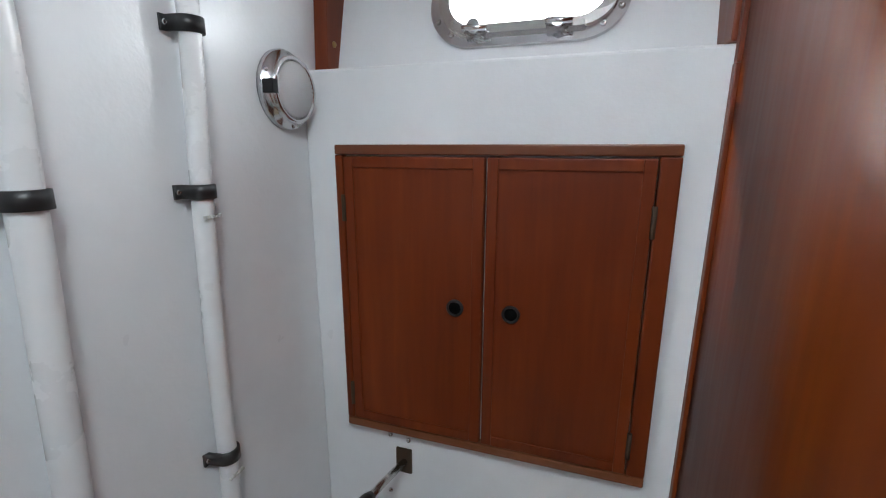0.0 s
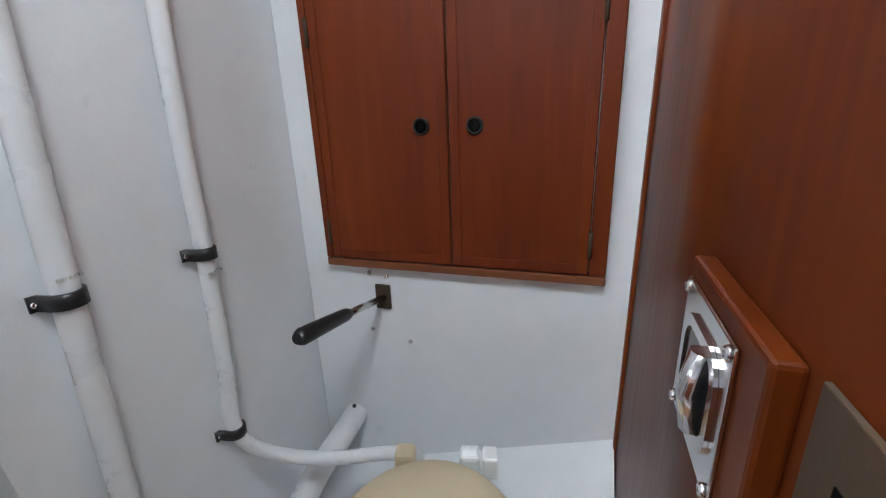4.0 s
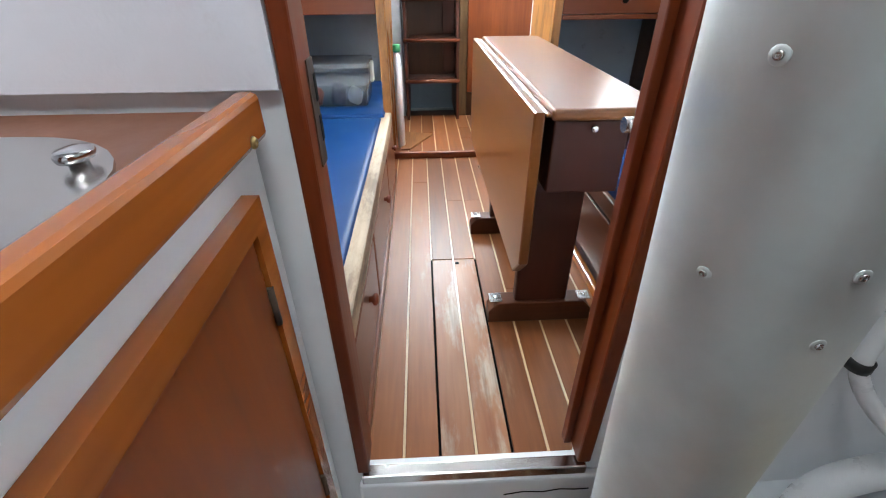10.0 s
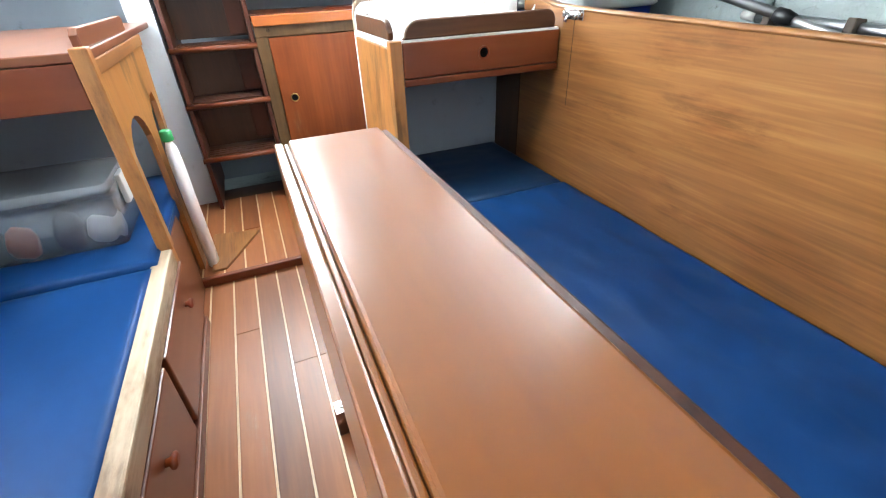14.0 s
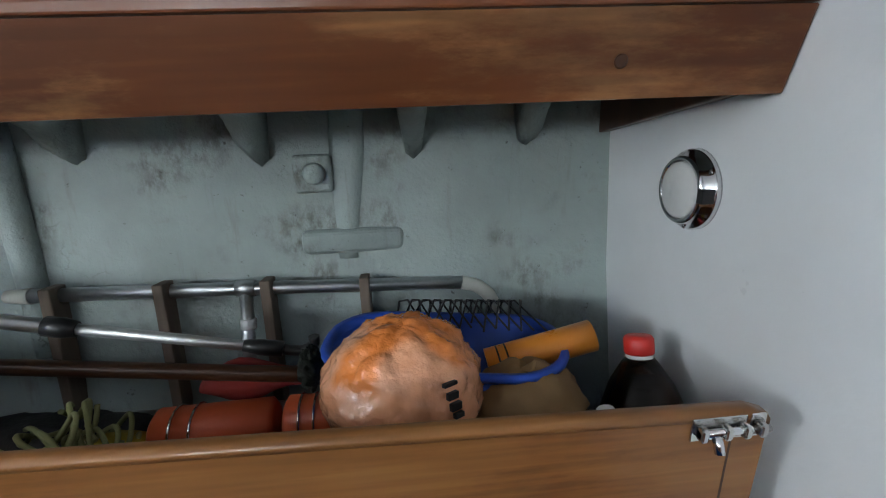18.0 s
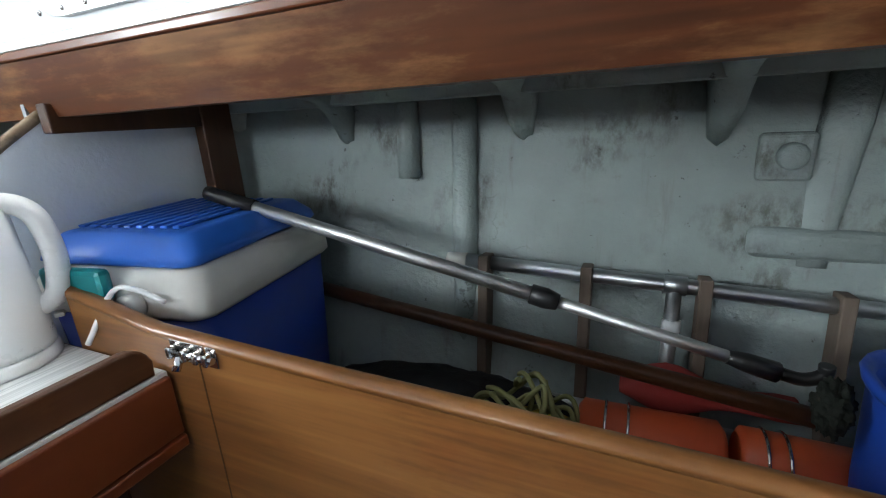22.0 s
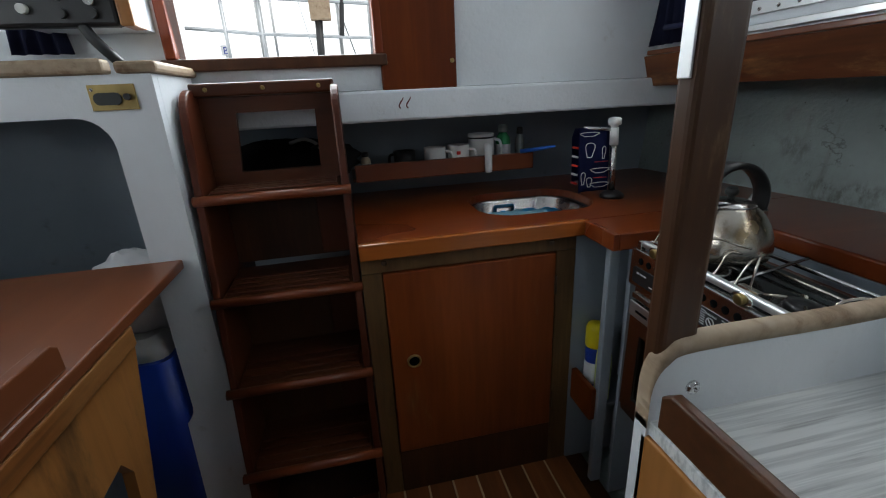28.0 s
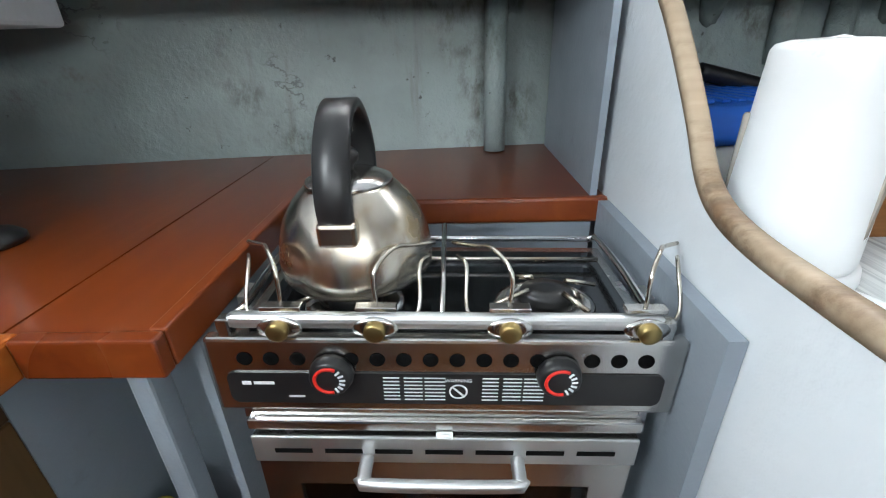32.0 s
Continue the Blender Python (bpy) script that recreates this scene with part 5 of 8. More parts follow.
# starboard settee berth
sf = thing("settee_berth", (0.0, 0.56, 0.0), "varnished berth front with locker doors and rail", "berth")
SY = 0.565
part("face", box(-0.72, 0.884, SY + 0.016, SY + 0.03, 0.0, 0.30), MAHOG_X, sf, "dark mahogany face")
part("top_rail", box(-0.72, 0.884, SY - 0.006, SY + 0.03, 0.275, 0.335, bevel=0.006), MAHOG_X, sf, "mahogany rail")
for x0, x1 in ((0.36, 0.86), (-0.20, 0.33), (-0.70, -0.23)):
    part("locker_door", box(x0, x1, SY - 0.004, SY + 0.0155, 0.055, 0.262, bevel=0.005), MAHOG_X, sf, "mahogany locker door")
part("floor_batten", box(-0.72, 0.884, SY - 0.03, SY - 0.006, 0.0, 0.035, bevel=0.005), ORANGE, sf, "orange varnished floor batten")
part("berth_base", box(-1.15, 0.884, SY + 0.032, 1.16, 0.0, 0.300), HONEY, sf, "plywood berth base")
cushion("berth_cushion", -0.60, 0.880, SY + 0.012, 1.150, 0.301, 0.405, "long blue vinyl berth cushion with creases", VINYL, sag=0.008, wr=0.016, seed=9)
# This cushion is a darker blue than the long one beside it.
cushion("berth_cushion", -1.14, -0.606, SY + 0.012, 1.150, 0.301, 0.400, "darker blue vinyl foot cushion under the galley box", VINYL_DARK, seed=12)

# locker behind the starboard berth: front board with bolts
lb = thing("locker_front", (0.0, 1.165, 0.30), "varnished plywood locker front board with two sliding bolts", "board")
btop = [(-0.955, 1.012), (-0.93, 1.005), (-0.75, 0.972), (-0.50, 0.962), (0.0, 0.950), (0.45, 0.938), (0.80, 0.928), (0.826, 0.918)]
part("board", prism([(0.818, 0.30), *[(a, b - 0.012) for a, b in btop[::-1]], (-0.955, 0.30)], "y", 1.160, 1.182), HONEY, lb, "honey varnished plywood board")
part("capping", loft([[(a, y, b - 0.012 + z) for y, z in ((1.158, 0), (1.158, 0.008), (1.164, 0.013), (1.178, 0.013), (1.184, 0.008), (1.184, 0))] for a, b in btop]), HONEY, lb, "rounded varnished capping")
for a in (-0.655, 0.780):
    part("joint", box(a - 0.0014, a + 0.0014, 1.1592, 1.1598, 0.66, 0.900 if a > 0 else 0.945), DARKWOOD, lb, "thin dark panel joint")


def barrel_bolt(x, y, z, flip):
    b = thing("barrel_bolt", (x, y, z), "steel sliding bolt on the locker front", "bolt")
    part("plate", box(x - 0.040, x + 0.030, y - 0.003, y, z - 0.016, z + 0.016, bevel=0.001), STEEL, b)
    part("keeper", box(x + 0.035, x + 0.055, y - 0.003, y, z - 0.016, z + 0.016, bevel=0.001), STEEL, b)
    part("rod", tube([(x - 0.035, y - 0.009, z), (x + 0.055, y - 0.009, z)], 0.005, 10), CHROME, b)
    for u in (-0.03, 0.0, 0.024, 0.044):
        part("guide", box(x + u - 0.005, x + u + 0.005, y - 0.016, y - 0.003, z - 0.009, z + 0.009, bevel=0.003), STEEL, b)
    part("knob", tube([(x - 0.012, y - 0.010, z - 0.004), (x - 0.012, y - 0.020, z - 0.022)], 0.006, 10), CHROME, b)


barrel_bolt(-0.668, 1.160, 0.945, 1)
barrel_bolt(0.765, 1.160, 0.908, -1)
whole("paint_chip", lathe([(0.006, 0.0), (0.005, 0.0015), (0.001, 0.002)], Matrix.Translation((0.545, 1.160, 0.715)) @ pose(0, 0, 0, 90, 0, 0), 8, 1.3), BAREWOOD, "small pale chip in the varnish", "chip")
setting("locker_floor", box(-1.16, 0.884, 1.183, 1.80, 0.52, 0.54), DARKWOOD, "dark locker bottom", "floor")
# frames, knees and patches on the hull side inside the locker and the galley
setting("hull_frame", tube([(-0.470, 1.742, 0.55), (-0.470, 1.768, 0.90), (-0.470, 1.80, 1.33)], 0.030, 14), GREEN, "grey-green painted hull frame", "frame")
setting("hull_frame_galley", tube([(-1.335, 1.655, 0.93), (-1.335, 1.70, 1.33)], 0.026, 14), GREEN, "grey-green painted hull frame behind the galley", "frame")
setting("hull_stub_pipe", tube([(-0.615, 1.775, 1.11), (-0.615, 1.785, 1.33)], 0.028, 14), GREEN, "painted cockpit drain stub with rust at its end", "pipe")
for x in (-2.0, -1.75, -1.15, -0.80, -0.335, 0.056, 0.425, 0.70):
    deep = 1.86 if -0.4 < x < 0.75 else 1.80
    secs = []
    for y, z0, w in ((1.40, 1.318, 0.016), (1.58, 1.314, 0.020), (1.68, 1.300, 0.026), (1.735, 1.270, 0.032), (1.77, 1.225, 0.032), (deep, 1.165, 0.026)):
        secs.append([(x + u * w, y, z0 + (1.334 - z0) * v) for u, v in ((-1.25, 1), (-1.0, 0.45), (-0.75, 0.1), (0, 0), (0.75, 0.1), (1.0, 0.45), (1.25, 1))])
    setting("deck_knee", loft(secs), GREEN, "grey-green deck beam with a rounded knee", "beam")
setting("deck_stringer", box(-1.15, 0.884, 1.70, 1.735, 1.29, 1.334, bevel=0.006), GREEN, "grey-green beam shelf under the deck", "beam")
ridge = loft([[(x + u * 0.036, y - v * 0.020 + 0.012, z) for u, v in ((-1.3, 0), (-0.9, 0.35), (-0.4, 0.85), (0.2, 1.0), (0.75, 0.85), (0.95, 0.3), (1.05, 0))] for x, y, z in ((0.272, 1.862, 1.30), (0.266, 1.858, 1.20), (0.254, 1.853, 1.08), (0.243, 1.848, 0.985), (0.240, 1.842, 0.925))])
setting("hull_patch", ridge, GREEN, "painted upright doubling strip on the hull", "weld")
setting("hull_patch_bar", box(0.128, 0.392, 1.828, 1.872, 0.938, 1.003, bevel=0.020, seg=4), GREEN, "painted doubling bar on the hull", "weld")
setting("hull_plate", box(0.128, 0.222, 1.845, 1.876, 1.096, 1.190, bevel=0.010, seg=3), GREEN, "painted square plate on the hull", "plate")
setting("hull_bolt", lathe([(0.026, -0.01), (0.026, 0.016), (0.022, 0.022), (0.004, 0.024)], Matrix.Translation((0.181, 1.846, 1.146)) @ pose(0, 0, 0, 90, 0, 0), 20), GREEN, "painted bolt head on the hull plate", "bolt")
setting("carlin_plug", lathe([(0.0085, 0.0), (0.0085, 0.0010), (0.006, 0.0012), (0.003, 0.0006)], Matrix.Translation((0.660, 1.2855, 1.332)) @ pose(0, 0, 0, 106.3, 0, 0), 16), DARKWOOD, "dark screw hole in the carlin", "plug")

# galley box with drawer, over the foot of the starboard berth
GX0, GX1, GY0, GY1 = -1.157, -0.725, 0.560, 1.156
gb = thing("galley_box", (-0.95, 0.86, 0.30), "galley side unit with laminate top, drawer and wooden fiddles", "cabinet")
part("laminate_top", box(GX0, GX1 - 0.004, GY0 + 0.004, GY1, 0.885, 0.905, bevel=0.002), LAMINATE, gb, "grey streaked laminate top")
part("side_panel", box(GX0, GX1, GY0, GY0 + 0.018, 0.02, 0.884, bevel=0.003), HONEY_Z, gb, "pale worn plywood side")
part("front_post", box(GX1 - 0.03, GX1 + 0.004, GY0 - 0.002, GY0 + 0.035, 0.30, 0.905, bevel=0.003), HONEY_Z, gb, "pale corner post")
dw = part("drawer", box(GX1 - 0.018, GX1 + 0.006, GY0 + 0.036, GY1 - 0.002, 0.798, 0.898, bevel=0.003), MAHOG_Y, gb, "mahogany drawer front")
finger_hole(dw, (GX1 + 0.006, 0.866, 0.852), (1, 0, 0), 0.020, MAHOG)
part("drawer_rail", box(GX1 - 0.02, GX1 + 0.010, GY0 + 0.036, GY1 - 0.002, 0.775, 0.795, bevel=0.003), MAHOG_Y, gb, "rail under the drawer")
def fiddle(pts, axis, lo, hi, lab, mat):
    return part("fiddle", prism(pts, axis, lo, hi, bevel=0.005, seg=3), mat, gb, lab)
fr = [(0.602, 0.9055), (1.140, 0.9055), (1.142, 0.930)] + [(1.105 + 0.035 * math.cos(a), 0.928 + 0.032 * math.sin(a)) for a in np.linspace(0.2, math.pi / 2, 6)] + [(0.700, 0.958)] + [(0.660 - 0.05 * math.sin(a), 0.915 + 0.042 * math.cos(a)) for a in np.linspace(0.1, math.pi / 2, 6)]
fiddle(fr, "x", GX1 - 0.022, GX1 - 0.004, "rounded worn mahogany front fiddle", FIDDLEW)
fs = [(-0.755, 0.9055), (-0.750, 0.925)] + [(-0.80 + 0.045 * math.cos(a), 0.925 + 0.035 * math.sin(a)) for a in np.linspace(0.2, math.pi / 2, 5)] + [(-1.122, 0.962), (-1.137, 0.950), (-1.137, 0.9055)]
fiddle(fs, "y", GY0 + 0.004, GY0 + 0.022, "rounded side fiddle", FIDDLEW)
part("inner_back", box(GX0, GX0 + 0.015, GY0 + 0.02, GY1, 0.30, 0.884), BLUEGREY, gb, "grey painted back of the berth recess")
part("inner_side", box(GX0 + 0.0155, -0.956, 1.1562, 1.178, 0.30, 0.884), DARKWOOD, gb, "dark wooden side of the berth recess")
screw(gb, (GX0 + 0.019, 0.607, 0.955), (1, 0, 0), 0.009)

# white partition between galley and berth, with its worn wooden edge
PXc = -1.159
part_top = [(0.560, 0.905), (0.562, 0.965), (0.580, 0.995), (0.620, 1.006), (0.82, 1.004), (0.92, 1.006), (0.985, 1.018), (1.03, 1.045), (1.075, 1.10), (1.145, 1.175), (1.21, 1.235), (1.30, 1.30)]
bm = prism([(0.560, 0.03), *part_top, (1.30, 1.334), (1.72, 1.334), (1.72, 0.03)], "x", PXc - 0.011, PXc + 0.011)
setting("partition_galley", bm, WHITE_OLD, "white painted partition between the stove and the galley box", "partition")
trim = loft([[(PXc + s * 0.012, y, z + h) for s, h in ((-1, -0.010), (-1, 0.004), (-0.6, 0.009), (0.6, 0.009), (1, 0.004), (1, -0.010))] for y, z in [tuple(v[1:]) for v in smooth_path([(0, *p) for p in part_top], 4)]])
setting("partition_trim", trim, BAREWOOD, "worn bare wooden edge along the partition", "trim")
setting("bulkhead_deck_cleat", prism([(1.336, 1.333), (1.80, 1.333), (1.80, 1.214), (1.375, 1.289), (1.336, 1.300)], "x", 0.862, 0.8845, bevel=0.003), DARKWOOD, "dark wooden cleat under the deck at the bulkhead", "trim")
setting("bulkhead_corner_batten", tube([(0.878, 1.792, 1.212), (0.878, 1.772, 0.95), (0.878, 1.745, 0.74), (0.878, 1.70, 0.56)], 0.009, 8), GREEN, "painted batten in the corner of hull and bulkhead", "trim")
setting("locker_end_frame", box(-1.130, -1.095, 1.60, 1.69, 0.54, 1.33, bevel=0.004), DARKWOOD, "dark wooden post at the locker end", "post")
setting("locker_end_cleat", box(-1.1305, -1.100, 1.28, 1.62, 1.26, 1.315, bevel=0.004), DARKWOOD, "dark wooden cleat under the deck", "trim")

# pillar
pil = thing("cabin_pillar", (-1.18, 0.593, 0.024), "dark varnished cabin pillar with a worn pale edge", "pillar")
part("shaft", box(-1.184, -1.154, 0.569, 0.622, 0.024, 1.919, bevel=0.008, seg=3), PILLARW, pil)
part("edge_bead", box(-1.178, -1.160, 0.5655, 0.5685, 1.30, 1.915, bevel=0.001), ALU, pil, "bright metal edge strip")


def crumpled(c, rx, ry, rz, seed, amp, nlat=30, nlon=46):
    """A stuffed bag: a few big bulges with sharp folds between them, and fine wrinkles."""
    secs_ = []
    for i in range(1, nlat):
        th = math.pi * i / nlat
        row = []
        for k in range(nlon):
            ph = 2 * math.pi * k / nlon
            d = Vector((math.sin(th) * math.cos(ph), math.sin(th) * math.sin(ph), math.cos(th)))
            w = d + 0.25 * Vector((noise.noise(d * 3 + Vector((seed, 5, 0))), noise.noise(d * 3 + Vector((1, seed, 9))), 0))
            fold = abs(noise.noise(w * 2.1 + Vector((seed, 0, 0))))
            crease = max(0.0, 1 - 9 * abs(noise.noise(w * 3.4 + Vector((0, seed, 2)))))
            q = 1 + amp * (0.9 * min(fold, 0.4) + 0.16 * crease + 0.10 * noise.noise(d * 9.0)) - amp * 0.25
            row.append((c[0] + rx * d.x * q, c[1] + ry * d.y * q, c[2] + rz * d.z * q))
        secs_.append(row)
    return loft(secs_)


# ---- galley ----
LX, LY0, LY1 = -1.97, -0.150, 0.232
ld = thing("companionway_ladder", (-2.02, 0.04, 0.03), "mahogany companionway ladder with slatted treads and curved sides", "ladder")
for yy in (LY0, LY1 - 0.020):
    side = [(-2.34, 1.338), (-2.10, 1.338)] + [(-2.06 + 0.08 * math.sin(a), 1.258 + 0.08 * math.cos(a)) for a in np.linspace(0, 1.45, 8)] + [(-1.955, 1.10), (-1.845, 0.40), (-1.805, 0.03), (-2.34, 0.03)]
    part("side", prism(side, "y", yy, yy + 0.020, bevel=0.004), LADDERW_Z, ld, "curved mahogany side")
for k, (zt, xf) in enumerate(((1.085, -1.955), (0.822, -1.905), (0.575, -1.855), (0.315, -1.82))):
    tr = part("tread", box(xf - 0.24, xf, LY0 + 0.021, LY1 - 0.021, zt - 0.028, zt - 0.004, bevel=0.004), LADDERW, ld, "mahogany tread")
    part("nosing", tube([(xf + 0.001, LY0 - 0.004, zt - 0.014), (xf + 0.001, LY1 + 0.004, zt - 0.014)], 0.0135, 12), MAHOG_Y, tr, "rounded varnished nosing")
    for j in range(4):
        part("grip_slat", box(xf - 0.045 - j * 0.034, xf - 0.020 - j * 0.034, LY0 + 0.030, LY1 - 0.030, zt - 0.0038, zt + 0.004, bevel=0.002), LADDERW, tr, "raised grip slat")
    if k < 3:
        part("riser", box(xf - 0.20, xf - 0.186, LY0 + 0.021, LY1 - 0.021, zt - 0.27 if k else zt - 0.25, zt - 0.029), DARKWOOD, ld, "dark riser panel")
        part("cleat", box(xf - 0.185, xf - 0.165, LY1 - 0.105, LY1 - 0.021, zt - 0.24, zt - 0.03, bevel=0.003), LADDERW_Z, ld, "upright cleat")
wf = [(LY0 + 0.021, 1.088), (LY1 - 0.021, 1.088), (LY1 - 0.021, 1.318), (LY0 + 0.021, 1.318)]
wi = [(-0.055, 1.120), (0.158, 1.120), (0.163, 1.276), (-0.042, 1.276)]
part("window_frame", plate_with_hole(wf, wi, "x", -2.10, -2.082), LADDERW, ld, "framed opening above the top tread")
part("top_rail", box(-2.17, -2.06, LY0 + 0.01, LY1 - 0.01, 1.319, 1.352, bevel=0.005), LADDERW, ld, "top rail with brass screws")
for yy in (LY0 + 0.05, 0.04, LY1 - 0.05):
    screw(ld, (-2.06, yy, 1.336), (1, 0, 0), 0.006, BRASS)
# Made-up black mass: stands in for the unlit depth of this space.
whole("black_cover", crumpled((-2.44, 0.02, 1.09), 0.10, 0.26, 0.085, 4.0, 0.3, 16, 28), DARKFILL, "crumpled black filler that darkens the space behind the ladder opening", "cover")
whole("grey_hose", tube(smooth_path([(-2.36, 0.05, 1.165), (-2.33, 0.10, 1.178), (-2.32, 0.14, 1.160), (-2.33, 0.16, 1.12)], 5), 0.006, 8), GREYPL, "grey hose bent over the black filler", "hose")
whole("black_cable", tube(smooth_path([(-2.33, 0.12, 1.145), (-2.31, 0.155, 1.165), (-2.30, 0.18, 1.205)], 5), 0.005, 8), BLACK, "black cable behind the ladder opening", "cable")
whole("junction_box", box(-2.58, -2.54, 0.13, 0.215, 1.165, 1.225, bevel=0.004), BLUEGREY, "grey junction box on the bulkhead behind the ladder", "box")

# companionway opening: frame and sill
cw = thing("window_6", (-2.2, 0.08, 1.415), "varnished companionway opening to the cockpit", "companionway", kind="structure")
part("window_sill", box(-2.285, -2.185, -0.23, 0.385, 1.388, 1.420, bevel=0.004), DARKWOOD, cw, "worn wooden sill")
part("side_frame", box(-2.285, -2.195, -0.218, -0.190, 1.421, 1.918, bevel=0.004), MAHOG, cw)
part("side_frame", box(-2.285, -2.195, 0.352, 0.378, 1.421, 1.918, bevel=0.004), MAHOG, cw)

# instrument board with clock
cb = thing("instrument_board", (-2.2, 0.48, 1.31), "orange varnished board with a round brass-rimmed clock", "clock board")
part("board", box(-2.2145, -2.196, 0.366, 0.600, 1.312, 1.918, bevel=0.004), PANEL, cb, "orange varnished board")
cm = Matrix.Translation((-2.196, 0.482, 1.765)) @ pose(0, 0, 0, 0, 90, 0)
ck = part("clock_case", lathe([(0.080, 0), (0.080, 0.012), (0.072, 0.026), (0.060, 0.030), (0.058, 0.018)], cm, 40), CHROME, cb, "chrome clock case")
part("dial", lathe([(0.059, 0.014), (0.058, 0.017), (0.002, 0.0172)], cm, 32), LABELW, ck, "white dial")
for k in range(12):
    a = 2 * math.pi * k / 12
    part("hour_mark", add_box(solid(), 0.043, 0.053, -0.002, 0.002, 0.0174, 0.0182, m=cm @ Matrix.Rotation(a, 4, "Z")), BLACK, ck)
for ln, a in ((0.030, 2.0), (0.044, 4.1)):
    part("pointer", add_box(solid(), -0.006, ln, -0.0018, 0.0018, 0.0184, 0.0194, m=cm @ Matrix.Rotation(a, 4, "Z")), BLACK, ck)
for yy, zz in ((0.380, 1.395), (0.586, 1.395), (0.380, 1.62), (0.586, 1.62)):
    screw(cb, (-2.196, yy, zz), (1, 0, 0), 0.007, BRASS)
for yy in (0.415, 0.438):
    part("wire", tube(smooth_path([(-2.20, yy, 1.315), (-2.192, yy + 0.01, 1.295), (-2.189, yy - 0.004, 1.272), (-2.189, yy, 1.262)], 4), 0.0022, 6), plastic("dark_red_wire", (0.12, 0.015, 0.012), 0.4), cb)

# port bulkhead with cut-out beside the ladder
pts_out = rrect(0.784, 1.342, 0.002, 6, -0.558, 0.701)
pts_in = rrect(0.62, 0.86, 0.07, 6, -0.585, 0.855)
setting("wall_port_partition", plate_with_hole(pts_out, pts_in, "x", -1.955, -1.925), WHITE_OLD, "chipped white partition with a rounded opening", "wall")
setting("partition_edge", box(-2.2, -1.956, -0.190, -0.166, 0.03, 1.372), WHITE_OLD, "white painted panel beside the ladder", "wall")
setting("partition_cap", box(-2.21, -1.915, -0.235, -0.150, 1.373, 1.398, bevel=0.008), BAREWOOD, "worn bare wooden cap", "trim")
setting("partition_cap_long", box(-1.962, -1.915, -0.95, -0.255, 1.373, 1.405, bevel=0.008), BAREWOOD, "worn bare wooden cap rail", "trim")
vent = thing("brass_vent", (-1.925, -0.25, 1.33), "small brass framed vent with black slots", "vent")
part("frame", box(-1.9245, -1.921, -0.298, -0.205, 1.298, 1.352, bevel=0.001), BRASS, vent)
part("black_inset", add_prism(solid(), rrect(0.055, 0.026, 0.012, 5, -0.262, 1.322), "x", -1.9205, -1.917), BLACK, vent)
part("switch", tube([(-1.921, -0.222, 1.325), (-1.913, -0.222, 1.325)], 0.007, 12), BLACK, vent)
screw(vent, (-1.921, -0.290, 1.342), (1, 0, 0), 0.004)
sw = thing("switch_panel", (-2.2, -0.3, 1.47), "black electrical switch panel with wooden side", "switch panel")
part("panel", box(-2.02, -1.985, -0.475, -0.225, 1.475, 1.628, bevel=0.008), BLACK, sw)
part("wood_side", box(-2.06, -1.985, -0.2245, -0.195, 1.475, 1.632, bevel=0.004), HONEY_Z, sw)
part("backing", box(-2.213, -2.021, -0.47, -0.23, 1.49, 1.61), WHITE_OLD, sw)
for i, (yy, zz, mt) in enumerate(((-0.33, 1.585, RED), (-0.27, 1.585, BLACK), (-0.40, 1.51, GREYPL), (-0.33, 1.535, GREYPL), (-0.27, 1.525, STEEL), (-0.27, 1.50, BLACK), (-0.33, 1.50, BLACK))):
    part("switch", tube([(-1.985, yy, zz), (-1.973, yy, zz)], 0.010, 14), mt, sw)
for k in range(5):
    part("label_bar", box(-1.985, -1.984, -0.43 + k * 0.04, -0.405 + k * 0.04, 1.557, 1.563), GREYPL, sw)
part("cable", tube(smooth_path([(-1.99, -0.30, 1.476), (-1.985, -0.285, 1.45), (-1.985, -0.262, 1.42), (-2.0, -0.25, 1.40)], 4), 0.012, 8), BLACK, sw)
cur = thing("curtain", (-2.19, -0.5, 1.42), "dark navy curtain beside the aft window", "curtain")
def drape(parent, axis, u0, u1, z0, z1, at, folds, depth):
    bm = solid()
    n = folds * 8
    rows = []
    for j in range(7):
        z = z0 + (z1 - z0) * j / 6
        pinch = 1.0 - 0.25 * math.sin(math.pi * j / 6)
        row = []
        for i in range(n + 1):
            u = u0 + (u1 - u0) * ((i / n - 0.5) * pinch + 0.5)
            off = depth * (math.sin(2 * math.pi * folds * i / n) + 0.4 * math.sin(5.1 * i / n + j * 0.5))
            p = (at + off, u, z) if axis == "y" else (u, at + off, z)
            row.append(bm.verts.new(p))
        rows.append(row)
    for a, b in zip(rows, rows[1:]):
        for i in range(n):
            bm.faces.new((a[i], a[i + 1], b[i + 1], b[i])).smooth = True
    bmesh.ops.solidify(bm, geom=bm.faces[:], thickness=0.004)
    return part("cloth", bm, NAVY, parent)
drape(cur, "y", -0.56, -0.42, 1.44, 1.90, -2.175, 4, 0.010)
part("rod", tube([(-2.18, -0.62, 1.895), (-2.18, -0.40, 1.895)], 0.005, 8), ALU, cur)
cur = thing("curtain", (-1.97, 1.28, 1.41), "gathered dark navy curtain at the galley window", "curtain")
drape(cur, "x", -2.195, -1.905, 1.415, 1.90, 1.268, 7, 0.014)
part("tie", tube([(-2.10, 1.250, 1.46), (-1.95, 1.250, 1.455)], 0.008, 8), NAVY, cur)
cur = thing("curtain", (-0.32, 1.28, 1.41), "gathered navy curtain tied with cord at the long window", "curtain")
drape(cur, "x", -0.50, -0.20, 1.408, 1.90, 1.270, 8, 0.011)
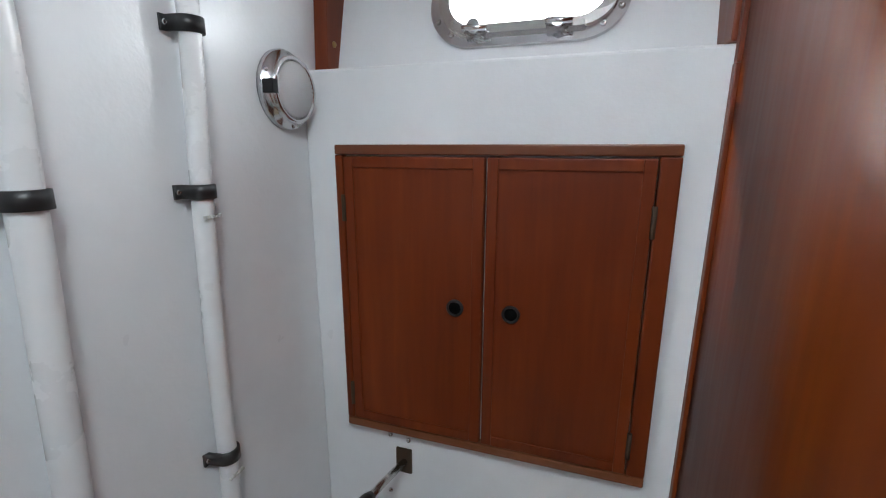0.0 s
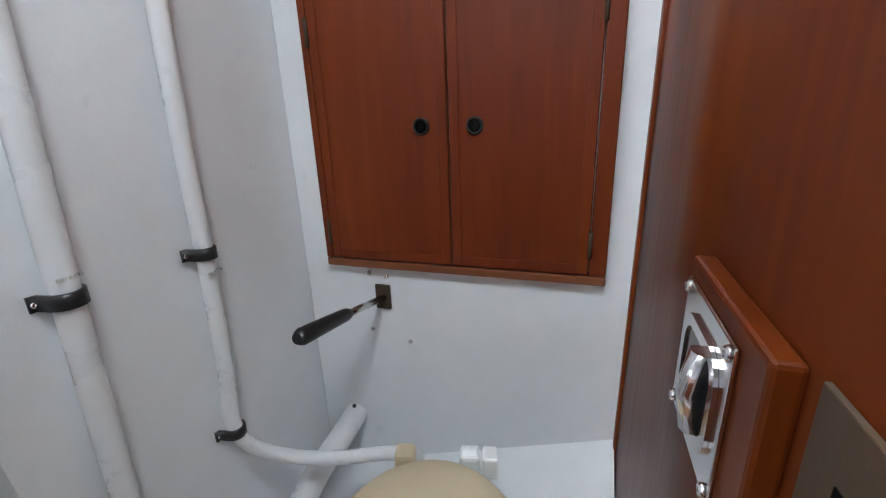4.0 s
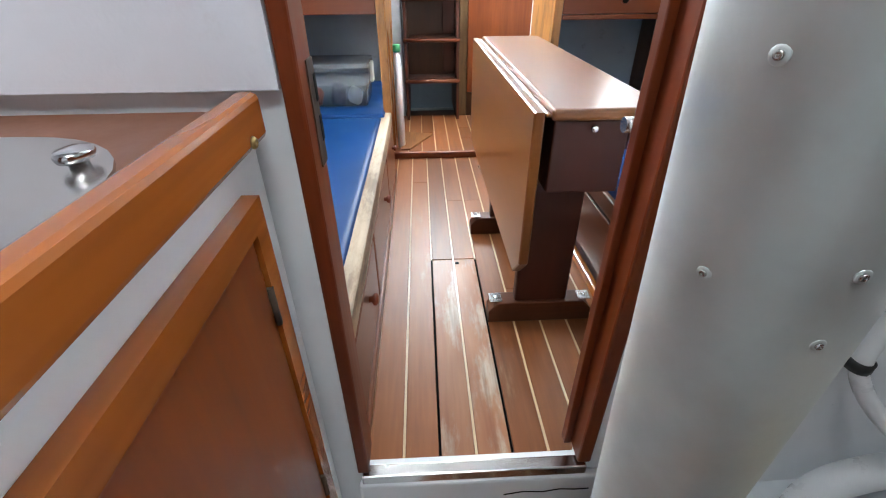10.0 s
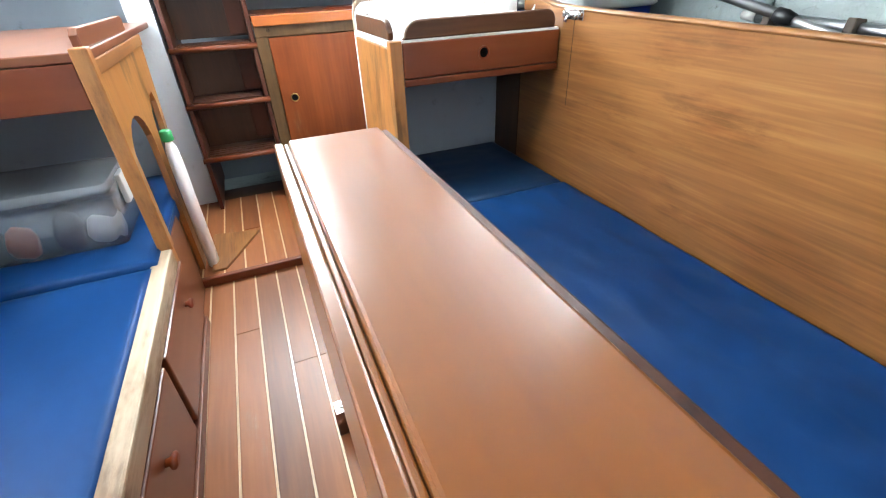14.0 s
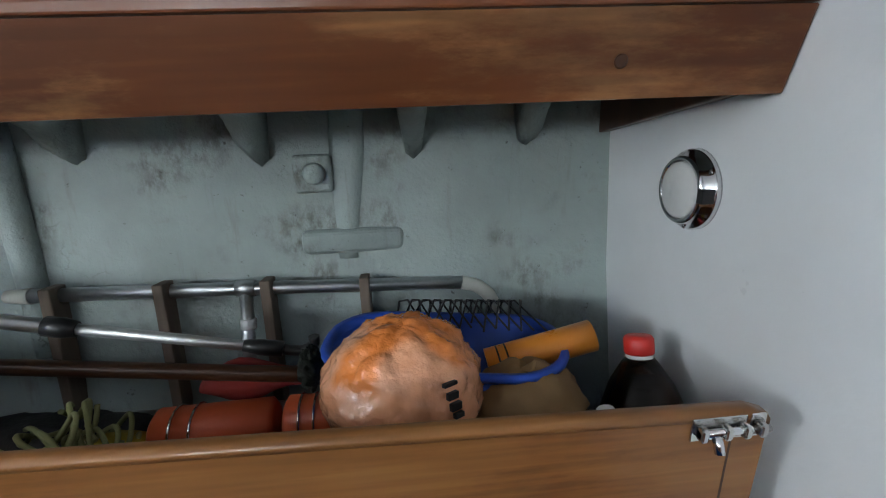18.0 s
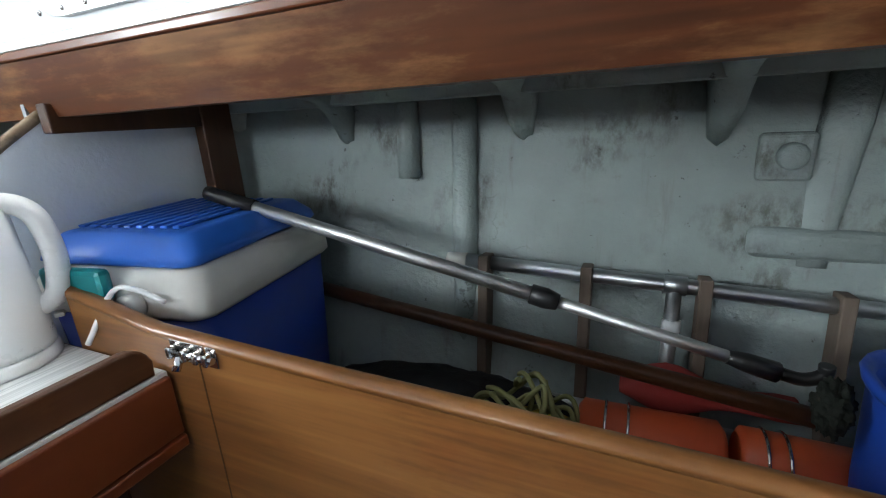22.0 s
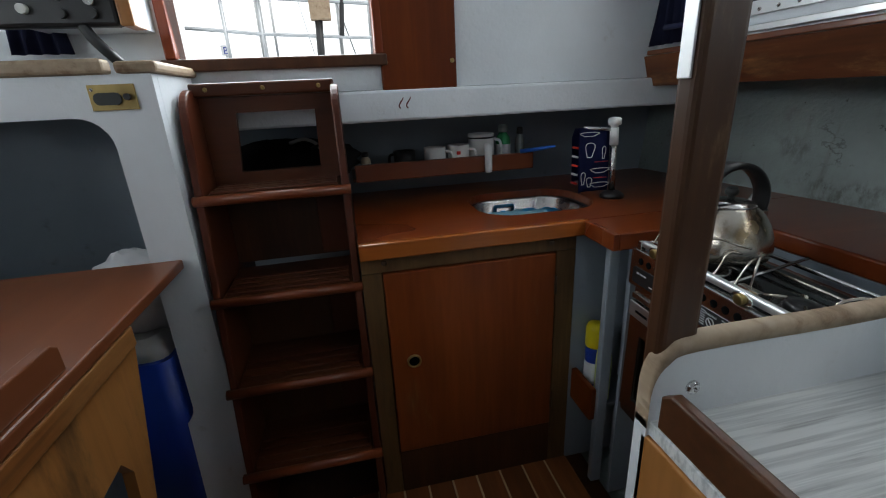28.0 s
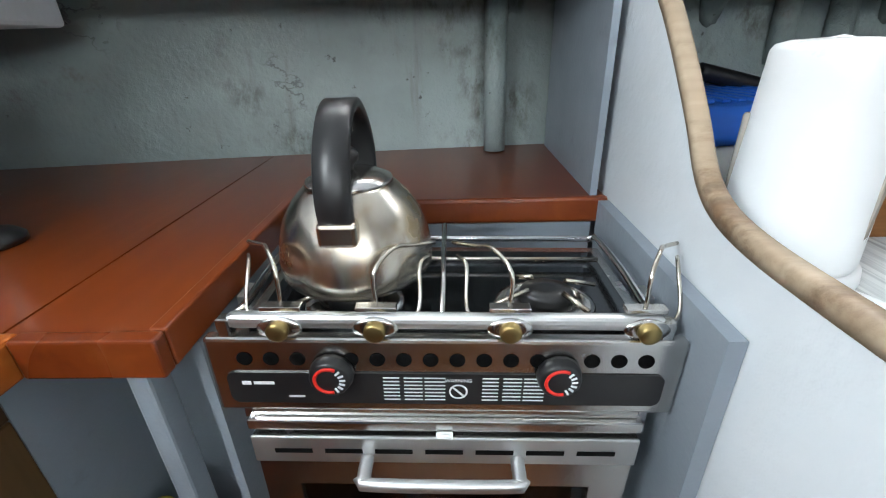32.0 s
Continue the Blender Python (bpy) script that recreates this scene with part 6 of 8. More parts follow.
part("tie_cord", tube([(-0.27, 1.250, 1.50), (-0.265, 1.246, 1.42), (-0.272, 1.250, 1.405)], 0.004, 8), LABELW, cur, "pale tie cord")

# worktop, an L round the corner, with sink hole
wt = thing("galley_worktop", (-2.2, 0.9, 0.90), "varnished mahogany L-shaped galley worktop with moulded edge", "worktop")
sx0, sx1, sy0, sy1 = -2.345, -2.015, 0.635, 1.045
part("sink_board", plate_with_hole(rrect(0.685, 1.544, 0.004, 6, -2.2375, 1.008), rrect(sx1 - sx0, sy1 - sy0, 0.115, 6, (sx0 + sx1) / 2, (sy0 + sy1) / 2), "z", 0.905, 0.930), COUNTER, wt, "mahogany board with sink cut-out")
part("back_board", prism([(-1.893, 0.903), (-1.745, 0.903), (-1.745, 1.29), (-1.172, 1.29), (-1.172, 1.78), (-1.893, 1.78)], "z", 0.905, 0.930, bevel=0.002), COUNTER, wt, "mahogany L-shaped board round the stove")
part("front_edge", box(-1.894, -1.872, 0.236, 0.902, 0.888, 0.934, bevel=0.004), ORANGE_Y, wt, "orange varnished moulded edge")
part("side_edge", box(-1.8715, -1.726, 0.884, 0.9025, 0.888, 0.934, bevel=0.003), COUNTER, wt, "moulded edge at the corner")
part("stove_edge", box(-1.7445, -1.726, 0.903, 1.29, 0.888, 0.934, bevel=0.003), COUNTER, wt, "moulded edge beside the stove")
part("back_edge", box(-1.725, -1.172, 1.272, 1.289, 0.888, 0.934, bevel=0.006), COUNTER, wt, "moulded edge behind the stove")
snk = thing("galley_sink", (-2.14, 0.74, 0.80), "stainless galley sink holding a cyan basin cloth", "sink")
def sink_ring(g, z, r):
    return [(*p, z) for p in rrect(sx1 - sx0 - 2 * g, sy1 - sy0 - 2 * g, r, 6, (sx0 + sx1) / 2, (sy0 + sy1) / 2)]
part("bowl", loft([sink_ring(-0.012, 0.9045, 0.125), sink_ring(0.004, 0.9045, 0.112), sink_ring(0.010, 0.895, 0.106), sink_ring(0.026, 0.79, 0.095), sink_ring(0.05, 0.775, 0.075), sink_ring(0.13, 0.772, 0.02)], first=False), STEEL, snk, "deep stainless bowl")
part("drain_handle", plate_with_hole(rrect(0.085, 0.040, 0.012, 5, 0.80, 0.868), rrect(0.058, 0.018, 0.006, 5, 0.80, 0.868), "x", sx0 + 0.014, sx0 + 0.024), CHROME, snk, "chrome overflow grille")
cl = solid()
gn = 22
vv = [[cl.verts.new((-2.288 + 0.250 * i / gn, 0.690 + 0.285 * j / gn, 0.866 + 0.010 * noise.noise(Vector((i * 0.3, j * 0.3, 4.0))) + (0.016 * max(0, noise.noise(Vector((i * 0.17, j * 0.21, 9.0))))))) for j in range(gn + 1)] for i in range(gn + 1)]
for a, b in zip(vv, vv[1:]):
    for j in range(gn):
        cl.faces.new((a[j], b[j], b[j + 1], a[j + 1])).smooth = True
bmesh.ops.solidify(cl, geom=cl.faces[:], thickness=0.05)
whole("washing_basin", cl, plastic("cyan_plastic", (0.03, 0.46, 0.82), 0.3), "cyan plastic basin filling the sink", "basin")
cl = solid()
vv = [[cl.verts.new((-2.235 + 0.10 * i / gn + 0.03 * j / gn, 0.715 + 0.19 * j / gn, 0.886 + 0.014 * noise.noise(Vector((i * 0.25, j * 0.22, 1.0))))) for j in range(gn + 1)] for i in range(gn + 1)]
for a, b in zip(vv, vv[1:]):
    for j in range(gn):
        cl.faces.new((a[j], b[j], b[j + 1], a[j + 1])).smooth = True
bmesh.ops.solidify(cl, geom=cl.faces[:], thickness=0.004)
whole("dish_cloth", cl, paint("pale_cyan_cloth", (0.36, 0.68, 0.82), 0.85, lumps=0.005), "crumpled pale blue dish cloth lying in the basin", "cloth")

# sink cabinet front
sc = thing("sink_cabinet", (-1.92, 0.55, 0.03), "worn mahogany sink cabinet with one door", "cabinet")
cxf = -1.905
part("face_top", box(cxf - 0.02, cxf, 0.236, 0.88, 0.838, 0.887, bevel=0.002), OLIVEWOOD, sc, "worn olive-brown top rail")
part("face_stile", box(cxf - 0.02, cxf, 0.236, 0.292, 0.03, 0.837, bevel=0.002), OLIVEWOOD, sc)
part("face_stile", box(cxf - 0.02, cxf, 0.816, 0.88, 0.03, 0.837, bevel=0.002), OLIVEWOOD, sc)
part("face_bottom", box(cxf - 0.02, cxf, 0.2925, 0.8155, 0.03, 0.20, bevel=0.002), DARKWOOD, sc)
d = part("door", box(cxf - 0.016, cxf + 0.006, 0.294, 0.814, 0.205, 0.834, bevel=0.004), WORNDOOR, sc, "mahogany door with a round hole")
finger_hole(d, (cxf + 0.006, 0.362, 0.543), (1, 0, 0), 0.022, BRASS)
for zz in (0.73, 0.30):
    part("hinge", tube([(cxf + 0.004, 0.815, zz - 0.03), (cxf + 0.004, 0.815, zz + 0.03)], 0.005, 8), RUST, sc)
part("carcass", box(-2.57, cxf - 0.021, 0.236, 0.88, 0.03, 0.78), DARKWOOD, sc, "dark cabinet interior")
screw(sc, (cxf, 0.30, 0.866), (1, 0, 0), 0.008, RUST)
screw(sc, (cxf, 0.80, 0.866), (1, 0, 0), 0.008, RUST)
# recess between cabinet and stove
setting("galley_recess_back", box(-1.93, -1.905, 0.8805, 1.10, 0.03, 0.888), BLUEGREY, "grey painted recess side", "wall")
setting("galley_recess_end", box(-1.90, -1.73, 1.06, 1.08, 0.03, 0.888), BLUEGREY, "grey painted recess back", "wall")
setting("galley_post", box(-1.790, -1.766, 0.905, 0.940, 0.05, 0.887, bevel=0.004), BLUEGREY, "worn blue-grey support post beside the stove", "post")
setting("recess_fiddle", box(-1.90, -1.775, 0.885, 0.905, 0.30, 0.415, bevel=0.004), PANEL, "mahogany retaining board", "trim")
setting("recess_shelf", box(-1.90, -1.775, 0.906, 1.06, 0.34, 0.355), BLUEGREY, "grey painted shelf", "shelf")


def squeeze_bottle(name, p, body, cap, label, h=0.2, r=0.028, lab=None):
    b = thing(name, p, label, "bottle")
    m = Matrix.Translation(p)
    part("body", lathe([(r * 0.9, 0), (r, 0.006), (r, h * 0.55), (r * 0.92, h * 0.68), (r * 0.55, h * 0.78), (r * 0.5, h * 0.80)], m, 24, 1.0, 0.7), body, b)
    part("cap", lathe([(r * 0.62, h * 0.80), (r * 0.66, h * 0.82), (r * 0.58, h * 0.97), (r * 0.3, h)], m, 20, 1.0, 0.8), cap, b)
    if lab:
        part("label_band", lathe([(r * 1.01, h * 0.16), (r * 1.03, h * 0.17), (r * 1.03, h * 0.50), (r * 1.01, h * 0.51)], m, 24, 1.0, 0.7), lab, b, "printed label")
    return b


spray = thing("cleaning_bottle", (-1.868, 0.945, 0.356), "blue and yellow cleaning spray can", "bottle")
part("body", lathe([(0.026, 0.356), (0.028, 0.36), (0.028, 0.50), (0.024, 0.515)], Matrix.Translation((-1.868, 0.945, 0)), 24), BLUE, spray)
part("label_band", lathe([(0.0284, 0.38), (0.0288, 0.382), (0.0288, 0.455), (0.0284, 0.457)], Matrix.Translation((-1.868, 0.945, 0)), 24), LABELW, spray)
part("cap", lathe([(0.029, 0.512), (0.030, 0.516), (0.030, 0.575), (0.024, 0.590), (0.010, 0.592)], Matrix.Translation((-1.868, 0.945, 0)), 24), YELLOW, spray, "yellow cap")
squeeze_bottle("cleaning_bottle", (-1.812, 0.945, 0.356), LIME, GREENPL, "pale lime cleaner bottle with green cap", 0.235, 0.030)

# plate shelf with mugs
sh = thing("mug_shelf", (-2.4, 0.6, 1.0), "dark mahogany fiddled shelf behind the sink", "shelf")
part("board", box(-2.58, -2.345, 0.245, 0.925, 1.016, 1.029, bevel=0.002), DARKWOOD, sh)
part("front_fiddle", box(-2.352, -2.336, 0.255, 0.925, 1.015, 1.076, bevel=0.004), MAHOG_Y, sh, "mahogany front fiddle")
def mug(x, y, mat, label, r=0.036, h=0.085, z=1.0295, handle=0.6):
    m = thing("mug", (x, y, z), label, "mug", "mugs on the shelf")
    part("cup", lathe([(r * 0.8, z), (r * 0.95, z + 0.006), (r, z + h * 0.5), (r, z + h), (r * 0.9, z + h), (r * 0.88, z + 0.012), (r * 0.2, z + 0.010)], Matrix.Translation((x, y, 0)), 28), mat, m)
    a = handle
    ca, sa = math.cos(a), math.sin(a)
    part("handle", tube(smooth_path([(x + ca * r * 0.95, y + sa * r * 0.95, z + h * 0.82), (x + ca * (r + 0.022), y + sa * (r + 0.022), z + h * 0.74), (x + ca * (r + 0.024), y + sa * (r + 0.024), z + h * 0.38), (x + ca * r * 0.95, y + sa * r * 0.95, z + h * 0.22)], 4), 0.0055, 8), mat, m)
    return m
mug(-2.41, 0.443, BLACK, "dark blue patterned mug", 0.041, 0.078, handle=-2.2)
mug(-2.40, 0.556, PORCELAIN, "plain white china mug", 0.041, 0.084, handle=1.1)
mg = mug(-2.395, 0.646, PORCELAIN, "white china mug with a small red motif", 0.041, 0.088, handle=1.1)
part("motif", box(-2.3565, -2.3535, 0.630, 0.644, 1.085, 1.097), REDLINE, mg)
big = mug(-2.41, 0.740, PORCELAIN, "large white mug with dark rim", 0.050, 0.122, handle=1.2)
part("rim_band", lathe([(0.0502, 1.134), (0.0510, 1.135), (0.0510, 1.139), (0.0502, 1.140)], Matrix.Translation((-2.41, 0.740, 0)), 32), BLACK, big, "dark rim band")
squeeze_bottle("small_jar", (-2.40, 0.298, 1.0295), CREAM, BLACK, "small cream jar with a dark cap", 0.085, 0.026, LABELW)
whole("brush_handle", tube([(-2.335, 0.740, 1.118), (-2.326, 0.742, 1.108), (-2.325, 0.742, 1.022), (-2.325, 0.742, 1.016)], 0.014, 16, rs=[0.010, 0.0145, 0.0135, 0.010]), WPLASTIC, "white brush handle hooked over the shelf fiddle", "brush")
squeeze_bottle("dish_soap", (-2.42, 0.832, 1.0295), GREENLIQ, CLEARPL, "green washing-up liquid bottle with white label", 0.150, 0.038, LABELW)
squeeze_bottle("small_bottle", (-2.43, 0.905, 1.0295), CLEARPL, BLACK, "small clear bottle with black pump cap", 0.135, 0.024)
br = whole("dish_brush", tube([(-2.335, 0.87, 1.082), (-2.30, 0.945, 1.092), (-2.28, 0.985, 1.099)], 0.006, 8, rs=[0.008, 0.007, 0.004]), BLUE_LID, "blue handled dish brush lying on the shelf edge", "brush")

# paper-towel stand with a tea towel hung over it
tap = thing("towel_stand", (-2.115, 1.125, 0.93), "white-topped upright stand with a black foot on the worktop", "stand")
part("stem", tube([(-2.115, 1.122, 0.945), (-2.118, 1.118, 1.115)], 0.011, 16), STEEL, tap, "steel stem")
part("sleeve", tube([(-2.118, 1.118, 1.110), (-2.119, 1.116, 1.166)], 0.0145, 18), WPLASTIC, tap, "white sleeve")
part("head", lathe([(0.012, 1.166), (0.012, 1.172), (0.021, 1.176), (0.0215, 1.194), (0.014, 1.199), (0.004, 1.200)], Matrix.Translation((-2.119, 1.116, 0)), 20), WPLASTIC, tap, "white knob head")
part("foot", lathe([(0.040, 0.9305), (0.041, 0.940), (0.030, 0.950), (0.013, 0.956)], Matrix.Translation((-2.114, 1.123, 0)), 24), BLACK, tap, "round black foot")
part("arm", tube([(-2.118, 1.112, 1.160), (-2.150, 1.02, 1.168)], 0.006, 10), STEEL, tap)
tw = thing("tea_towel", (-2.15, 1.06, 0.952), "navy tea towel printed with white knots and red stripes, hung folded", "tea towel")
NAVYPRINT = paint("navy_print_cloth", (0.012, 0.022, 0.13), 0.85, lumps=0.003)
FA, FB = Vector((-2.140, 0.995, 0)), Vector((-2.150, 1.112, 0))
FU = (FB - FA).normalized()
FN = Vector((FU.y, -FU.x, 0))
def towel_pt(u, z, d):
    """A place on the hanging towel: along its width, its height, and its depth towards the cabin."""
    return FA + FU * (u * (FB - FA).length) + FN * d + Vector((0, 0, z))
def towel_wave(u, z):
    return 0.006 * math.sin(u * 5.2 + z * 9) + 0.004 * math.sin(u * 11 + 2) * (1.17 - z) / 0.2
for side, off, zlow in ((1, 0.012, 0.953), (-1, -0.030, 0.985)):
    bm = solid()
    rows = []
    for k in range(13):
        z = zlow + (1.168 - zlow) * k / 12
        pinch = 1 - max(0, (k - 10) / 2) * 0.6
        rows.append([bm.verts.new(towel_pt(u / 12, z, off * pinch + towel_wave(u / 12, z))) for u in range(13)])
    for a, b in zip(rows, rows[1:]):
        for u in range(12):
            bm.faces.new((a[u], a[u + 1], b[u + 1], b[u])).smooth = True
    bmesh.ops.solidify(bm, geom=bm.faces[:], thickness=0.005)
    part("fold", bm, NAVYPRINT, tw)
for k in range(5):
    z = 0.985 + 0.030 * k
    part("stripe", tube([towel_pt(-0.01, z, 0.008 - q * 0.03) for q in (0, 0.5, 1.0)], 0.0042, 6), (REDLINE, LABELW)[k % 2], tw, "striped hem")
random.seed(31)
for u, z, a, b_ in ((0.36, 1.095, 0.014, 0.030), (0.78, 1.085, 0.006, 0.026), (0.30, 1.148, 0.030, 0.008), (0.70, 1.025, 0.030, 0.010), (0.18, 1.00, 0.010, 0.026), (0.72, 0.975, 0.032, 0.010), (0.40, 0.985, 0.008, 0.020)):
    ring = [towel_pt(u + a / 0.12 * math.cos(q) * (1 + 0.25 * math.sin(3 * q)), z + b_ * math.sin(q) * (1 + 0.2 * math.cos(2 * q)), 0) for q in np.linspace(0, 2 * math.pi * 1.12, 26)]
    ring = [p + FN * (0.0175 + towel_wave((p - FA).dot(FU) / (FB - FA).length, p.z)) for p in ring]
    part("knot_print", tube(ring, 0.0014, 6), LABELW, tw, "white printed knot")
for z in (1.055, 1.00):
    part("red_line", tube([towel_pt(u, z, 0.0175 + towel_wave(u, z)) for u in (0.5, 0.7, 0.95)], 0.0011, 5), REDLINE, tw)


# ---- stove and kettle ----
SX0, SX1, SFY = -1.700, -1.205, 0.905
st = thing("gimballed_stove", (-1.45, 1.05, 0.42), "stainless two-burner marine stove with oven on gimbals", "stove")
part("oven_body", box(SX0 + 0.012, SX1 - 0.012, SFY + 0.012, 1.215, 0.445, 0.842, bevel=0.004), STEEL, st, "stainless oven body")
part("hob_tray", box(SX0 + 0.004, SX1 - 0.004, SFY + 0.014, 1.225, 0.843, 0.900, bevel=0.004), STEEL, st, "stainless hob tray")
part("hob_surface", box(SX0 + 0.022, SX1 - 0.022, SFY + 0.034, 1.195, 0.9005, 0.9035, bevel=0.001), plastic("dark_mirror_hob", (0.10, 0.11, 0.12), 0.1, 0.1, 0.9), st, "dark polished hob top")
fp = part("control_panel", box(SX0 - 0.012, SX1 + 0.012, SFY - 0.010, SFY + 0.010, 0.812, 0.914, bevel=0.004), STEEL, st, "stainless front panel")
part("black_band", add_prism(solid(), rrect(0.484, 0.044, 0.010, 4, (SX0 + SX1) / 2, 0.848), "y", SFY - 0.0125, SFY - 0.0102), BLACK, fp, "black printed band")
for k in range(16):
    if k not in (3, 12):
        u = SX0 + 0.030 + k * 0.029
        m = Matrix.Translation((u, SFY - 0.0103, 0.888)) @ pose(0, 0, 0, 90, 0, 0)
        part("vent_hole", lathe([(0.0088, 0.0), (0.0086, 0.0012), (0.002, 0.0013)], m, 16), DARK, fp, "round vent hole")
for kx in (-1.575, -1.328):
    m = Matrix.Translation((kx, SFY - 0.012, 0.872)) @ pose(0, 0, 0, 90, 0, 0)
    kn = part("knob", lathe([(0.0245, 0.0), (0.0245, 0.007), (0.0225, 0.016), (0.0205, 0.0185), (0.004, 0.019)], m, 14), BLACK, fp, "faceted black control knob")
    arc = tube([m @ Vector((0.0158 * math.cos(q), 0.0158 * math.sin(q), 0.0190)) for q in np.linspace(radians(62), radians(285), 22)], 0.0021, 8)
    part("red_scale", arc, REDLINE, kn, "red heat scale")
    for a in np.linspace(radians(-60), radians(48), 6):
        part("scale_mark", add_box(solid(), 0.011, 0.0175, -0.0012, 0.0012, 0.0192, 0.0200, m=m @ Matrix.Rotation(a, 4, "Z")), LABELW, kn)
for u0, rows in ((-1.520, 7), (-1.410, 7)):
    for j in range(rows):
        for i in range(3):
            w = 0.018 + 0.0025 * ((i * 7 + j * 3) % 3)
            part("print_line", box(u0 + i * 0.023, u0 + i * 0.023 + w, SFY - 0.0132, SFY - 0.0126, 0.8636 - j * 0.0052, 0.8650 - j * 0.0052), LABELW, fp)
m = Matrix.Translation((-1.4365, SFY - 0.0126, 0.845)) @ pose(0, 0, 0, 90, 0, 0)
wr = part("warning_ring", add_ring(solid(), m, 0.0085, 0.0105, 0.0008, 24), LABELW, fp, "white warning symbol")
part("warning_bar", add_box(solid(), -0.0095, 0.0095, -0.0011, 0.0011, 0, 0.0008, m=m @ Matrix.Rotation(radians(-45), 4, "Z")), LABELW, wr)
cu = bpy.data.curves.new("warning_text", "FONT")
cu.body, cu.size, cu.align_x, cu.extrude = "WARNING", 0.0062, "CENTER", 0.0002
cu.materials.append(LABELW)
tx = new("warning_text", cu)
tx.parent = fp
tx.matrix_basis = Matrix.Translation(Vector((-1.4365, SFY - 0.0130, 0.8590)) - ORIGIN[fp]) @ pose(0, 0, 0, 90, 0, 0)
part("maker_bar", box(-1.678, -1.668, SFY - 0.0132, SFY - 0.0126, 0.853, 0.858), LABELW, fp)
part("maker_bar", box(-1.665, -1.642, SFY - 0.0132, SFY - 0.0126, 0.8535, 0.8575), LABELW, fp)
part("model_bar", box(-1.628, -1.610, SFY - 0.0132, SFY - 0.0126, 0.835, 0.8375), LABELW, fp)
# fiddle rail round the hob
part("front_rail", box(SX0 + 0.014, SX1 - 0.014, SFY - 0.004, SFY + 0.016, 0.922, 0.940, bevel=0.008, seg=3), ALU, st, "bright fiddle rail")
for xx in (SX0 + 0.012, SX1 - 0.012):
    part("rail_end", box(xx - 0.007, xx + 0.007, SFY - 0.006, SFY + 0.012, 0.912, 0.936, bevel=0.002), STEEL, st)
for bx_ in (-1.627, -1.525, -1.383, -1.240):
    m = Matrix.Translation((bx_, SFY - 0.004, 0.926)) @ pose(0, 0, 0, 90, 0, 0)
    part("lug", lathe([(0.016, -0.003), (0.016, 0.002), (0.010, 0.0025)], m, 20, 1.5, 0.8), STEEL, st, "oval clamp lug")
    part("brass_nut", lathe([(0.011, 0.002), (0.0115, 0.004), (0.0115, 0.013), (0.009, 0.015), (0.002, 0.0155)], m, 22), BRASS, st, "knurled brass nut")
    part("clip", box(bx_ - 0.022, bx_ + 0.022, SFY + 0.004, SFY + 0.020, 0.941, 0.947, bevel=0.001), STEEL, st, "rail clip")
part("back_rail", tube([(SX0 + 0.03, 1.195, 0.925), (SX1 - 0.03, 1.195, 0.925)], 0.005, 10), CHROME, st)
for xx in (SX0 + 0.02, SX1 - 0.02):
    s = 1 if xx < -1.5 else -1
    part("side_rail", tube(smooth_path([(xx, SFY + 0.012, 0.932), (xx + s * 0.004, SFY + 0.05, 0.934), (xx, 1.05, 0.934), (xx, 1.18, 0.930), (xx + s * 0.012, 1.195, 0.925)], 4), 0.005, 10), CHROME, st)


def pot_holder(x, s):
    """A bent wire pan clamp that swings off the front rail."""
    p = [(x, SFY + 0.012, 0.945), (x, SFY + 0.015, 0.985), (x + s * 0.018, SFY + 0.05, 1.000), (x + s * 0.035, SFY + 0.085, 0.990), (x + s * 0.060, SFY + 0.11, 0.985)]
    q = [(x, SFY + 0.012, 0.938), (x + s * 0.030, SFY + 0.016, 0.925), (x + s * 0.045, SFY + 0.03, 0.935), (x + s * 0.045, SFY + 0.06, 0.975), (x + s * 0.055, SFY + 0.09, 0.975)]
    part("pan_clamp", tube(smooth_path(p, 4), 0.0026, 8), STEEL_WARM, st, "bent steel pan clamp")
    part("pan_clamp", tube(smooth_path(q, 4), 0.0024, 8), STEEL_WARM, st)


pot_holder(-1.627, -1)
pot_holder(-1.525, 1)
pot_holder(-1.383, -1)
pot_holder(-1.240, 1)
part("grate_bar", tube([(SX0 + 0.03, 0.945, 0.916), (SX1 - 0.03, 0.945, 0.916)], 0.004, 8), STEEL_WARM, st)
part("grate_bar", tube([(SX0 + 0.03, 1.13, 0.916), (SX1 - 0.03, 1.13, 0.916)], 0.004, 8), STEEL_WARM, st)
part("divider_bar", tube([(-1.455, SFY + 0.03, 0.916), (-1.455, 1.19, 0.950)], 0.0036, 8), STEEL, st)
for bx_, by_ in ((-1.330, 1.000), (-1.563, 1.000)):
    bn_ = part("burner", lathe([(0.062, 0.904), (0.060, 0.912), (0.045, 0.918), (0.040, 0.910), (0.038, 0.905)], Matrix.Translation((bx_, by_, 0)), 32), STEEL, st, "steel burner dish")
    part("burner_crown", lathe([(0.033, 0.905), (0.034, 0.924), (0.030, 0.930), (0.012, 0.931)], Matrix.Translation((bx_, by_, 0)), 16), BLACK, bn_, "dark burner crown")
    for a in (0.5, 2.1, 3.7, 5.3):
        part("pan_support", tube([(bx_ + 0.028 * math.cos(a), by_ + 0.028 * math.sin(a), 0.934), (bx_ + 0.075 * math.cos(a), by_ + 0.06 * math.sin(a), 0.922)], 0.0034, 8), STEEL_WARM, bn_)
for xx, s in ((SX0 - 0.012, -1), (SX1 + 0.006, 1)):
    part("gimbal_bracket", box(xx - 0.004, xx + 0.012, 1.01, 1.055, 0.865, 0.910, bevel=0.002), ALU, st, "gimbal bracket")
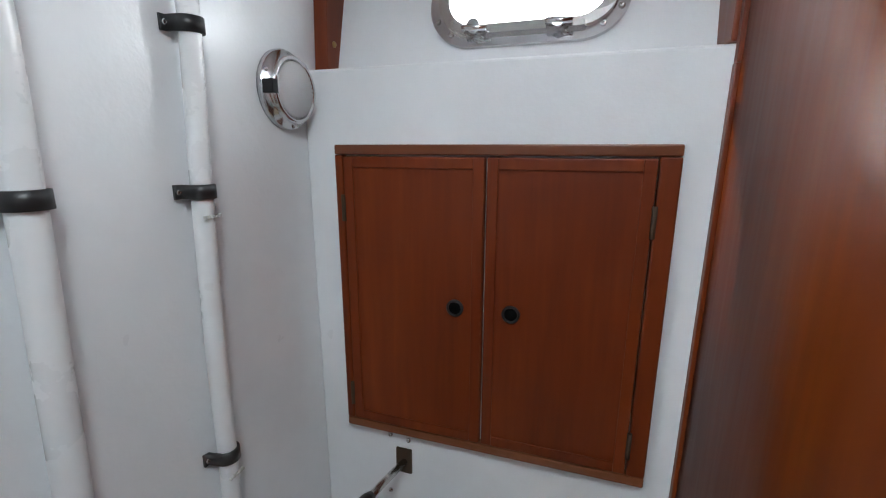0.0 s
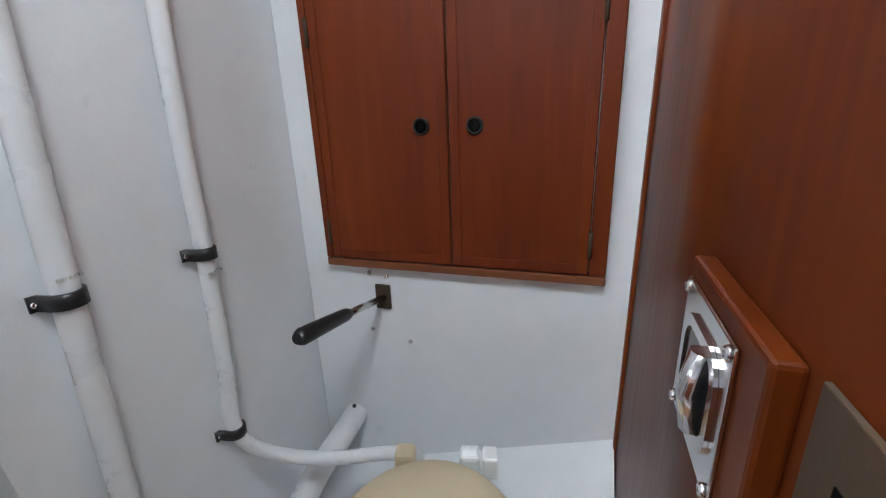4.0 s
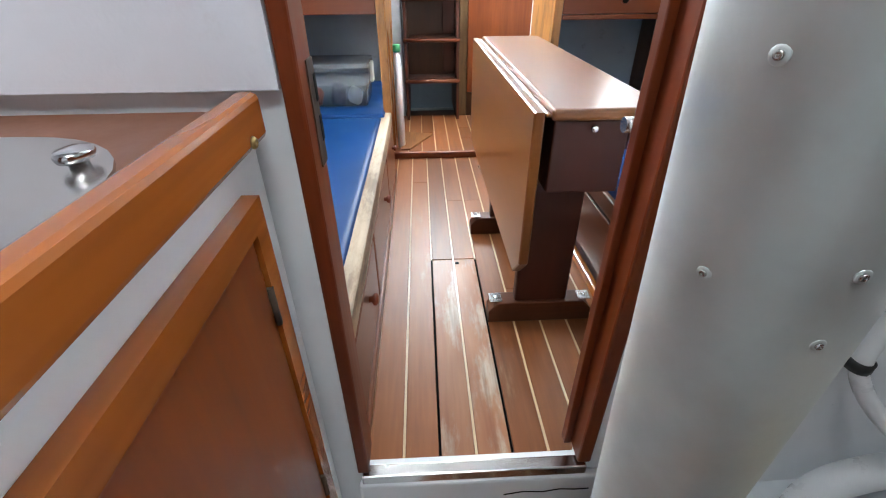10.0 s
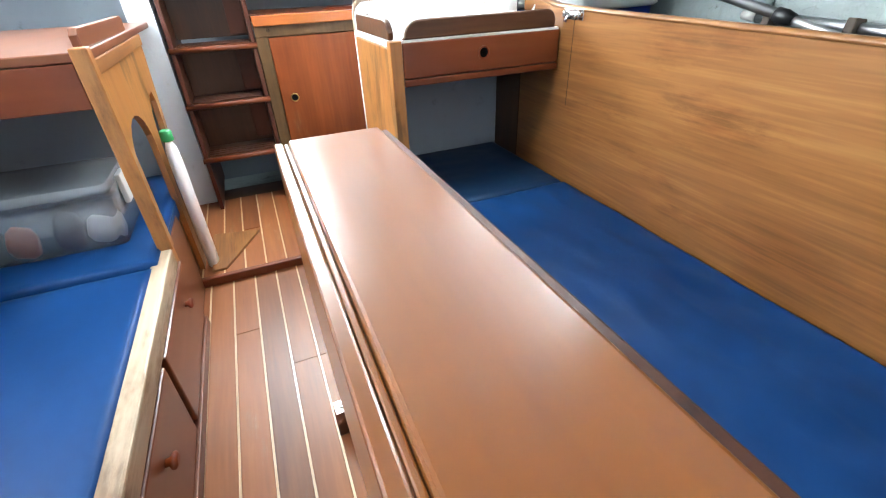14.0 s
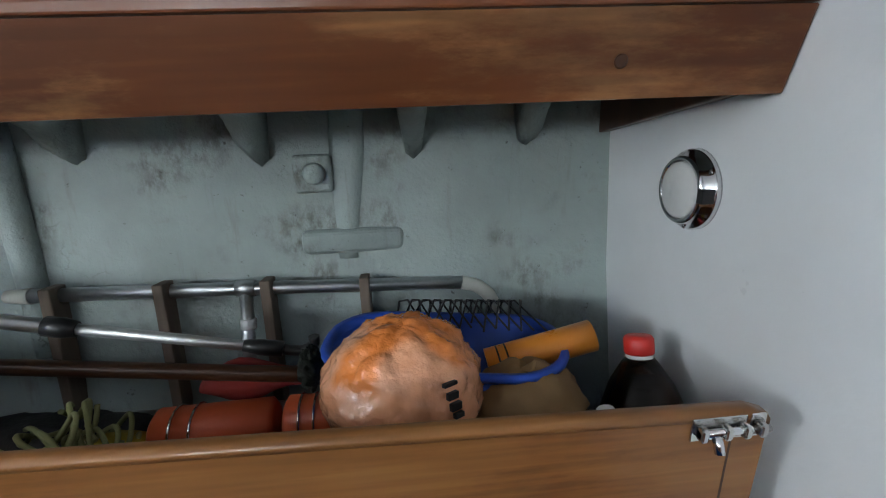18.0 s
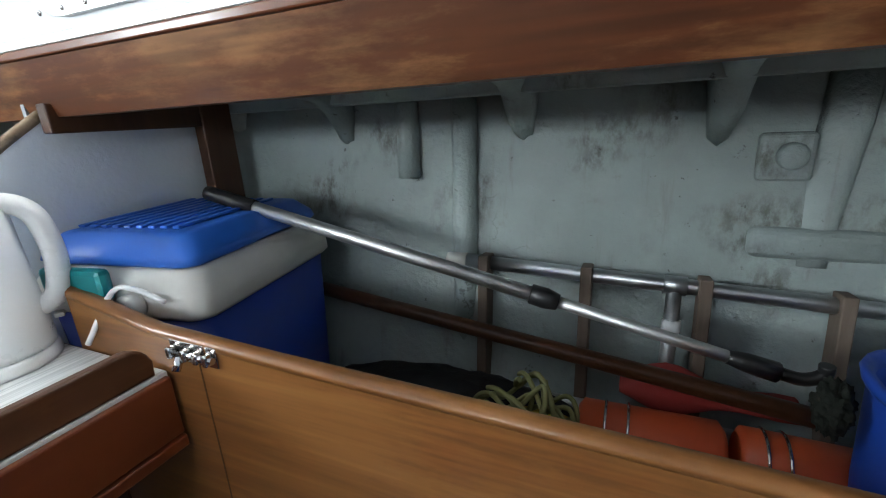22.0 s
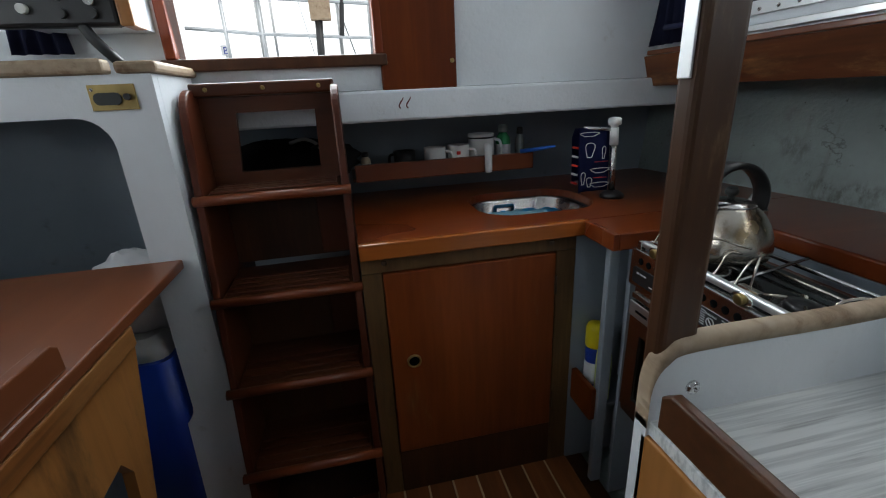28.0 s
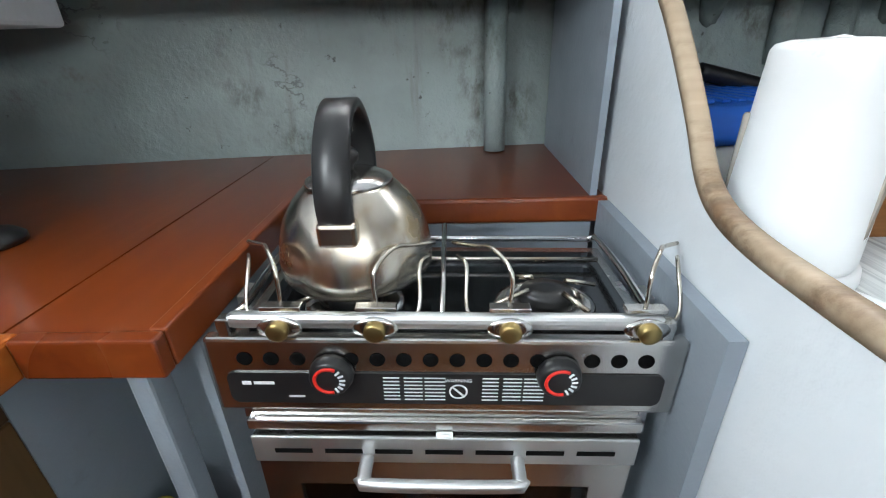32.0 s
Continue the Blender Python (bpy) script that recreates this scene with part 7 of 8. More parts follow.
# oven front
part("under_panel", box(SX0 + 0.008, SX1 - 0.008, SFY + 0.002, SFY + 0.010, 0.790, 0.8115, bevel=0.001), CHROME, st, "polished sheet under the controls")
part("emboss", box(-1.53, -1.33, SFY - 0.001, SFY + 0.0015, 0.7935, 0.806, bevel=0.002), CHROME, st, "raised panel")
part("oven_top_bar", box(SX0 + 0.014, SX1 - 0.014, SFY - 0.014, SFY + 0.006, 0.782, 0.798, bevel=0.003), STEEL, st, "folded steel bar")
part("oven_hood", box(SX0 + 0.020, SX1 - 0.020, SFY - 0.004, SFY + 0.010, 0.7985, 0.813, bevel=0.002), STEEL, st)
od = part("oven_door", plate_with_hole([(SX0 + 0.020, 0.446), (SX1 - 0.020, 0.446), (SX1 - 0.020, 0.778), (SX0 + 0.020, 0.778)], [(SX0 + 0.065, 0.488), (SX1 - 0.065, 0.488), (SX1 - 0.065, 0.691), (SX0 + 0.065, 0.691)], "y", SFY - 0.016, SFY + 0.008), STEEL, st, "stainless oven door")
part("door_trim", box(SX0 + 0.018, SX1 - 0.018, SFY - 0.0215, SFY - 0.0165, 0.736, 0.778, bevel=0.002), ALU, od)
for k in range(7):
    part("slot", box(SX0 + 0.045 + k * 0.060, SX0 + 0.090 + k * 0.060, SFY - 0.0226, SFY - 0.0217, 0.753, 0.76), DARK, od, "vent slot")
part("white_tab", box(-1.462, -1.442, SFY - 0.024, SFY - 0.0145, 0.779, 0.7855, bevel=0.002), WPLASTIC, od)
part("oven_glass", box(SX0 + 0.066, SX1 - 0.066, SFY - 0.006, SFY - 0.002, 0.489, 0.69), DARKGLASS, od, "dark oven window")
part("oven_cavity", box(SX0 + 0.064, SX1 - 0.064, SFY - 0.0015, SFY + 0.0115, 0.487, 0.692), BLACK_GLASS, od, "dark oven inside")
for j in range(3):
    part("oven_rack", tube([(SX0 + 0.07, SFY - 0.004, 0.576 + 0.03 * j), (SX1 - 0.07, SFY - 0.004, 0.576 + 0.03 * j)], 0.002, 6), STEEL, od)
part("handle", tube(smooth_path([(-1.545, SFY - 0.020, 0.744), (-1.545, SFY - 0.052, 0.74), (-1.535, SFY - 0.060, 0.738), (-1.375, SFY - 0.060, 0.738), (-1.365, SFY - 0.052, 0.74), (-1.365, SFY - 0.020, 0.744)], 4), 0.0085, 10), ALU, od, "aluminium grab handle")
part("oven_foot_panel", box(SX0 + 0.018, SX1 - 0.018, SFY - 0.010, SFY + 0.010, 0.422, 0.4445, bevel=0.003), STEEL, st)

setting("stove_side_panel", box(-1.190, -1.1715, 0.882, 1.272, 0.03, 0.928), BLUEGREY, "blue-grey painted panel beside the stove", "wall")
setting("stove_back_panel", box(-1.725, -1.197, 1.276, 1.288, 0.03, 0.887), BLUEGREY, "blue-grey painted panel behind the stove", "wall")
setting("stove_left_panel", box(-1.742, -1.730, 0.95, 1.275, 0.03, 0.887), BLUEGREY, "blue-grey painted panel beside the worktop", "wall")
setting("galley_end_wall", box(-1.2, -1.188, 1.29, 1.70, 0.931, 1.333), BLUEGREY, "blue-grey painted panel at the end of the shelf", "wall")

KX, KY = -1.563, 1.055
kt = thing("steel_kettle", (KX, KY, 0.93), "heat-stained stainless whistling kettle with black handle on the stove", "kettle")
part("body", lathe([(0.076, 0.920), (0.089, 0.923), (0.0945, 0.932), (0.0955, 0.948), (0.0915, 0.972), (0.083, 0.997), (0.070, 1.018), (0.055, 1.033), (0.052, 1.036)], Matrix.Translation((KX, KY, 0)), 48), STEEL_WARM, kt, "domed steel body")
part("lid", lathe([(0.052, 1.0362), (0.051, 1.040), (0.036, 1.047), (0.012, 1.050)], Matrix.Translation((KX, KY, 0)), 40), STEEL, kt, "steel lid")
part("lid_knob", lathe([(0.007, 1.050), (0.007, 1.056), (0.013, 1.060), (0.014, 1.068), (0.009, 1.075)], Matrix.Translation((KX, KY, 0)), 20), BLACK, kt, "black ball knob")
hp = smooth_path([(KX + 0.002, KY - 0.080, 1.000), (KX + 0.002, KY - 0.086, 1.040), (KX + 0.002, KY - 0.070, 1.085), (KX + 0.002, KY - 0.035, 1.117), (KX + 0.001, KY + 0.012, 1.122), (KX, KY + 0.055, 1.100), (KX, KY + 0.080, 1.060), (KX, KY + 0.080, 1.015)], 5)
rings = []
for i, p in enumerate(hp):
    d = (hp[min(i + 1, len(hp) - 1)] - hp[max(i - 1, 0)]).normalized()
    side = Vector((1, 0.03, 0)).normalized()
    n_ = d.cross(side).normalized()
    rings.append([p + side * u + n_ * v for u, v in ((-0.017, -0.0065), (0.017, -0.0065), (0.0195, 0.0), (0.0165, 0.0065), (0.0, 0.008), (-0.0165, 0.0065), (-0.0195, 0.0))])
part("handle", loft(rings), BLACK, kt, "broad black plastic handle")
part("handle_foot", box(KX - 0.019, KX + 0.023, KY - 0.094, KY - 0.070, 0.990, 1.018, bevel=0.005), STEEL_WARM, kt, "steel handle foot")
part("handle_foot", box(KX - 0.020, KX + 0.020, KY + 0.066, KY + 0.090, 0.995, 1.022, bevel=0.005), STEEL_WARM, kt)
part("spout", tube([(KX - 0.022, KY + 0.066, 0.995), (KX - 0.028, KY + 0.100, 1.028), (KX - 0.031, KY + 0.114, 1.046)], 0.016, 16, rs=[0.022, 0.016, 0.014]), STEEL, kt)
part("whistle_lever", tube([(KX - 0.031, KY + 0.114, 1.048), (KX - 0.029, KY + 0.110, 1.078)], 0.006, 8), BLACK, kt)

# the stove hangs a little to one side in its gimbals
st.location = (-1.461, 1.054, 0.402)
st.rotation_euler = (0, radians(1.3), 0)
st.scale = (1.005, 0.80, 1.0)

# electric kettle on the galley box
EX, EY, EZ = -1.019, 1.072, 0.906
ek = thing("electric_kettle", (EX, EY, EZ), "white plastic electric jug kettle with water gauge", "kettle")
HD = Vector((0.50, 0.86, 0)).normalized()
em = Matrix.Translation((EX, EY, EZ)) @ Matrix.Rotation(math.atan2(HD.y, HD.x), 4, "Z")
def jug_ring(z, r, lip=0.0, n_=40):
    out = []
    for k in range(n_):
        a = 2 * math.pi * k / n_
        x, y = r * math.cos(a), r * 0.94 * math.sin(a)
        w = max(0.0, -math.cos(a)) ** 6
        out.append(em @ Vector((x - lip * w, y * (1 - 0.15 * w), z + lip * 0.25 * w)))
    return out
part("base_plate", lathe([(0.084, 0.0), (0.085, 0.006), (0.083, 0.018), (0.076, 0.020)], em, 40), WPLASTIC, ek, "white base")
part("jug", loft([jug_ring(0.021, 0.080), jug_ring(0.03, 0.082), jug_ring(0.10, 0.079), jug_ring(0.18, 0.075, 0.002), jug_ring(0.235, 0.073, 0.008), jug_ring(0.258, 0.072, 0.016), jug_ring(0.264, 0.068, 0.014), jug_ring(0.268, 0.054, 0.008), jug_ring(0.270, 0.02)]), WPLASTIC, ek, "tapered white jug")
hpts = smooth_path([em @ Vector(p) for p in ((0.040, 0, 0.256), (0.078, 0, 0.252), (0.101, 0, 0.230), (0.110, 0, 0.180), (0.108, 0, 0.135), (0.096, 0, 0.096), (0.066, 0, 0.078))], 5)
sd = em.to_3x3() @ Vector((0, 1, 0))
rr = []
for i, p in enumerate(hpts):
    d = (hpts[min(i + 1, len(hpts) - 1)] - hpts[max(i - 1, 0)]).normalized()
    n_ = d.cross(sd).normalized()
    rr.append([p + sd * 0.021 * math.cos(a) + n_ * 0.0165 * math.sin(a) for a in np.linspace(0, 2 * math.pi, 13)[:-1]])
part("handle", loft(rr), WPLASTIC, ek, "white loop handle")
gauge_m = em @ Matrix.Rotation(radians(-120), 4, "Z")
part("water_gauge", add_box(solid(), 0.0670, 0.0765, -0.0085, 0.0085, 0.038, 0.205, bevel=0.004, m=gauge_m), plastic("smoked_gauge", (0.42, 0.38, 0.33), 0.2), ek, "brownish water gauge strip")
gm2 = em @ Matrix.Rotation(radians(92), 4, "Z")
part("water_gauge", add_box(solid(), 0.0670, 0.0765, -0.0085, 0.0085, 0.045, 0.190, bevel=0.004, m=gm2), plastic("smoked_gauge_b", (0.42, 0.38, 0.33), 0.2), ek)
part("power_switch", add_box(solid(), 0.086, 0.100, -0.010, 0.010, 0.058, 0.066, bevel=0.002, m=em), GREYPL, ek, "grey switch tab")
cd = whole("kettle_cable", tube(smooth_path([(EX - 0.045, EY - 0.055, EZ + 0.012), (EX - 0.06, EY - 0.09, EZ + 0.006), (EX - 0.045, EY - 0.16, EZ + 0.005), (EX + 0.0, EY - 0.195, EZ + 0.005), (EX + 0.045, EY - 0.165, EZ + 0.006), (EX + 0.035, EY - 0.10, EZ + 0.008), (EX - 0.005, EY - 0.080, EZ + 0.012), (EX - 0.03, EY - 0.072, EZ + 0.016)], 6), 0.0045, 8), WPLASTIC, "looped white kettle cable on the laminate", "cable")
cd = whole("power_cable", tube(smooth_path([(-0.90, 1.145, 0.925), (-0.87, 1.185, 1.005), (-0.83, 1.20, 1.008), (-0.79, 1.215, 0.985)], 5), 0.0045, 8), WPLASTIC, "white cable over the locker board", "cable")

# ---- locker contents ----
cm = Matrix.Translation((-0.735, 1.236, 0.541)) @ Matrix.Rotation(radians(9), 4, "Z")
co = thing("cool_box", (-0.93, 1.45, 0.541), "blue cool box with grey-white rim and ribbed blue lid", "cool box")
def cring(g, z, r=0.035):
    return [cm @ Vector((*p, z)) for p in rrect(0.39 - 2 * g, 0.44 - 2 * g, r, 5, -0.195, 0.22)]
part("body", loft([cring(0.03, 0.0), cring(0.026, 0.012), cring(0.012, 0.40)]), BLUE, co, "blue insulated body")
part("rim", loft([cring(0.006, 0.401), cring(-0.002, 0.41), cring(0.0, 0.452), cring(0.018, 0.486), cring(0.026, 0.490)]), RIMPL, co, "grey-white rim")
ld_ = part("lid", loft([cring(0.020, 0.491), cring(0.014, 0.497), cring(0.018, 0.512), cring(0.045, 0.540, 0.03), cring(0.060, 0.543, 0.03)]), BLUE_LID, co, "blue moulded lid")
for k in range(9):
    part("lid_rib", add_box(solid(), -0.33 + k * 0.028, -0.315 + k * 0.028, 0.08, 0.36, 0.5432, 0.549, bevel=0.002, m=cm), BLUE_LID, ld_)
part("hinge_knob", lathe([(0.022, 0.0), (0.024, 0.006), (0.024, 0.02), (0.012, 0.024)], cm @ Matrix.Translation((-0.13, -0.002, 0.43)) @ pose(0, 0, 0, 90, 0, 0), 18), GREYPL, co)
whole("teal_scoop", add_box(solid(), -0.30, -0.16, -0.030, -0.006, 0.442, 0.50, bevel=0.010, m=cm), TEAL, "teal plastic tub wedged beside the cool box", "tub")

bh = thing("boat_hook", (-0.4, 1.5, 0.9), "telescopic aluminium boat hook with black grips", "boat hook")
a, j, e = Vector((-0.962, 1.470, 1.118)), Vector((-0.224, 1.510, 0.938)), Vector((0.135, 1.555, 0.835))
part("tube_thick", tube([a + (j - a) * 0.16, j], 0.0135, 16), ALU, bh, "thick aluminium tube")
part("tube_thin", tube([j, e], 0.0105, 16), ALU, bh, "thin aluminium tube")
part("grip", tube([a, a + (j - a) * 0.02, a + (j - a) * 0.17], 0.016, 14), BLACK, bh, "black end grip")
part("collar", tube([j - (j - a) * 0.035, j, j + (e - j) * 0.06], 0.0185, 14, rs=[0.018, 0.019, 0.0145]), BLACK, bh, "black twist collar")
part("hook_socket", tube([e - (e - j) * 0.20, e - (e - j) * 0.12, e], 0.016, 14, rs=[0.0115, 0.016, 0.017]), BLACK, bh, "black hook socket")
part("hook", tube(smooth_path([e, e + Vector((0.035, 0.004, -0.008)), e + Vector((0.060, 0.004, 0.004)), e + Vector((0.062, 0.004, 0.022))], 4), 0.011, 10), BLACK, bh)

pl_ = thing("boarding_ladder", (0.0, 1.75, 0.6), "galvanised pipe boarding ladder with grey wooden rungs", "ladder")
t0, t1, t2 = Vector((-0.455, 1.738, 0.915)), Vector((0.0, 1.772, 0.886)), Vector((0.530, 1.787, 0.857))
part("upper_rail", tube([t0, t1, t2], 0.0165, 16), GALV, pl_, "galvanised upper rail")
part("rail_end", tube([t0 - Vector((0.05, 0.003, -0.003)), t0], 0.019, 14, rs=[0.014, 0.019]), plastic("pale_tube_end", (0.55, 0.55, 0.50), 0.5), pl_)
part("rail_bend", tube(smooth_path([t2, t2 + Vector((0.040, -0.004, -0.012)), t2 + Vector((0.078, -0.008, -0.050)), t2 + Vector((0.095, -0.012, -0.12))], 4), 0.0175, 14), plastic("pale_tube_bend", (0.62, 0.62, 0.57), 0.45), pl_, "white taped bend")
part("tee", tube([t1 - Vector((0.022, 0, -0.001)), t1 + Vector((0.022, 0, -0.001))], 0.020, 16), GALV, pl_)
part("stay", tube([t1, (-0.004, 1.735, 0.75), (-0.012, 1.70, 0.59)], 0.0150, 14), GALV, pl_, "galvanised stay")
part("stay_sleeve", tube([(-0.001, 1.752, 0.815), (-0.002, 1.747, 0.79)], 0.0185, 14), PIPE, pl_)
part("lower_rail", tube([(-0.49, 1.665, 0.625), (0.50, 1.70, 0.585)], 0.016, 14), GALV, pl_, "galvanised lower rail")
for xx, yy, zz, zb in ((-0.405, 1.738, 0.938, 0.60), (-0.176, 1.752, 0.926, 0.59), (0.054, 1.772, 0.912, 0.585), (0.285, 1.786, 0.898, 0.58)):
    bmr = add_box(solid(), -0.012, 0.012, -0.026, 0.026, 0, zz - zb, bevel=0.003)
    bmr.transform(Matrix.Translation((xx, yy - 0.045, zb)) @ pose(0, 0, 0, -7, 0, 0))
    rg = part("rung", bmr, RUNGWOOD, pl_, "grey weathered wooden rung")
whole("old_oar_shaft", tube([(-1.12, 1.675, 0.855), (-0.653, 1.655, 0.808), (0.18, 1.615, 0.730), (0.24, 1.61, 0.725)], 0.018, 14), DARKWOOD, "dark wooden oar shaft lying along the locker", "oar")


def fender(p0, p1, r):
    f = thing("fender", p0, "orange plastic cylinder strapped with bright wire", "fender", "orange cylinders in the locker")
    a_, b_ = Vector(p0), Vector(p1)
    part("body", tube([a_, a_ + (b_ - a_) * 0.04, a_ + (b_ - a_) * 0.96, b_], r, 24, rs=[r * 0.75, r, r, r * 0.75]), ORANGEPL, f)
    for u in (0.2, 0.36):
        c = a_ + (b_ - a_) * u
        part("strap", tube([c + Vector((0, (r + 0.002) * math.cos(q), (r + 0.002) * math.sin(q))) for q in np.linspace(-0.6, 3.6, 14)], 0.003, 6), CHROME, f, "bright wire strap")
    return f


fender((-0.165, 1.575, 0.640), (0.088, 1.583, 0.640), 0.055)
fender((0.106, 1.583, 0.640), (0.30, 1.588, 0.632), 0.055)
rp = thing("rope_coil", (-0.29, 1.45, 0.56), "tangled yellow-green rope heap", "rope")
random.seed(5)
for k in range(14):
    c = Vector((-0.265 + random.uniform(-0.05, 0.05), 1.47 + random.uniform(-0.04, 0.04), 0.640 + 0.009 * k))
    ra, rb, ph = random.uniform(0.045, 0.085), random.uniform(0.035, 0.06), random.uniform(0, 6)
    part("rope_loop", tube([c + Vector((ra * math.cos(q + ph), rb * math.sin(q * 1.07), 0.03 * math.sin(2 * q + ph))) for q in np.linspace(0, 6.6, 34)], 0.0048, 8), ROPE, rp)
whole("yellow_cloth", loft([[(-0.34 + 0.20 * u, 1.47 + 0.10 * v, 0.635 + 0.06 * math.sin(3 * u) * (1 - abs(v - 0.5))) for u in np.linspace(0, 1, 8)] + [(-0.14 - 0.20 * u, 1.47 + 0.10 * v, 0.55) for u in np.linspace(0, 1, 8)] for v in np.linspace(0, 1, 6)]), plastic("mustard_cloth", (0.42, 0.30, 0.03), 0.8), "mustard yellow oilskin bundle", "oilskin")
whole("red_bag", loft([[(-0.10 + 0.32 * u, 1.675 + 0.035 * math.cos(q), 0.695 + (0.030 + 0.02 * math.sin(7 * u)) * math.sin(q) * (0.4 + math.sin(math.pi * u))) for q in np.linspace(0, 2 * math.pi, 15)[:-1]] for u in np.linspace(0.02, 0.98, 12)]), plastic("red_fabric", (0.33, 0.035, 0.03), 0.75), "crumpled dull red fabric bag", "bag", smooth=True)
whole("black_case", box(-0.72, -0.36, 1.24, 1.40, 0.541, 0.62, bevel=0.015), BLACK, "flat black case on the locker bottom", "case")

# blue tub with orange bag, roll, rag and bottle
tu = thing("blue_tub", (0.5, 1.48, 0.541), "blue plastic tub filled with bags", "tub")
tm_ = Matrix.Translation((0.448, 1.492, 0.553)) @ Matrix.Rotation(radians(1.5), 4, "Y") @ Matrix.Rotation(radians(-9), 4, "Z")
def tring(w, h, z, r):
    return [tm_ @ Vector((*p, z)) for p in rrect(w, h, r, 6)]
part("shell", loft([tring(0.38, 0.165, 0.0, 0.07), tring(0.405, 0.180, 0.02, 0.08), tring(0.445, 0.215, 0.296, 0.10), tring(0.435, 0.205, 0.294, 0.10), tring(0.395, 0.170, 0.03, 0.08), tring(0.2, 0.1, 0.028, 0.04)]), BLUE_TUB, tu, "blue flared tub wall")
part("rim", loft([tring(0.446, 0.216, 0.2945, 0.10), tring(0.462, 0.232, 0.298, 0.105), tring(0.466, 0.236, 0.306, 0.105), tring(0.460, 0.230, 0.313, 0.10), tring(0.438, 0.208, 0.311, 0.10), tring(0.434, 0.204, 0.296, 0.10)], caps=False), BLUE_TUB, tu, "rolled blue rim")


def bag_plastic():
    m, nt, b = node_mat("orange_carrier_bag")
    g = grain(nt, (4.5, 4.5, 4.5), 2.0)
    c = ramp(nt, g, [(0.36, (0.78, 0.33, 0.17)), (0.54, (0.80, 0.36, 0.19)), (0.62, (0.82, 0.24, 0.05)), (0.74, (0.82, 0.18, 0.012))])
    nt.links.new(blend(nt, ramp(nt, grain(nt, (16, 16, 16), 3.0), [(0.45, (0, 0, 0)), (0.72, (0.28, 0.28, 0.28))]), c, (0.84, 0.50, 0.36)), b.inputs["Base Color"])
    b.inputs["Roughness"].default_value = 0.22
    b.inputs["Coat Weight"].default_value = 0.6
    b.inputs["Coat Roughness"].default_value = 0.12
    tc, warp, vo = nt.nodes.new("ShaderNodeTexCoord"), nt.nodes.new("ShaderNodeTexNoise"), nt.nodes.new("ShaderNodeTexVoronoi")
    warp.inputs["Scale"].default_value, warp.inputs["Detail"].default_value = 7.0, 3.0
    vo.feature = "DISTANCE_TO_EDGE"
    vo.inputs["Scale"].default_value = 19.0
    nt.links.new(tc.outputs["Object"], warp.inputs["Vector"])
    nt.links.new(blend(nt, 0.22, tc.outputs["Object"], warp.outputs["Color"]), vo.inputs["Vector"])
    fold = blend(nt, 0.45, vo.outputs["Distance"], grain(nt, (42, 42, 42), 4.0, 0.6))
    bump(nt, b, fold, 0.9, 0.014)
    return m


bagm = bag_plastic()
bg = thing("carrier_bag", (0.385, 1.42, 0.70), "full crumpled orange plastic carrier bag with black print", "bag")
part("bag", crumpled((0.377, 1.405, 0.830), 0.140, 0.130, 0.125, 3.0, 0.17, 64, 96), bagm, bg)


def on_bag(u, v):
    """The depth of the bag's front at a place across and up."""
    return 1.405 - 0.130 * math.sqrt(max(0.02, 1 - ((u - 0.377) / 0.140) ** 2 - ((v - 0.830) / 0.125) ** 2)) - 0.003


for u, v, w, h in ((0.449, 0.893, 0.026, 0.006), (0.452, 0.878, 0.020, 0.011), (0.456, 0.862, 0.020, 0.012), (0.460, 0.847, 0.018, 0.008), (0.470, 0.812, 0.036, 0.003), (0.456, 0.797, 0.003, 0.028), (0.484, 0.797, 0.003, 0.028), (0.470, 0.783, 0.034, 0.003), (0.470, 0.798, 0.012, 0.010)):
    part("print_mark", add_box(solid(), -w / 2, w / 2, -0.004, 0.004, -h / 2, h / 2, bevel=0.001, m=Matrix.Translation((u, on_bag(u, v), v)) @ pose(0, 0, 0, -10, 8, 36)), BLACK, bg, "black printed mark")
rl_ = thing("bag_roll", (0.64, 1.45, 0.84), "roll of orange plastic bags with black print", "roll")
part("roll", tube([(0.535, 1.462, 0.822), (0.64, 1.461, 0.846), (0.735, 1.460, 0.868)], 0.030, 24), plastic("orange_film", (0.74, 0.25, 0.03), 0.3), rl_)
for u in (0.556, 0.572):
    part("print_band", tube([(u, 1.461, 0.8268 + (u - 0.556) * 0.23), (u + 0.003, 1.461, 0.8275 + (u - 0.556) * 0.23)], 0.0306, 24), BLACK, rl_)
lab_m = Matrix.Translation((0.607, 1.4305, 0.831)) @ pose(0, 0, 0, -14, -13, 0)
for x0, x1, z0, z1 in ((-0.026, 0.026, 0.0105, 0.0130), (-0.026, 0.026, -0.0130, -0.0105), (-0.026, -0.0235, -0.0105, 0.0105), (0.0235, 0.026, -0.0105, 0.0105), (0.004, 0.018, -0.005, 0.005)):
    part("print_mark", add_box(solid(), x0, x1, -0.001, 0.003, z0, z1, bevel=0.0004, m=lab_m), BLACK, rl_)
whole("brown_paper_bag", crumpled((0.590, 1.390, 0.768), 0.108, 0.090, 0.094, 8.0, 0.28, 22, 36), plastic("kraft_paper", (0.26, 0.15, 0.06), 0.7), "crumpled brown paper bag in the tub", "bag")
lt = thing("yellow_lighter", (0.70, 1.36, 0.80), "yellow and white gas lighter with a tag", "lighter")
part("body", tube([(0.715, 1.290, 0.735), (0.702, 1.300, 0.793)], 0.0155, 14), YELLOW, lt)
part("head", tube([(0.700, 1.300, 0.795), (0.693, 1.305, 0.826)], 0.0145, 12), WPLASTIC, lt)
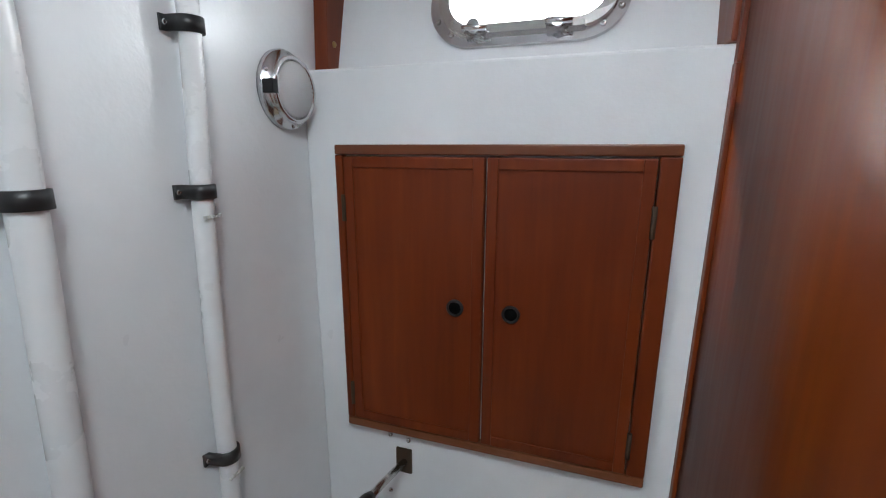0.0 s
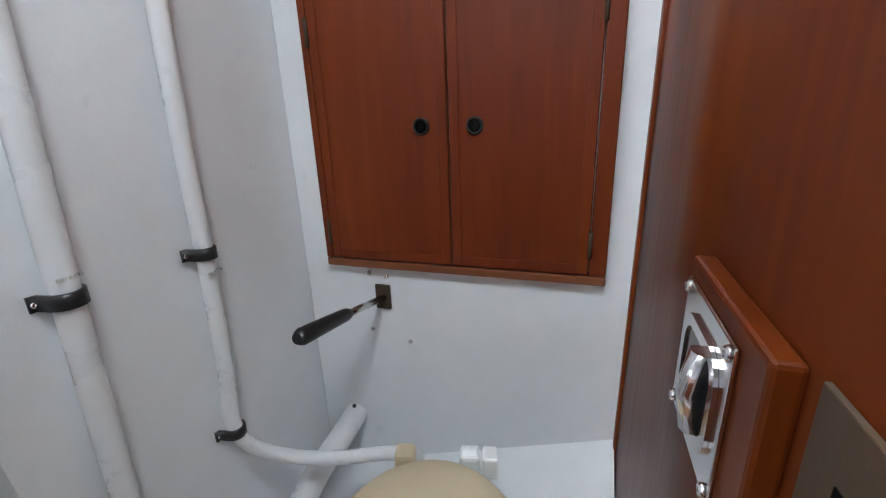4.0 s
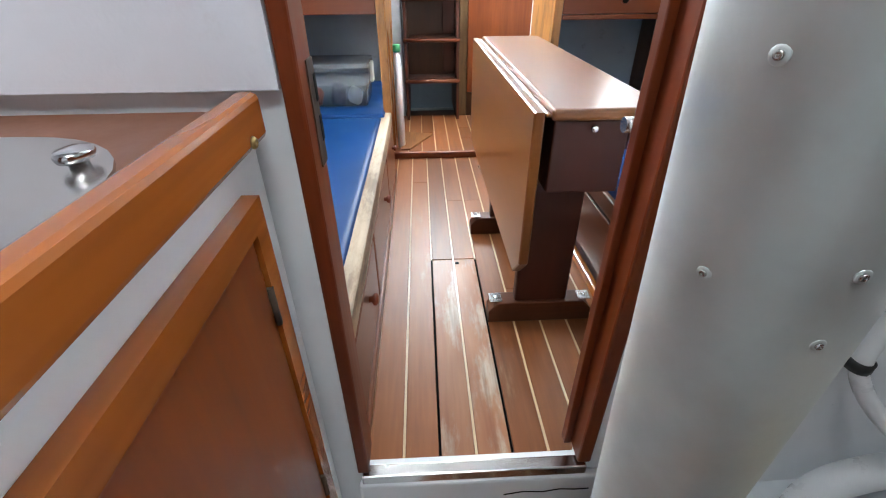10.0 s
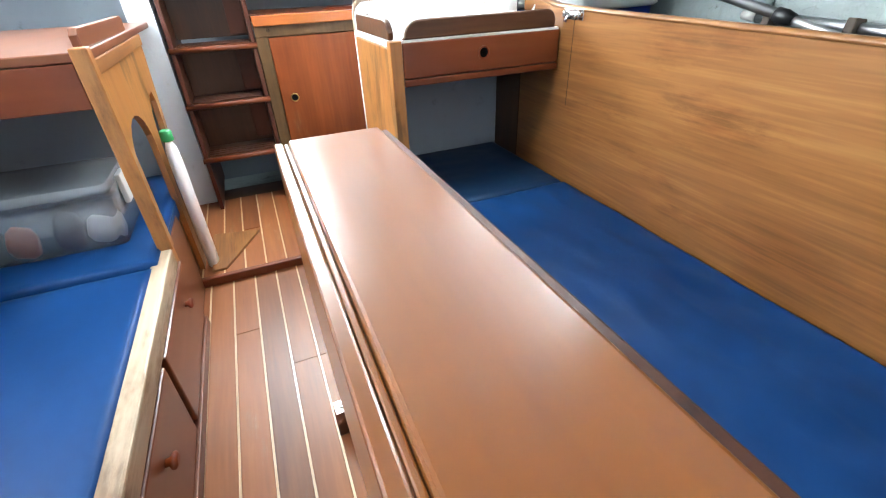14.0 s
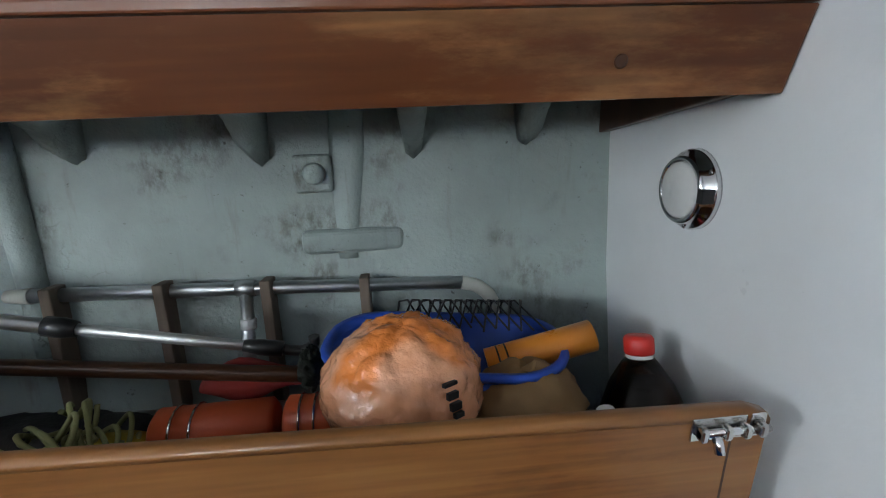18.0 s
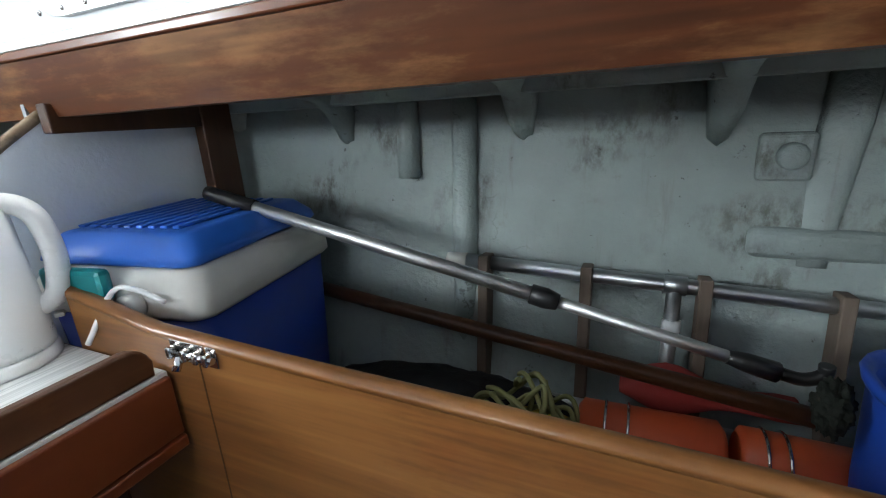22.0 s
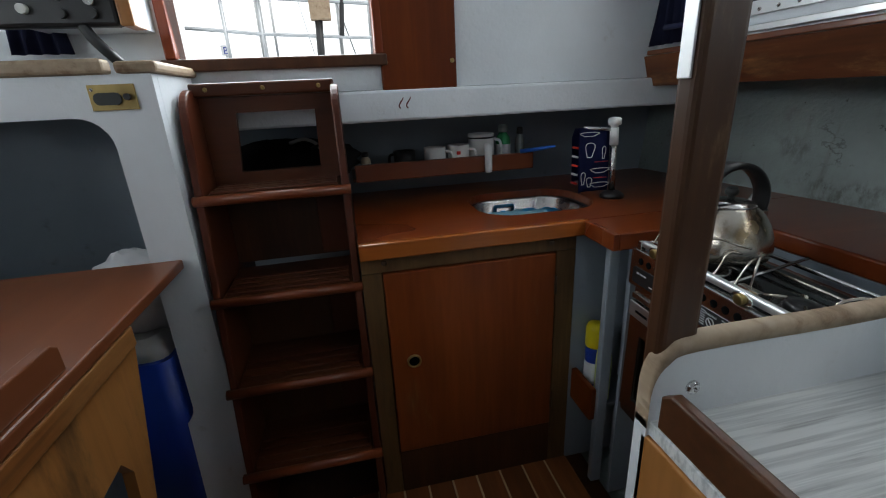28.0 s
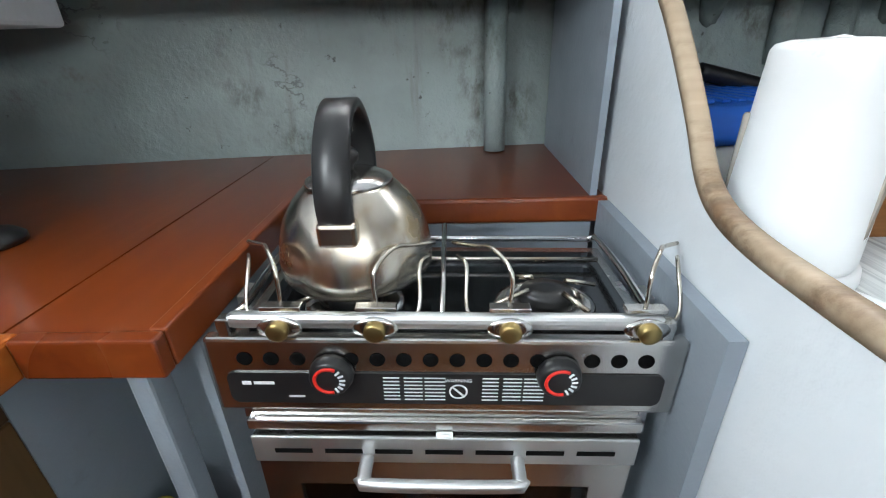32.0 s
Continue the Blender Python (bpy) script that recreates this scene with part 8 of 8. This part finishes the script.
for k in range(5):
    part("string", tube(smooth_path([(0.688, 1.295, 0.815), (0.675 - 0.006 * k, 1.290, 0.80 - 0.01 * k), (0.668 + 0.006 * k, 1.285, 0.765)], 4), 0.003, 6), LABELW, lt)
bo = thing("cola_bottle", (0.80, 1.38, 0.6), "dark half-full plastic bottle with red cap", "bottle")
cap_at = Vector((0.797, 1.405, 0.872))
lean = Vector((0.0, 0.30, 0.954)).normalized()
bmx = Matrix.Translation(cap_at - lean * 0.31) @ lean.to_track_quat("Z", "Y").to_matrix().to_4x4()
part("bottle", lathe([(0.066, 0.0), (0.076, 0.010), (0.079, 0.03), (0.079, 0.165), (0.074, 0.195), (0.054, 0.245), (0.030, 0.283), (0.022, 0.292)], bmx, 40), clear("brown_pet", (0.16, 0.09, 0.07), 0.05), bo, "dark brown bottle")
part("contents", lathe([(0.062, 0.006), (0.073, 0.014), (0.075, 0.03), (0.075, 0.160), (0.070, 0.192), (0.052, 0.238), (0.03, 0.244)], bmx, 32), plastic("dark_liquid", (0.02, 0.010, 0.008), 0.1), bo)
part("neck_ring", lathe([(0.023, 0.290), (0.024, 0.293), (0.023, 0.297)], bmx, 24), WPLASTIC, bo)
part("cap", lathe([(0.0245, 0.2975), (0.0255, 0.300), (0.0255, 0.324), (0.022, 0.329), (0.004, 0.3295)], bmx, 28), RED, bo, "red screw cap")
# black netting on the tub
nt_ = solid()
random.seed(8)
for k in range(11):
    x0 = 0.37 + 0.024 * k
    add_tube(nt_, [(x0, 1.56 - 0.006 * k, 0.868 + random.uniform(-0.012, 0.012)), (x0 + 0.03, 1.63, 0.890 - 0.002 * k), (x0 + 0.045, 1.67, 0.87 - 0.002 * k), (x0 + 0.05, 1.70, 0.80)], 0.0022, 5)
    add_tube(nt_, [(x0 + 0.05, 1.56 - 0.006 * k, 0.862), (x0 + 0.02, 1.635, 0.888 - 0.002 * k), (x0 - 0.0, 1.67, 0.87 - 0.002 * k), (x0 - 0.01, 1.70, 0.80)], 0.0022, 5)
whole("green_net", crumpled((0.196, 1.512, 0.815), 0.024, 0.032, 0.042, 6.0, 0.8, 26, 40), paint("dark_green_net", (0.010, 0.014, 0.009), 0.85, lumps=0.012), "bundled dark green netting hung beside the tub", "net")
whole("black_net", nt_, BLACK, "black netting draped over the back of the tub", "net")

# Dark heap stands in for black straps lying in the locker's shadow.
whole("dark_tarpaulin", crumpled((-0.46, 1.605, 0.590), 0.33, 0.10, 0.085, 21.0, 0.22, 22, 40), paint("strap_and_shadow_black", (0.012, 0.012, 0.014), 0.7, lumps=0.006), "crumpled black heap for the straps and shadow on the locker bottom", "tarpaulin", smooth=True)

# ---- port side: hoses, tubs, tray seen past the chart table ----
wb = thing("second_cool_box", (-2.12, -0.45, 0.03), "blue and grey cool box on the floor behind the partition", "cool box")
part("body", taper(-2.15, -1.915, -0.545, -0.300, 0.03, 0.660, 0.012, 0.04), BLUE, wb, "blue body")
part("lid", taper(-2.15, -1.915, -0.545, -0.300, 0.661, 0.715, -0.03, 0.04), GREYPL, wb, "grey lid")
part("latch", box(-1.906, -1.898, -0.44, -0.38, 0.61, 0.655, bevel=0.003), WPLASTIC, wb)
whole("white_sack", crumpled((-2.04, -0.37, 0.82), 0.10, 0.12, 0.12, 12.0, 0.3, 16, 26), plastic("white_film", (0.62, 0.63, 0.65), 0.4), "crumpled white plastic bag on the cool box", "bag")
jg = thing("white_bottle", (-1.22, -0.16, 0.35), "white plastic bottle with green cap", "bottle")
jm = Matrix.Translation((-1.245, -0.172, 0.03))
part("body", lathe([(0.035, 0.0), (0.042, 0.01), (0.042, 0.46), (0.036, 0.52), (0.018, 0.55)], jm, 28, 1.0, 0.55), WPLASTIC, jg)
part("cap", lathe([(0.020, 0.55), (0.021, 0.555), (0.021, 0.585), (0.016, 0.590)], jm, 16), GREENPL, jg, "green screw cap")
whole("plywood_wedge", prism([(-1.16, -0.175), (-1.16, -0.12), (-1.45, 0.03), (-1.50, -0.175)], "z", 0.0345, 0.046, bevel=0.002), HONEY, "loose triangular plywood scrap on the galley sole", "board")

# ---- outside: cockpit rails and outboard seen through the opening ----
pu = thing("pushpit_rail", (-3.9, 0.0, 1.33), "stainless pushpit rail around the cockpit", "rail")
part("top_rail", tube([(-3.9, -0.62, 1.985), (-3.9, -0.40, 1.95), (-3.9, -0.195, 1.90), (-3.9, 0.435, 1.864), (-3.9, 1.1, 1.85)], 0.012, 10), GALV, pu)
part("mid_rail", tube([(-3.9, -0.62, 1.74), (-3.9, -0.40, 1.72), (-3.9, -0.21, 1.70), (-3.9, 0.407, 1.666), (-3.9, 1.1, 1.65)], 0.010, 10), GALV, pu)
for yy in (-0.40, -0.19, 0.55, 1.05):
    part("stanchion", tube([(-3.9, yy, 1.325), (-3.9, yy, 1.93 - 0.06 * (yy + 0.4))], 0.011, 10), GALV, pu)
om = thing("outboard_motor", (-3.9, 0.19, 1.45), "white and grey outboard motor hung on the rail", "outboard motor")
def cowl_ring(z, k, dy=0.0):
    return [(-3.9 + 0.13 * k * math.cos(q), 0.200 + dy + 0.100 * k * math.sin(q) * (1 + 0.12 * math.cos(2 * q)), z) for q in np.linspace(0, 2 * math.pi, 25)[:-1]]
part("cowl", loft([cowl_ring(2.085, 0.98), cowl_ring(2.10, 1.02), cowl_ring(2.15, 1.0), cowl_ring(2.19, 0.88), cowl_ring(2.215, 0.70), cowl_ring(2.225, 0.45)]), WPLASTIC, om, "white moulded cowl")
part("cowl_band", loft([cowl_ring(2.066, 0.96), cowl_ring(2.070, 1.03), cowl_ring(2.081, 1.03), cowl_ring(2.0845, 0.98)]), GREYPL, om, "grey cowl band")
part("cowl_panel", box(-3.772, -3.766, 0.155, 0.235, 2.110, 2.150, bevel=0.002), BLACK, om, "dark printed panel")
part("under_cover", loft([cowl_ring(2.000, 0.55), cowl_ring(2.015, 0.80), cowl_ring(2.050, 0.92), cowl_ring(2.0655, 0.94)]), BLACK, om, "black lower cover")
part("clamp_block", box(-3.93, -3.87, 0.107, 0.233, 1.767, 1.955, bevel=0.008), BAREWOOD, om, "pale wooden mounting pad")
part("neck", tube([(-3.9, 0.175, 1.956), (-3.9, 0.185, 2.001)], 0.035, 14), BLACK, om)
part("leg", tube([(-3.9, 0.155, 1.766), (-3.9, 0.135, 1.40)], 0.024, 12), BLACK, om)
part("tiller", tube(smooth_path([(-3.80, 0.15, 2.055), (-3.79, 0.08, 2.035), (-3.79, 0.060, 2.07), (-3.79, 0.066, 2.11)], 4), 0.013, 10), BLACK, om)
part("shaft", tube(smooth_path([(-3.9, 0.27, 2.03), (-3.9, 0.315, 2.01), (-3.9, 0.305, 1.85), (-3.9, 0.288, 1.68)], 4), 0.015, 10), BLACK, om)
sg = thing("berth_sign", (-14.0, -2.55, -0.7), "white berth sign with a blue letter on a post", "sign")
part("board", box(-14.03, -14.0, -2.665, -2.43, 2.517, 2.762, bevel=0.006), LABELW, sg)
part("post", tube([(-14.02, -2.55, -0.7), (-14.02, -2.55, 2.516)], 0.03, 10), GALV, sg)
cu = bpy.data.curves.new("sign_letter", "FONT")
cu.body, cu.size, cu.align_x, cu.extrude = "B", 0.24, "CENTER", 0.002
cu.materials.append(BLUE)
tx = new("sign_letter", cu)
tx.parent = sg
tx.matrix_basis = Matrix.Translation(Vector((-13.995, -2.55, 2.555)) - ORIGIN[sg]) @ pose(0, 0, 0, 90, 0, 90)
for i, (xx, yy, h) in enumerate(((-9.0, -0.9, 7.0), (-14.0, 0.4, 9.0), (-22.0, -2.2, 11.0), (-18.0, 1.5, 10.0), (-6.0, 4.5, 8.0), (-3.2, 6.5, 9.0), (-1.5, 8.0, 9.0))):
    ms = thing("far_mast", (xx, yy, -0.5), "slim grey yacht mast in the marina", "mast", "masts in the marina")
    part("pole", tube([(xx, yy, -0.5), (xx, yy, h)], 0.05, 8), ALU, ms)
    part("stay_wire", tube([(xx, yy, h), (xx - 1.5, yy + 2.0, 0.5)], 0.012, 6), GALV, ms)
lf_ = thing("lifeline_rail", (-1.0, 1.9, 1.36), "stainless guard rail along the side deck", "rail")
for zz in (1.62, 1.83):
    part("wire", tube([(-3.9, 1.75, zz), (0.9, 1.95, zz + 0.02)], 0.005, 6), GALV, lf_)
for xx in (-2.4, -0.9, 0.6):
    part("stanchion", tube([(xx, 1.88, 1.36), (xx, 1.88, 1.85)], 0.011, 10), GALV, lf_)
whole("pontoon_boat", loft([[(-16 + 3 * u, -3.0 + 1.2 * math.cos(q) * (1 - u * u), -0.25 + 0.75 * math.sin(q)) for q in np.linspace(0, 2 * math.pi, 15)[:-1]] for u in np.linspace(-0.95, 0.95, 10)]), BLUE, "moored blue hull in the marina", "boat", smooth=True)
setting("water", box(-60, 40, -50, 50, -0.75, -0.70), plastic("grey_water", (0.06, 0.075, 0.08), 0.1), "grey harbour water around the boat", "water")

# ---- teak soles, plank by plank ----
def sole_planks(floor, x0, x1, ys, z, thick, mat, breaks, seed):
    random.seed(seed)
    for i, (a, b) in enumerate(zip(ys, ys[1:])):
        cuts = [x0] + sorted(c for c in breaks.get(i, ())) + [x1]
        for c0, c1 in zip(cuts, cuts[1:]):
            part("plank", box(c0 + 0.0012, c1 - 0.0012, a + 0.0034, b - 0.0034, z - thick, z + random.uniform(-0.0006, 0.0006), bevel=0.0012, seg=1), mat(i, c0), floor)


ys = [-0.191 - 0.086, -0.191, -0.105, -0.019, 0.067, 0.153, 0.239, 0.325, 0.411, 0.497, 0.60]
sole_planks(sole, -1.13, 0.884, ys, 0.0, 0.0115, lambda i, c: TEAK_OLD if i in (3, 4) and c > -0.1 else TEAK, {3: (0.0,), 4: (-0.52, 0.0), 5: (-0.52,), 2: (-0.75,), 6: (0.2,)}, 3)
for y in ys[1:-1]:
    dark = abs(y + 0.019) < 0.001 or abs(y - 0.153) < 0.001
    if dark:
        part("caulk_strip", box(-1.13, 0.0, y - 0.0030, y + 0.0030, -0.0115, -0.0004), HOLLY, sole)
        part("seam", box(0.0, 0.884, y - 0.0030, y + 0.0030, -0.0115, -0.004), DARK, sole, "open black seam")
    else:
        part("caulk_strip", box(-1.13, 0.884, y - 0.0030, y + 0.0030, -0.0115, -0.0002), HOLLY, sole)
lifts = thing("floor_lifting_ring", (0.80, 0.06, 0.0), "steel lifting ring plate in the sole", "floor ring")
part("plate", box(0.845, 0.872, 0.040, 0.085, 0.0012, 0.0030, bevel=0.001), STEEL, lifts)
part("hole", lathe([(0.009, 0.0031), (0.009, 0.0036), (0.003, 0.0037)], Matrix.Translation((0.858, 0.062, 0)), 16), DARK, lifts)
lifts = thing("floor_lifting_ring", (-0.95, 0.30, 0.0), "steel lifting ring plate in the sole", "floor ring")
part("plate", box(-0.965, -0.925, 0.275, 0.315, 0.0012, 0.0030, bevel=0.001), STEEL, lifts)
whole("hatch_finger_hole", lathe([(0.008, 0.0008), (0.008, 0.0014), (0.002, 0.0015)], Matrix.Translation((0.03, 0.08, 0)), 14), DARK, "small dark finger hole in the floor hatch", "hole")
yg = [-0.30 + 0.0565 * k * 1.5 for k in range(16)]
yg = [y for y in yg if y < 0.93]
sole_planks(gsole, -1.925, -1.137, yg, 0.0345, 0.0100, lambda i, c: TEAK, {3: (-1.5,), 6: (-1.37, -1.60), 8: (-1.45,)}, 4)
for y in yg[1:-1]:
    part("caulk_strip", box(-1.925, -1.137, y - 0.0030, y + 0.0030, 0.0245, 0.0343), HOLLY, gsole)
part("step_edge", box(-1.1365, -1.112, -0.26, 0.57, -0.002, 0.0375, bevel=0.005), MAHOG_Y, gsole, "mahogany nosing on the step")
whole("sole_patch", box(-1.60, -1.38, 0.312, 0.372, 0.0352, 0.0372, bevel=0.0006), BAREWOOD, "pale repair patch in the galley sole", "patch")
yh = [-0.245 + 0.085 * k for k in range(9)]
sole_planks(hsole, 0.966, 1.66, yh, 0.004, 0.0095, lambda i, c: TEAK_OLD if i == 9 else TEAK, {5: (1.28,), 6: (1.28,), 7: (1.28,)}, 6)
for y in yh[1:-1]:
    part("caulk_strip", box(0.966, 1.66, y - 0.0030, y + 0.0030, -0.0055, 0.0036), HOLLY, hsole)
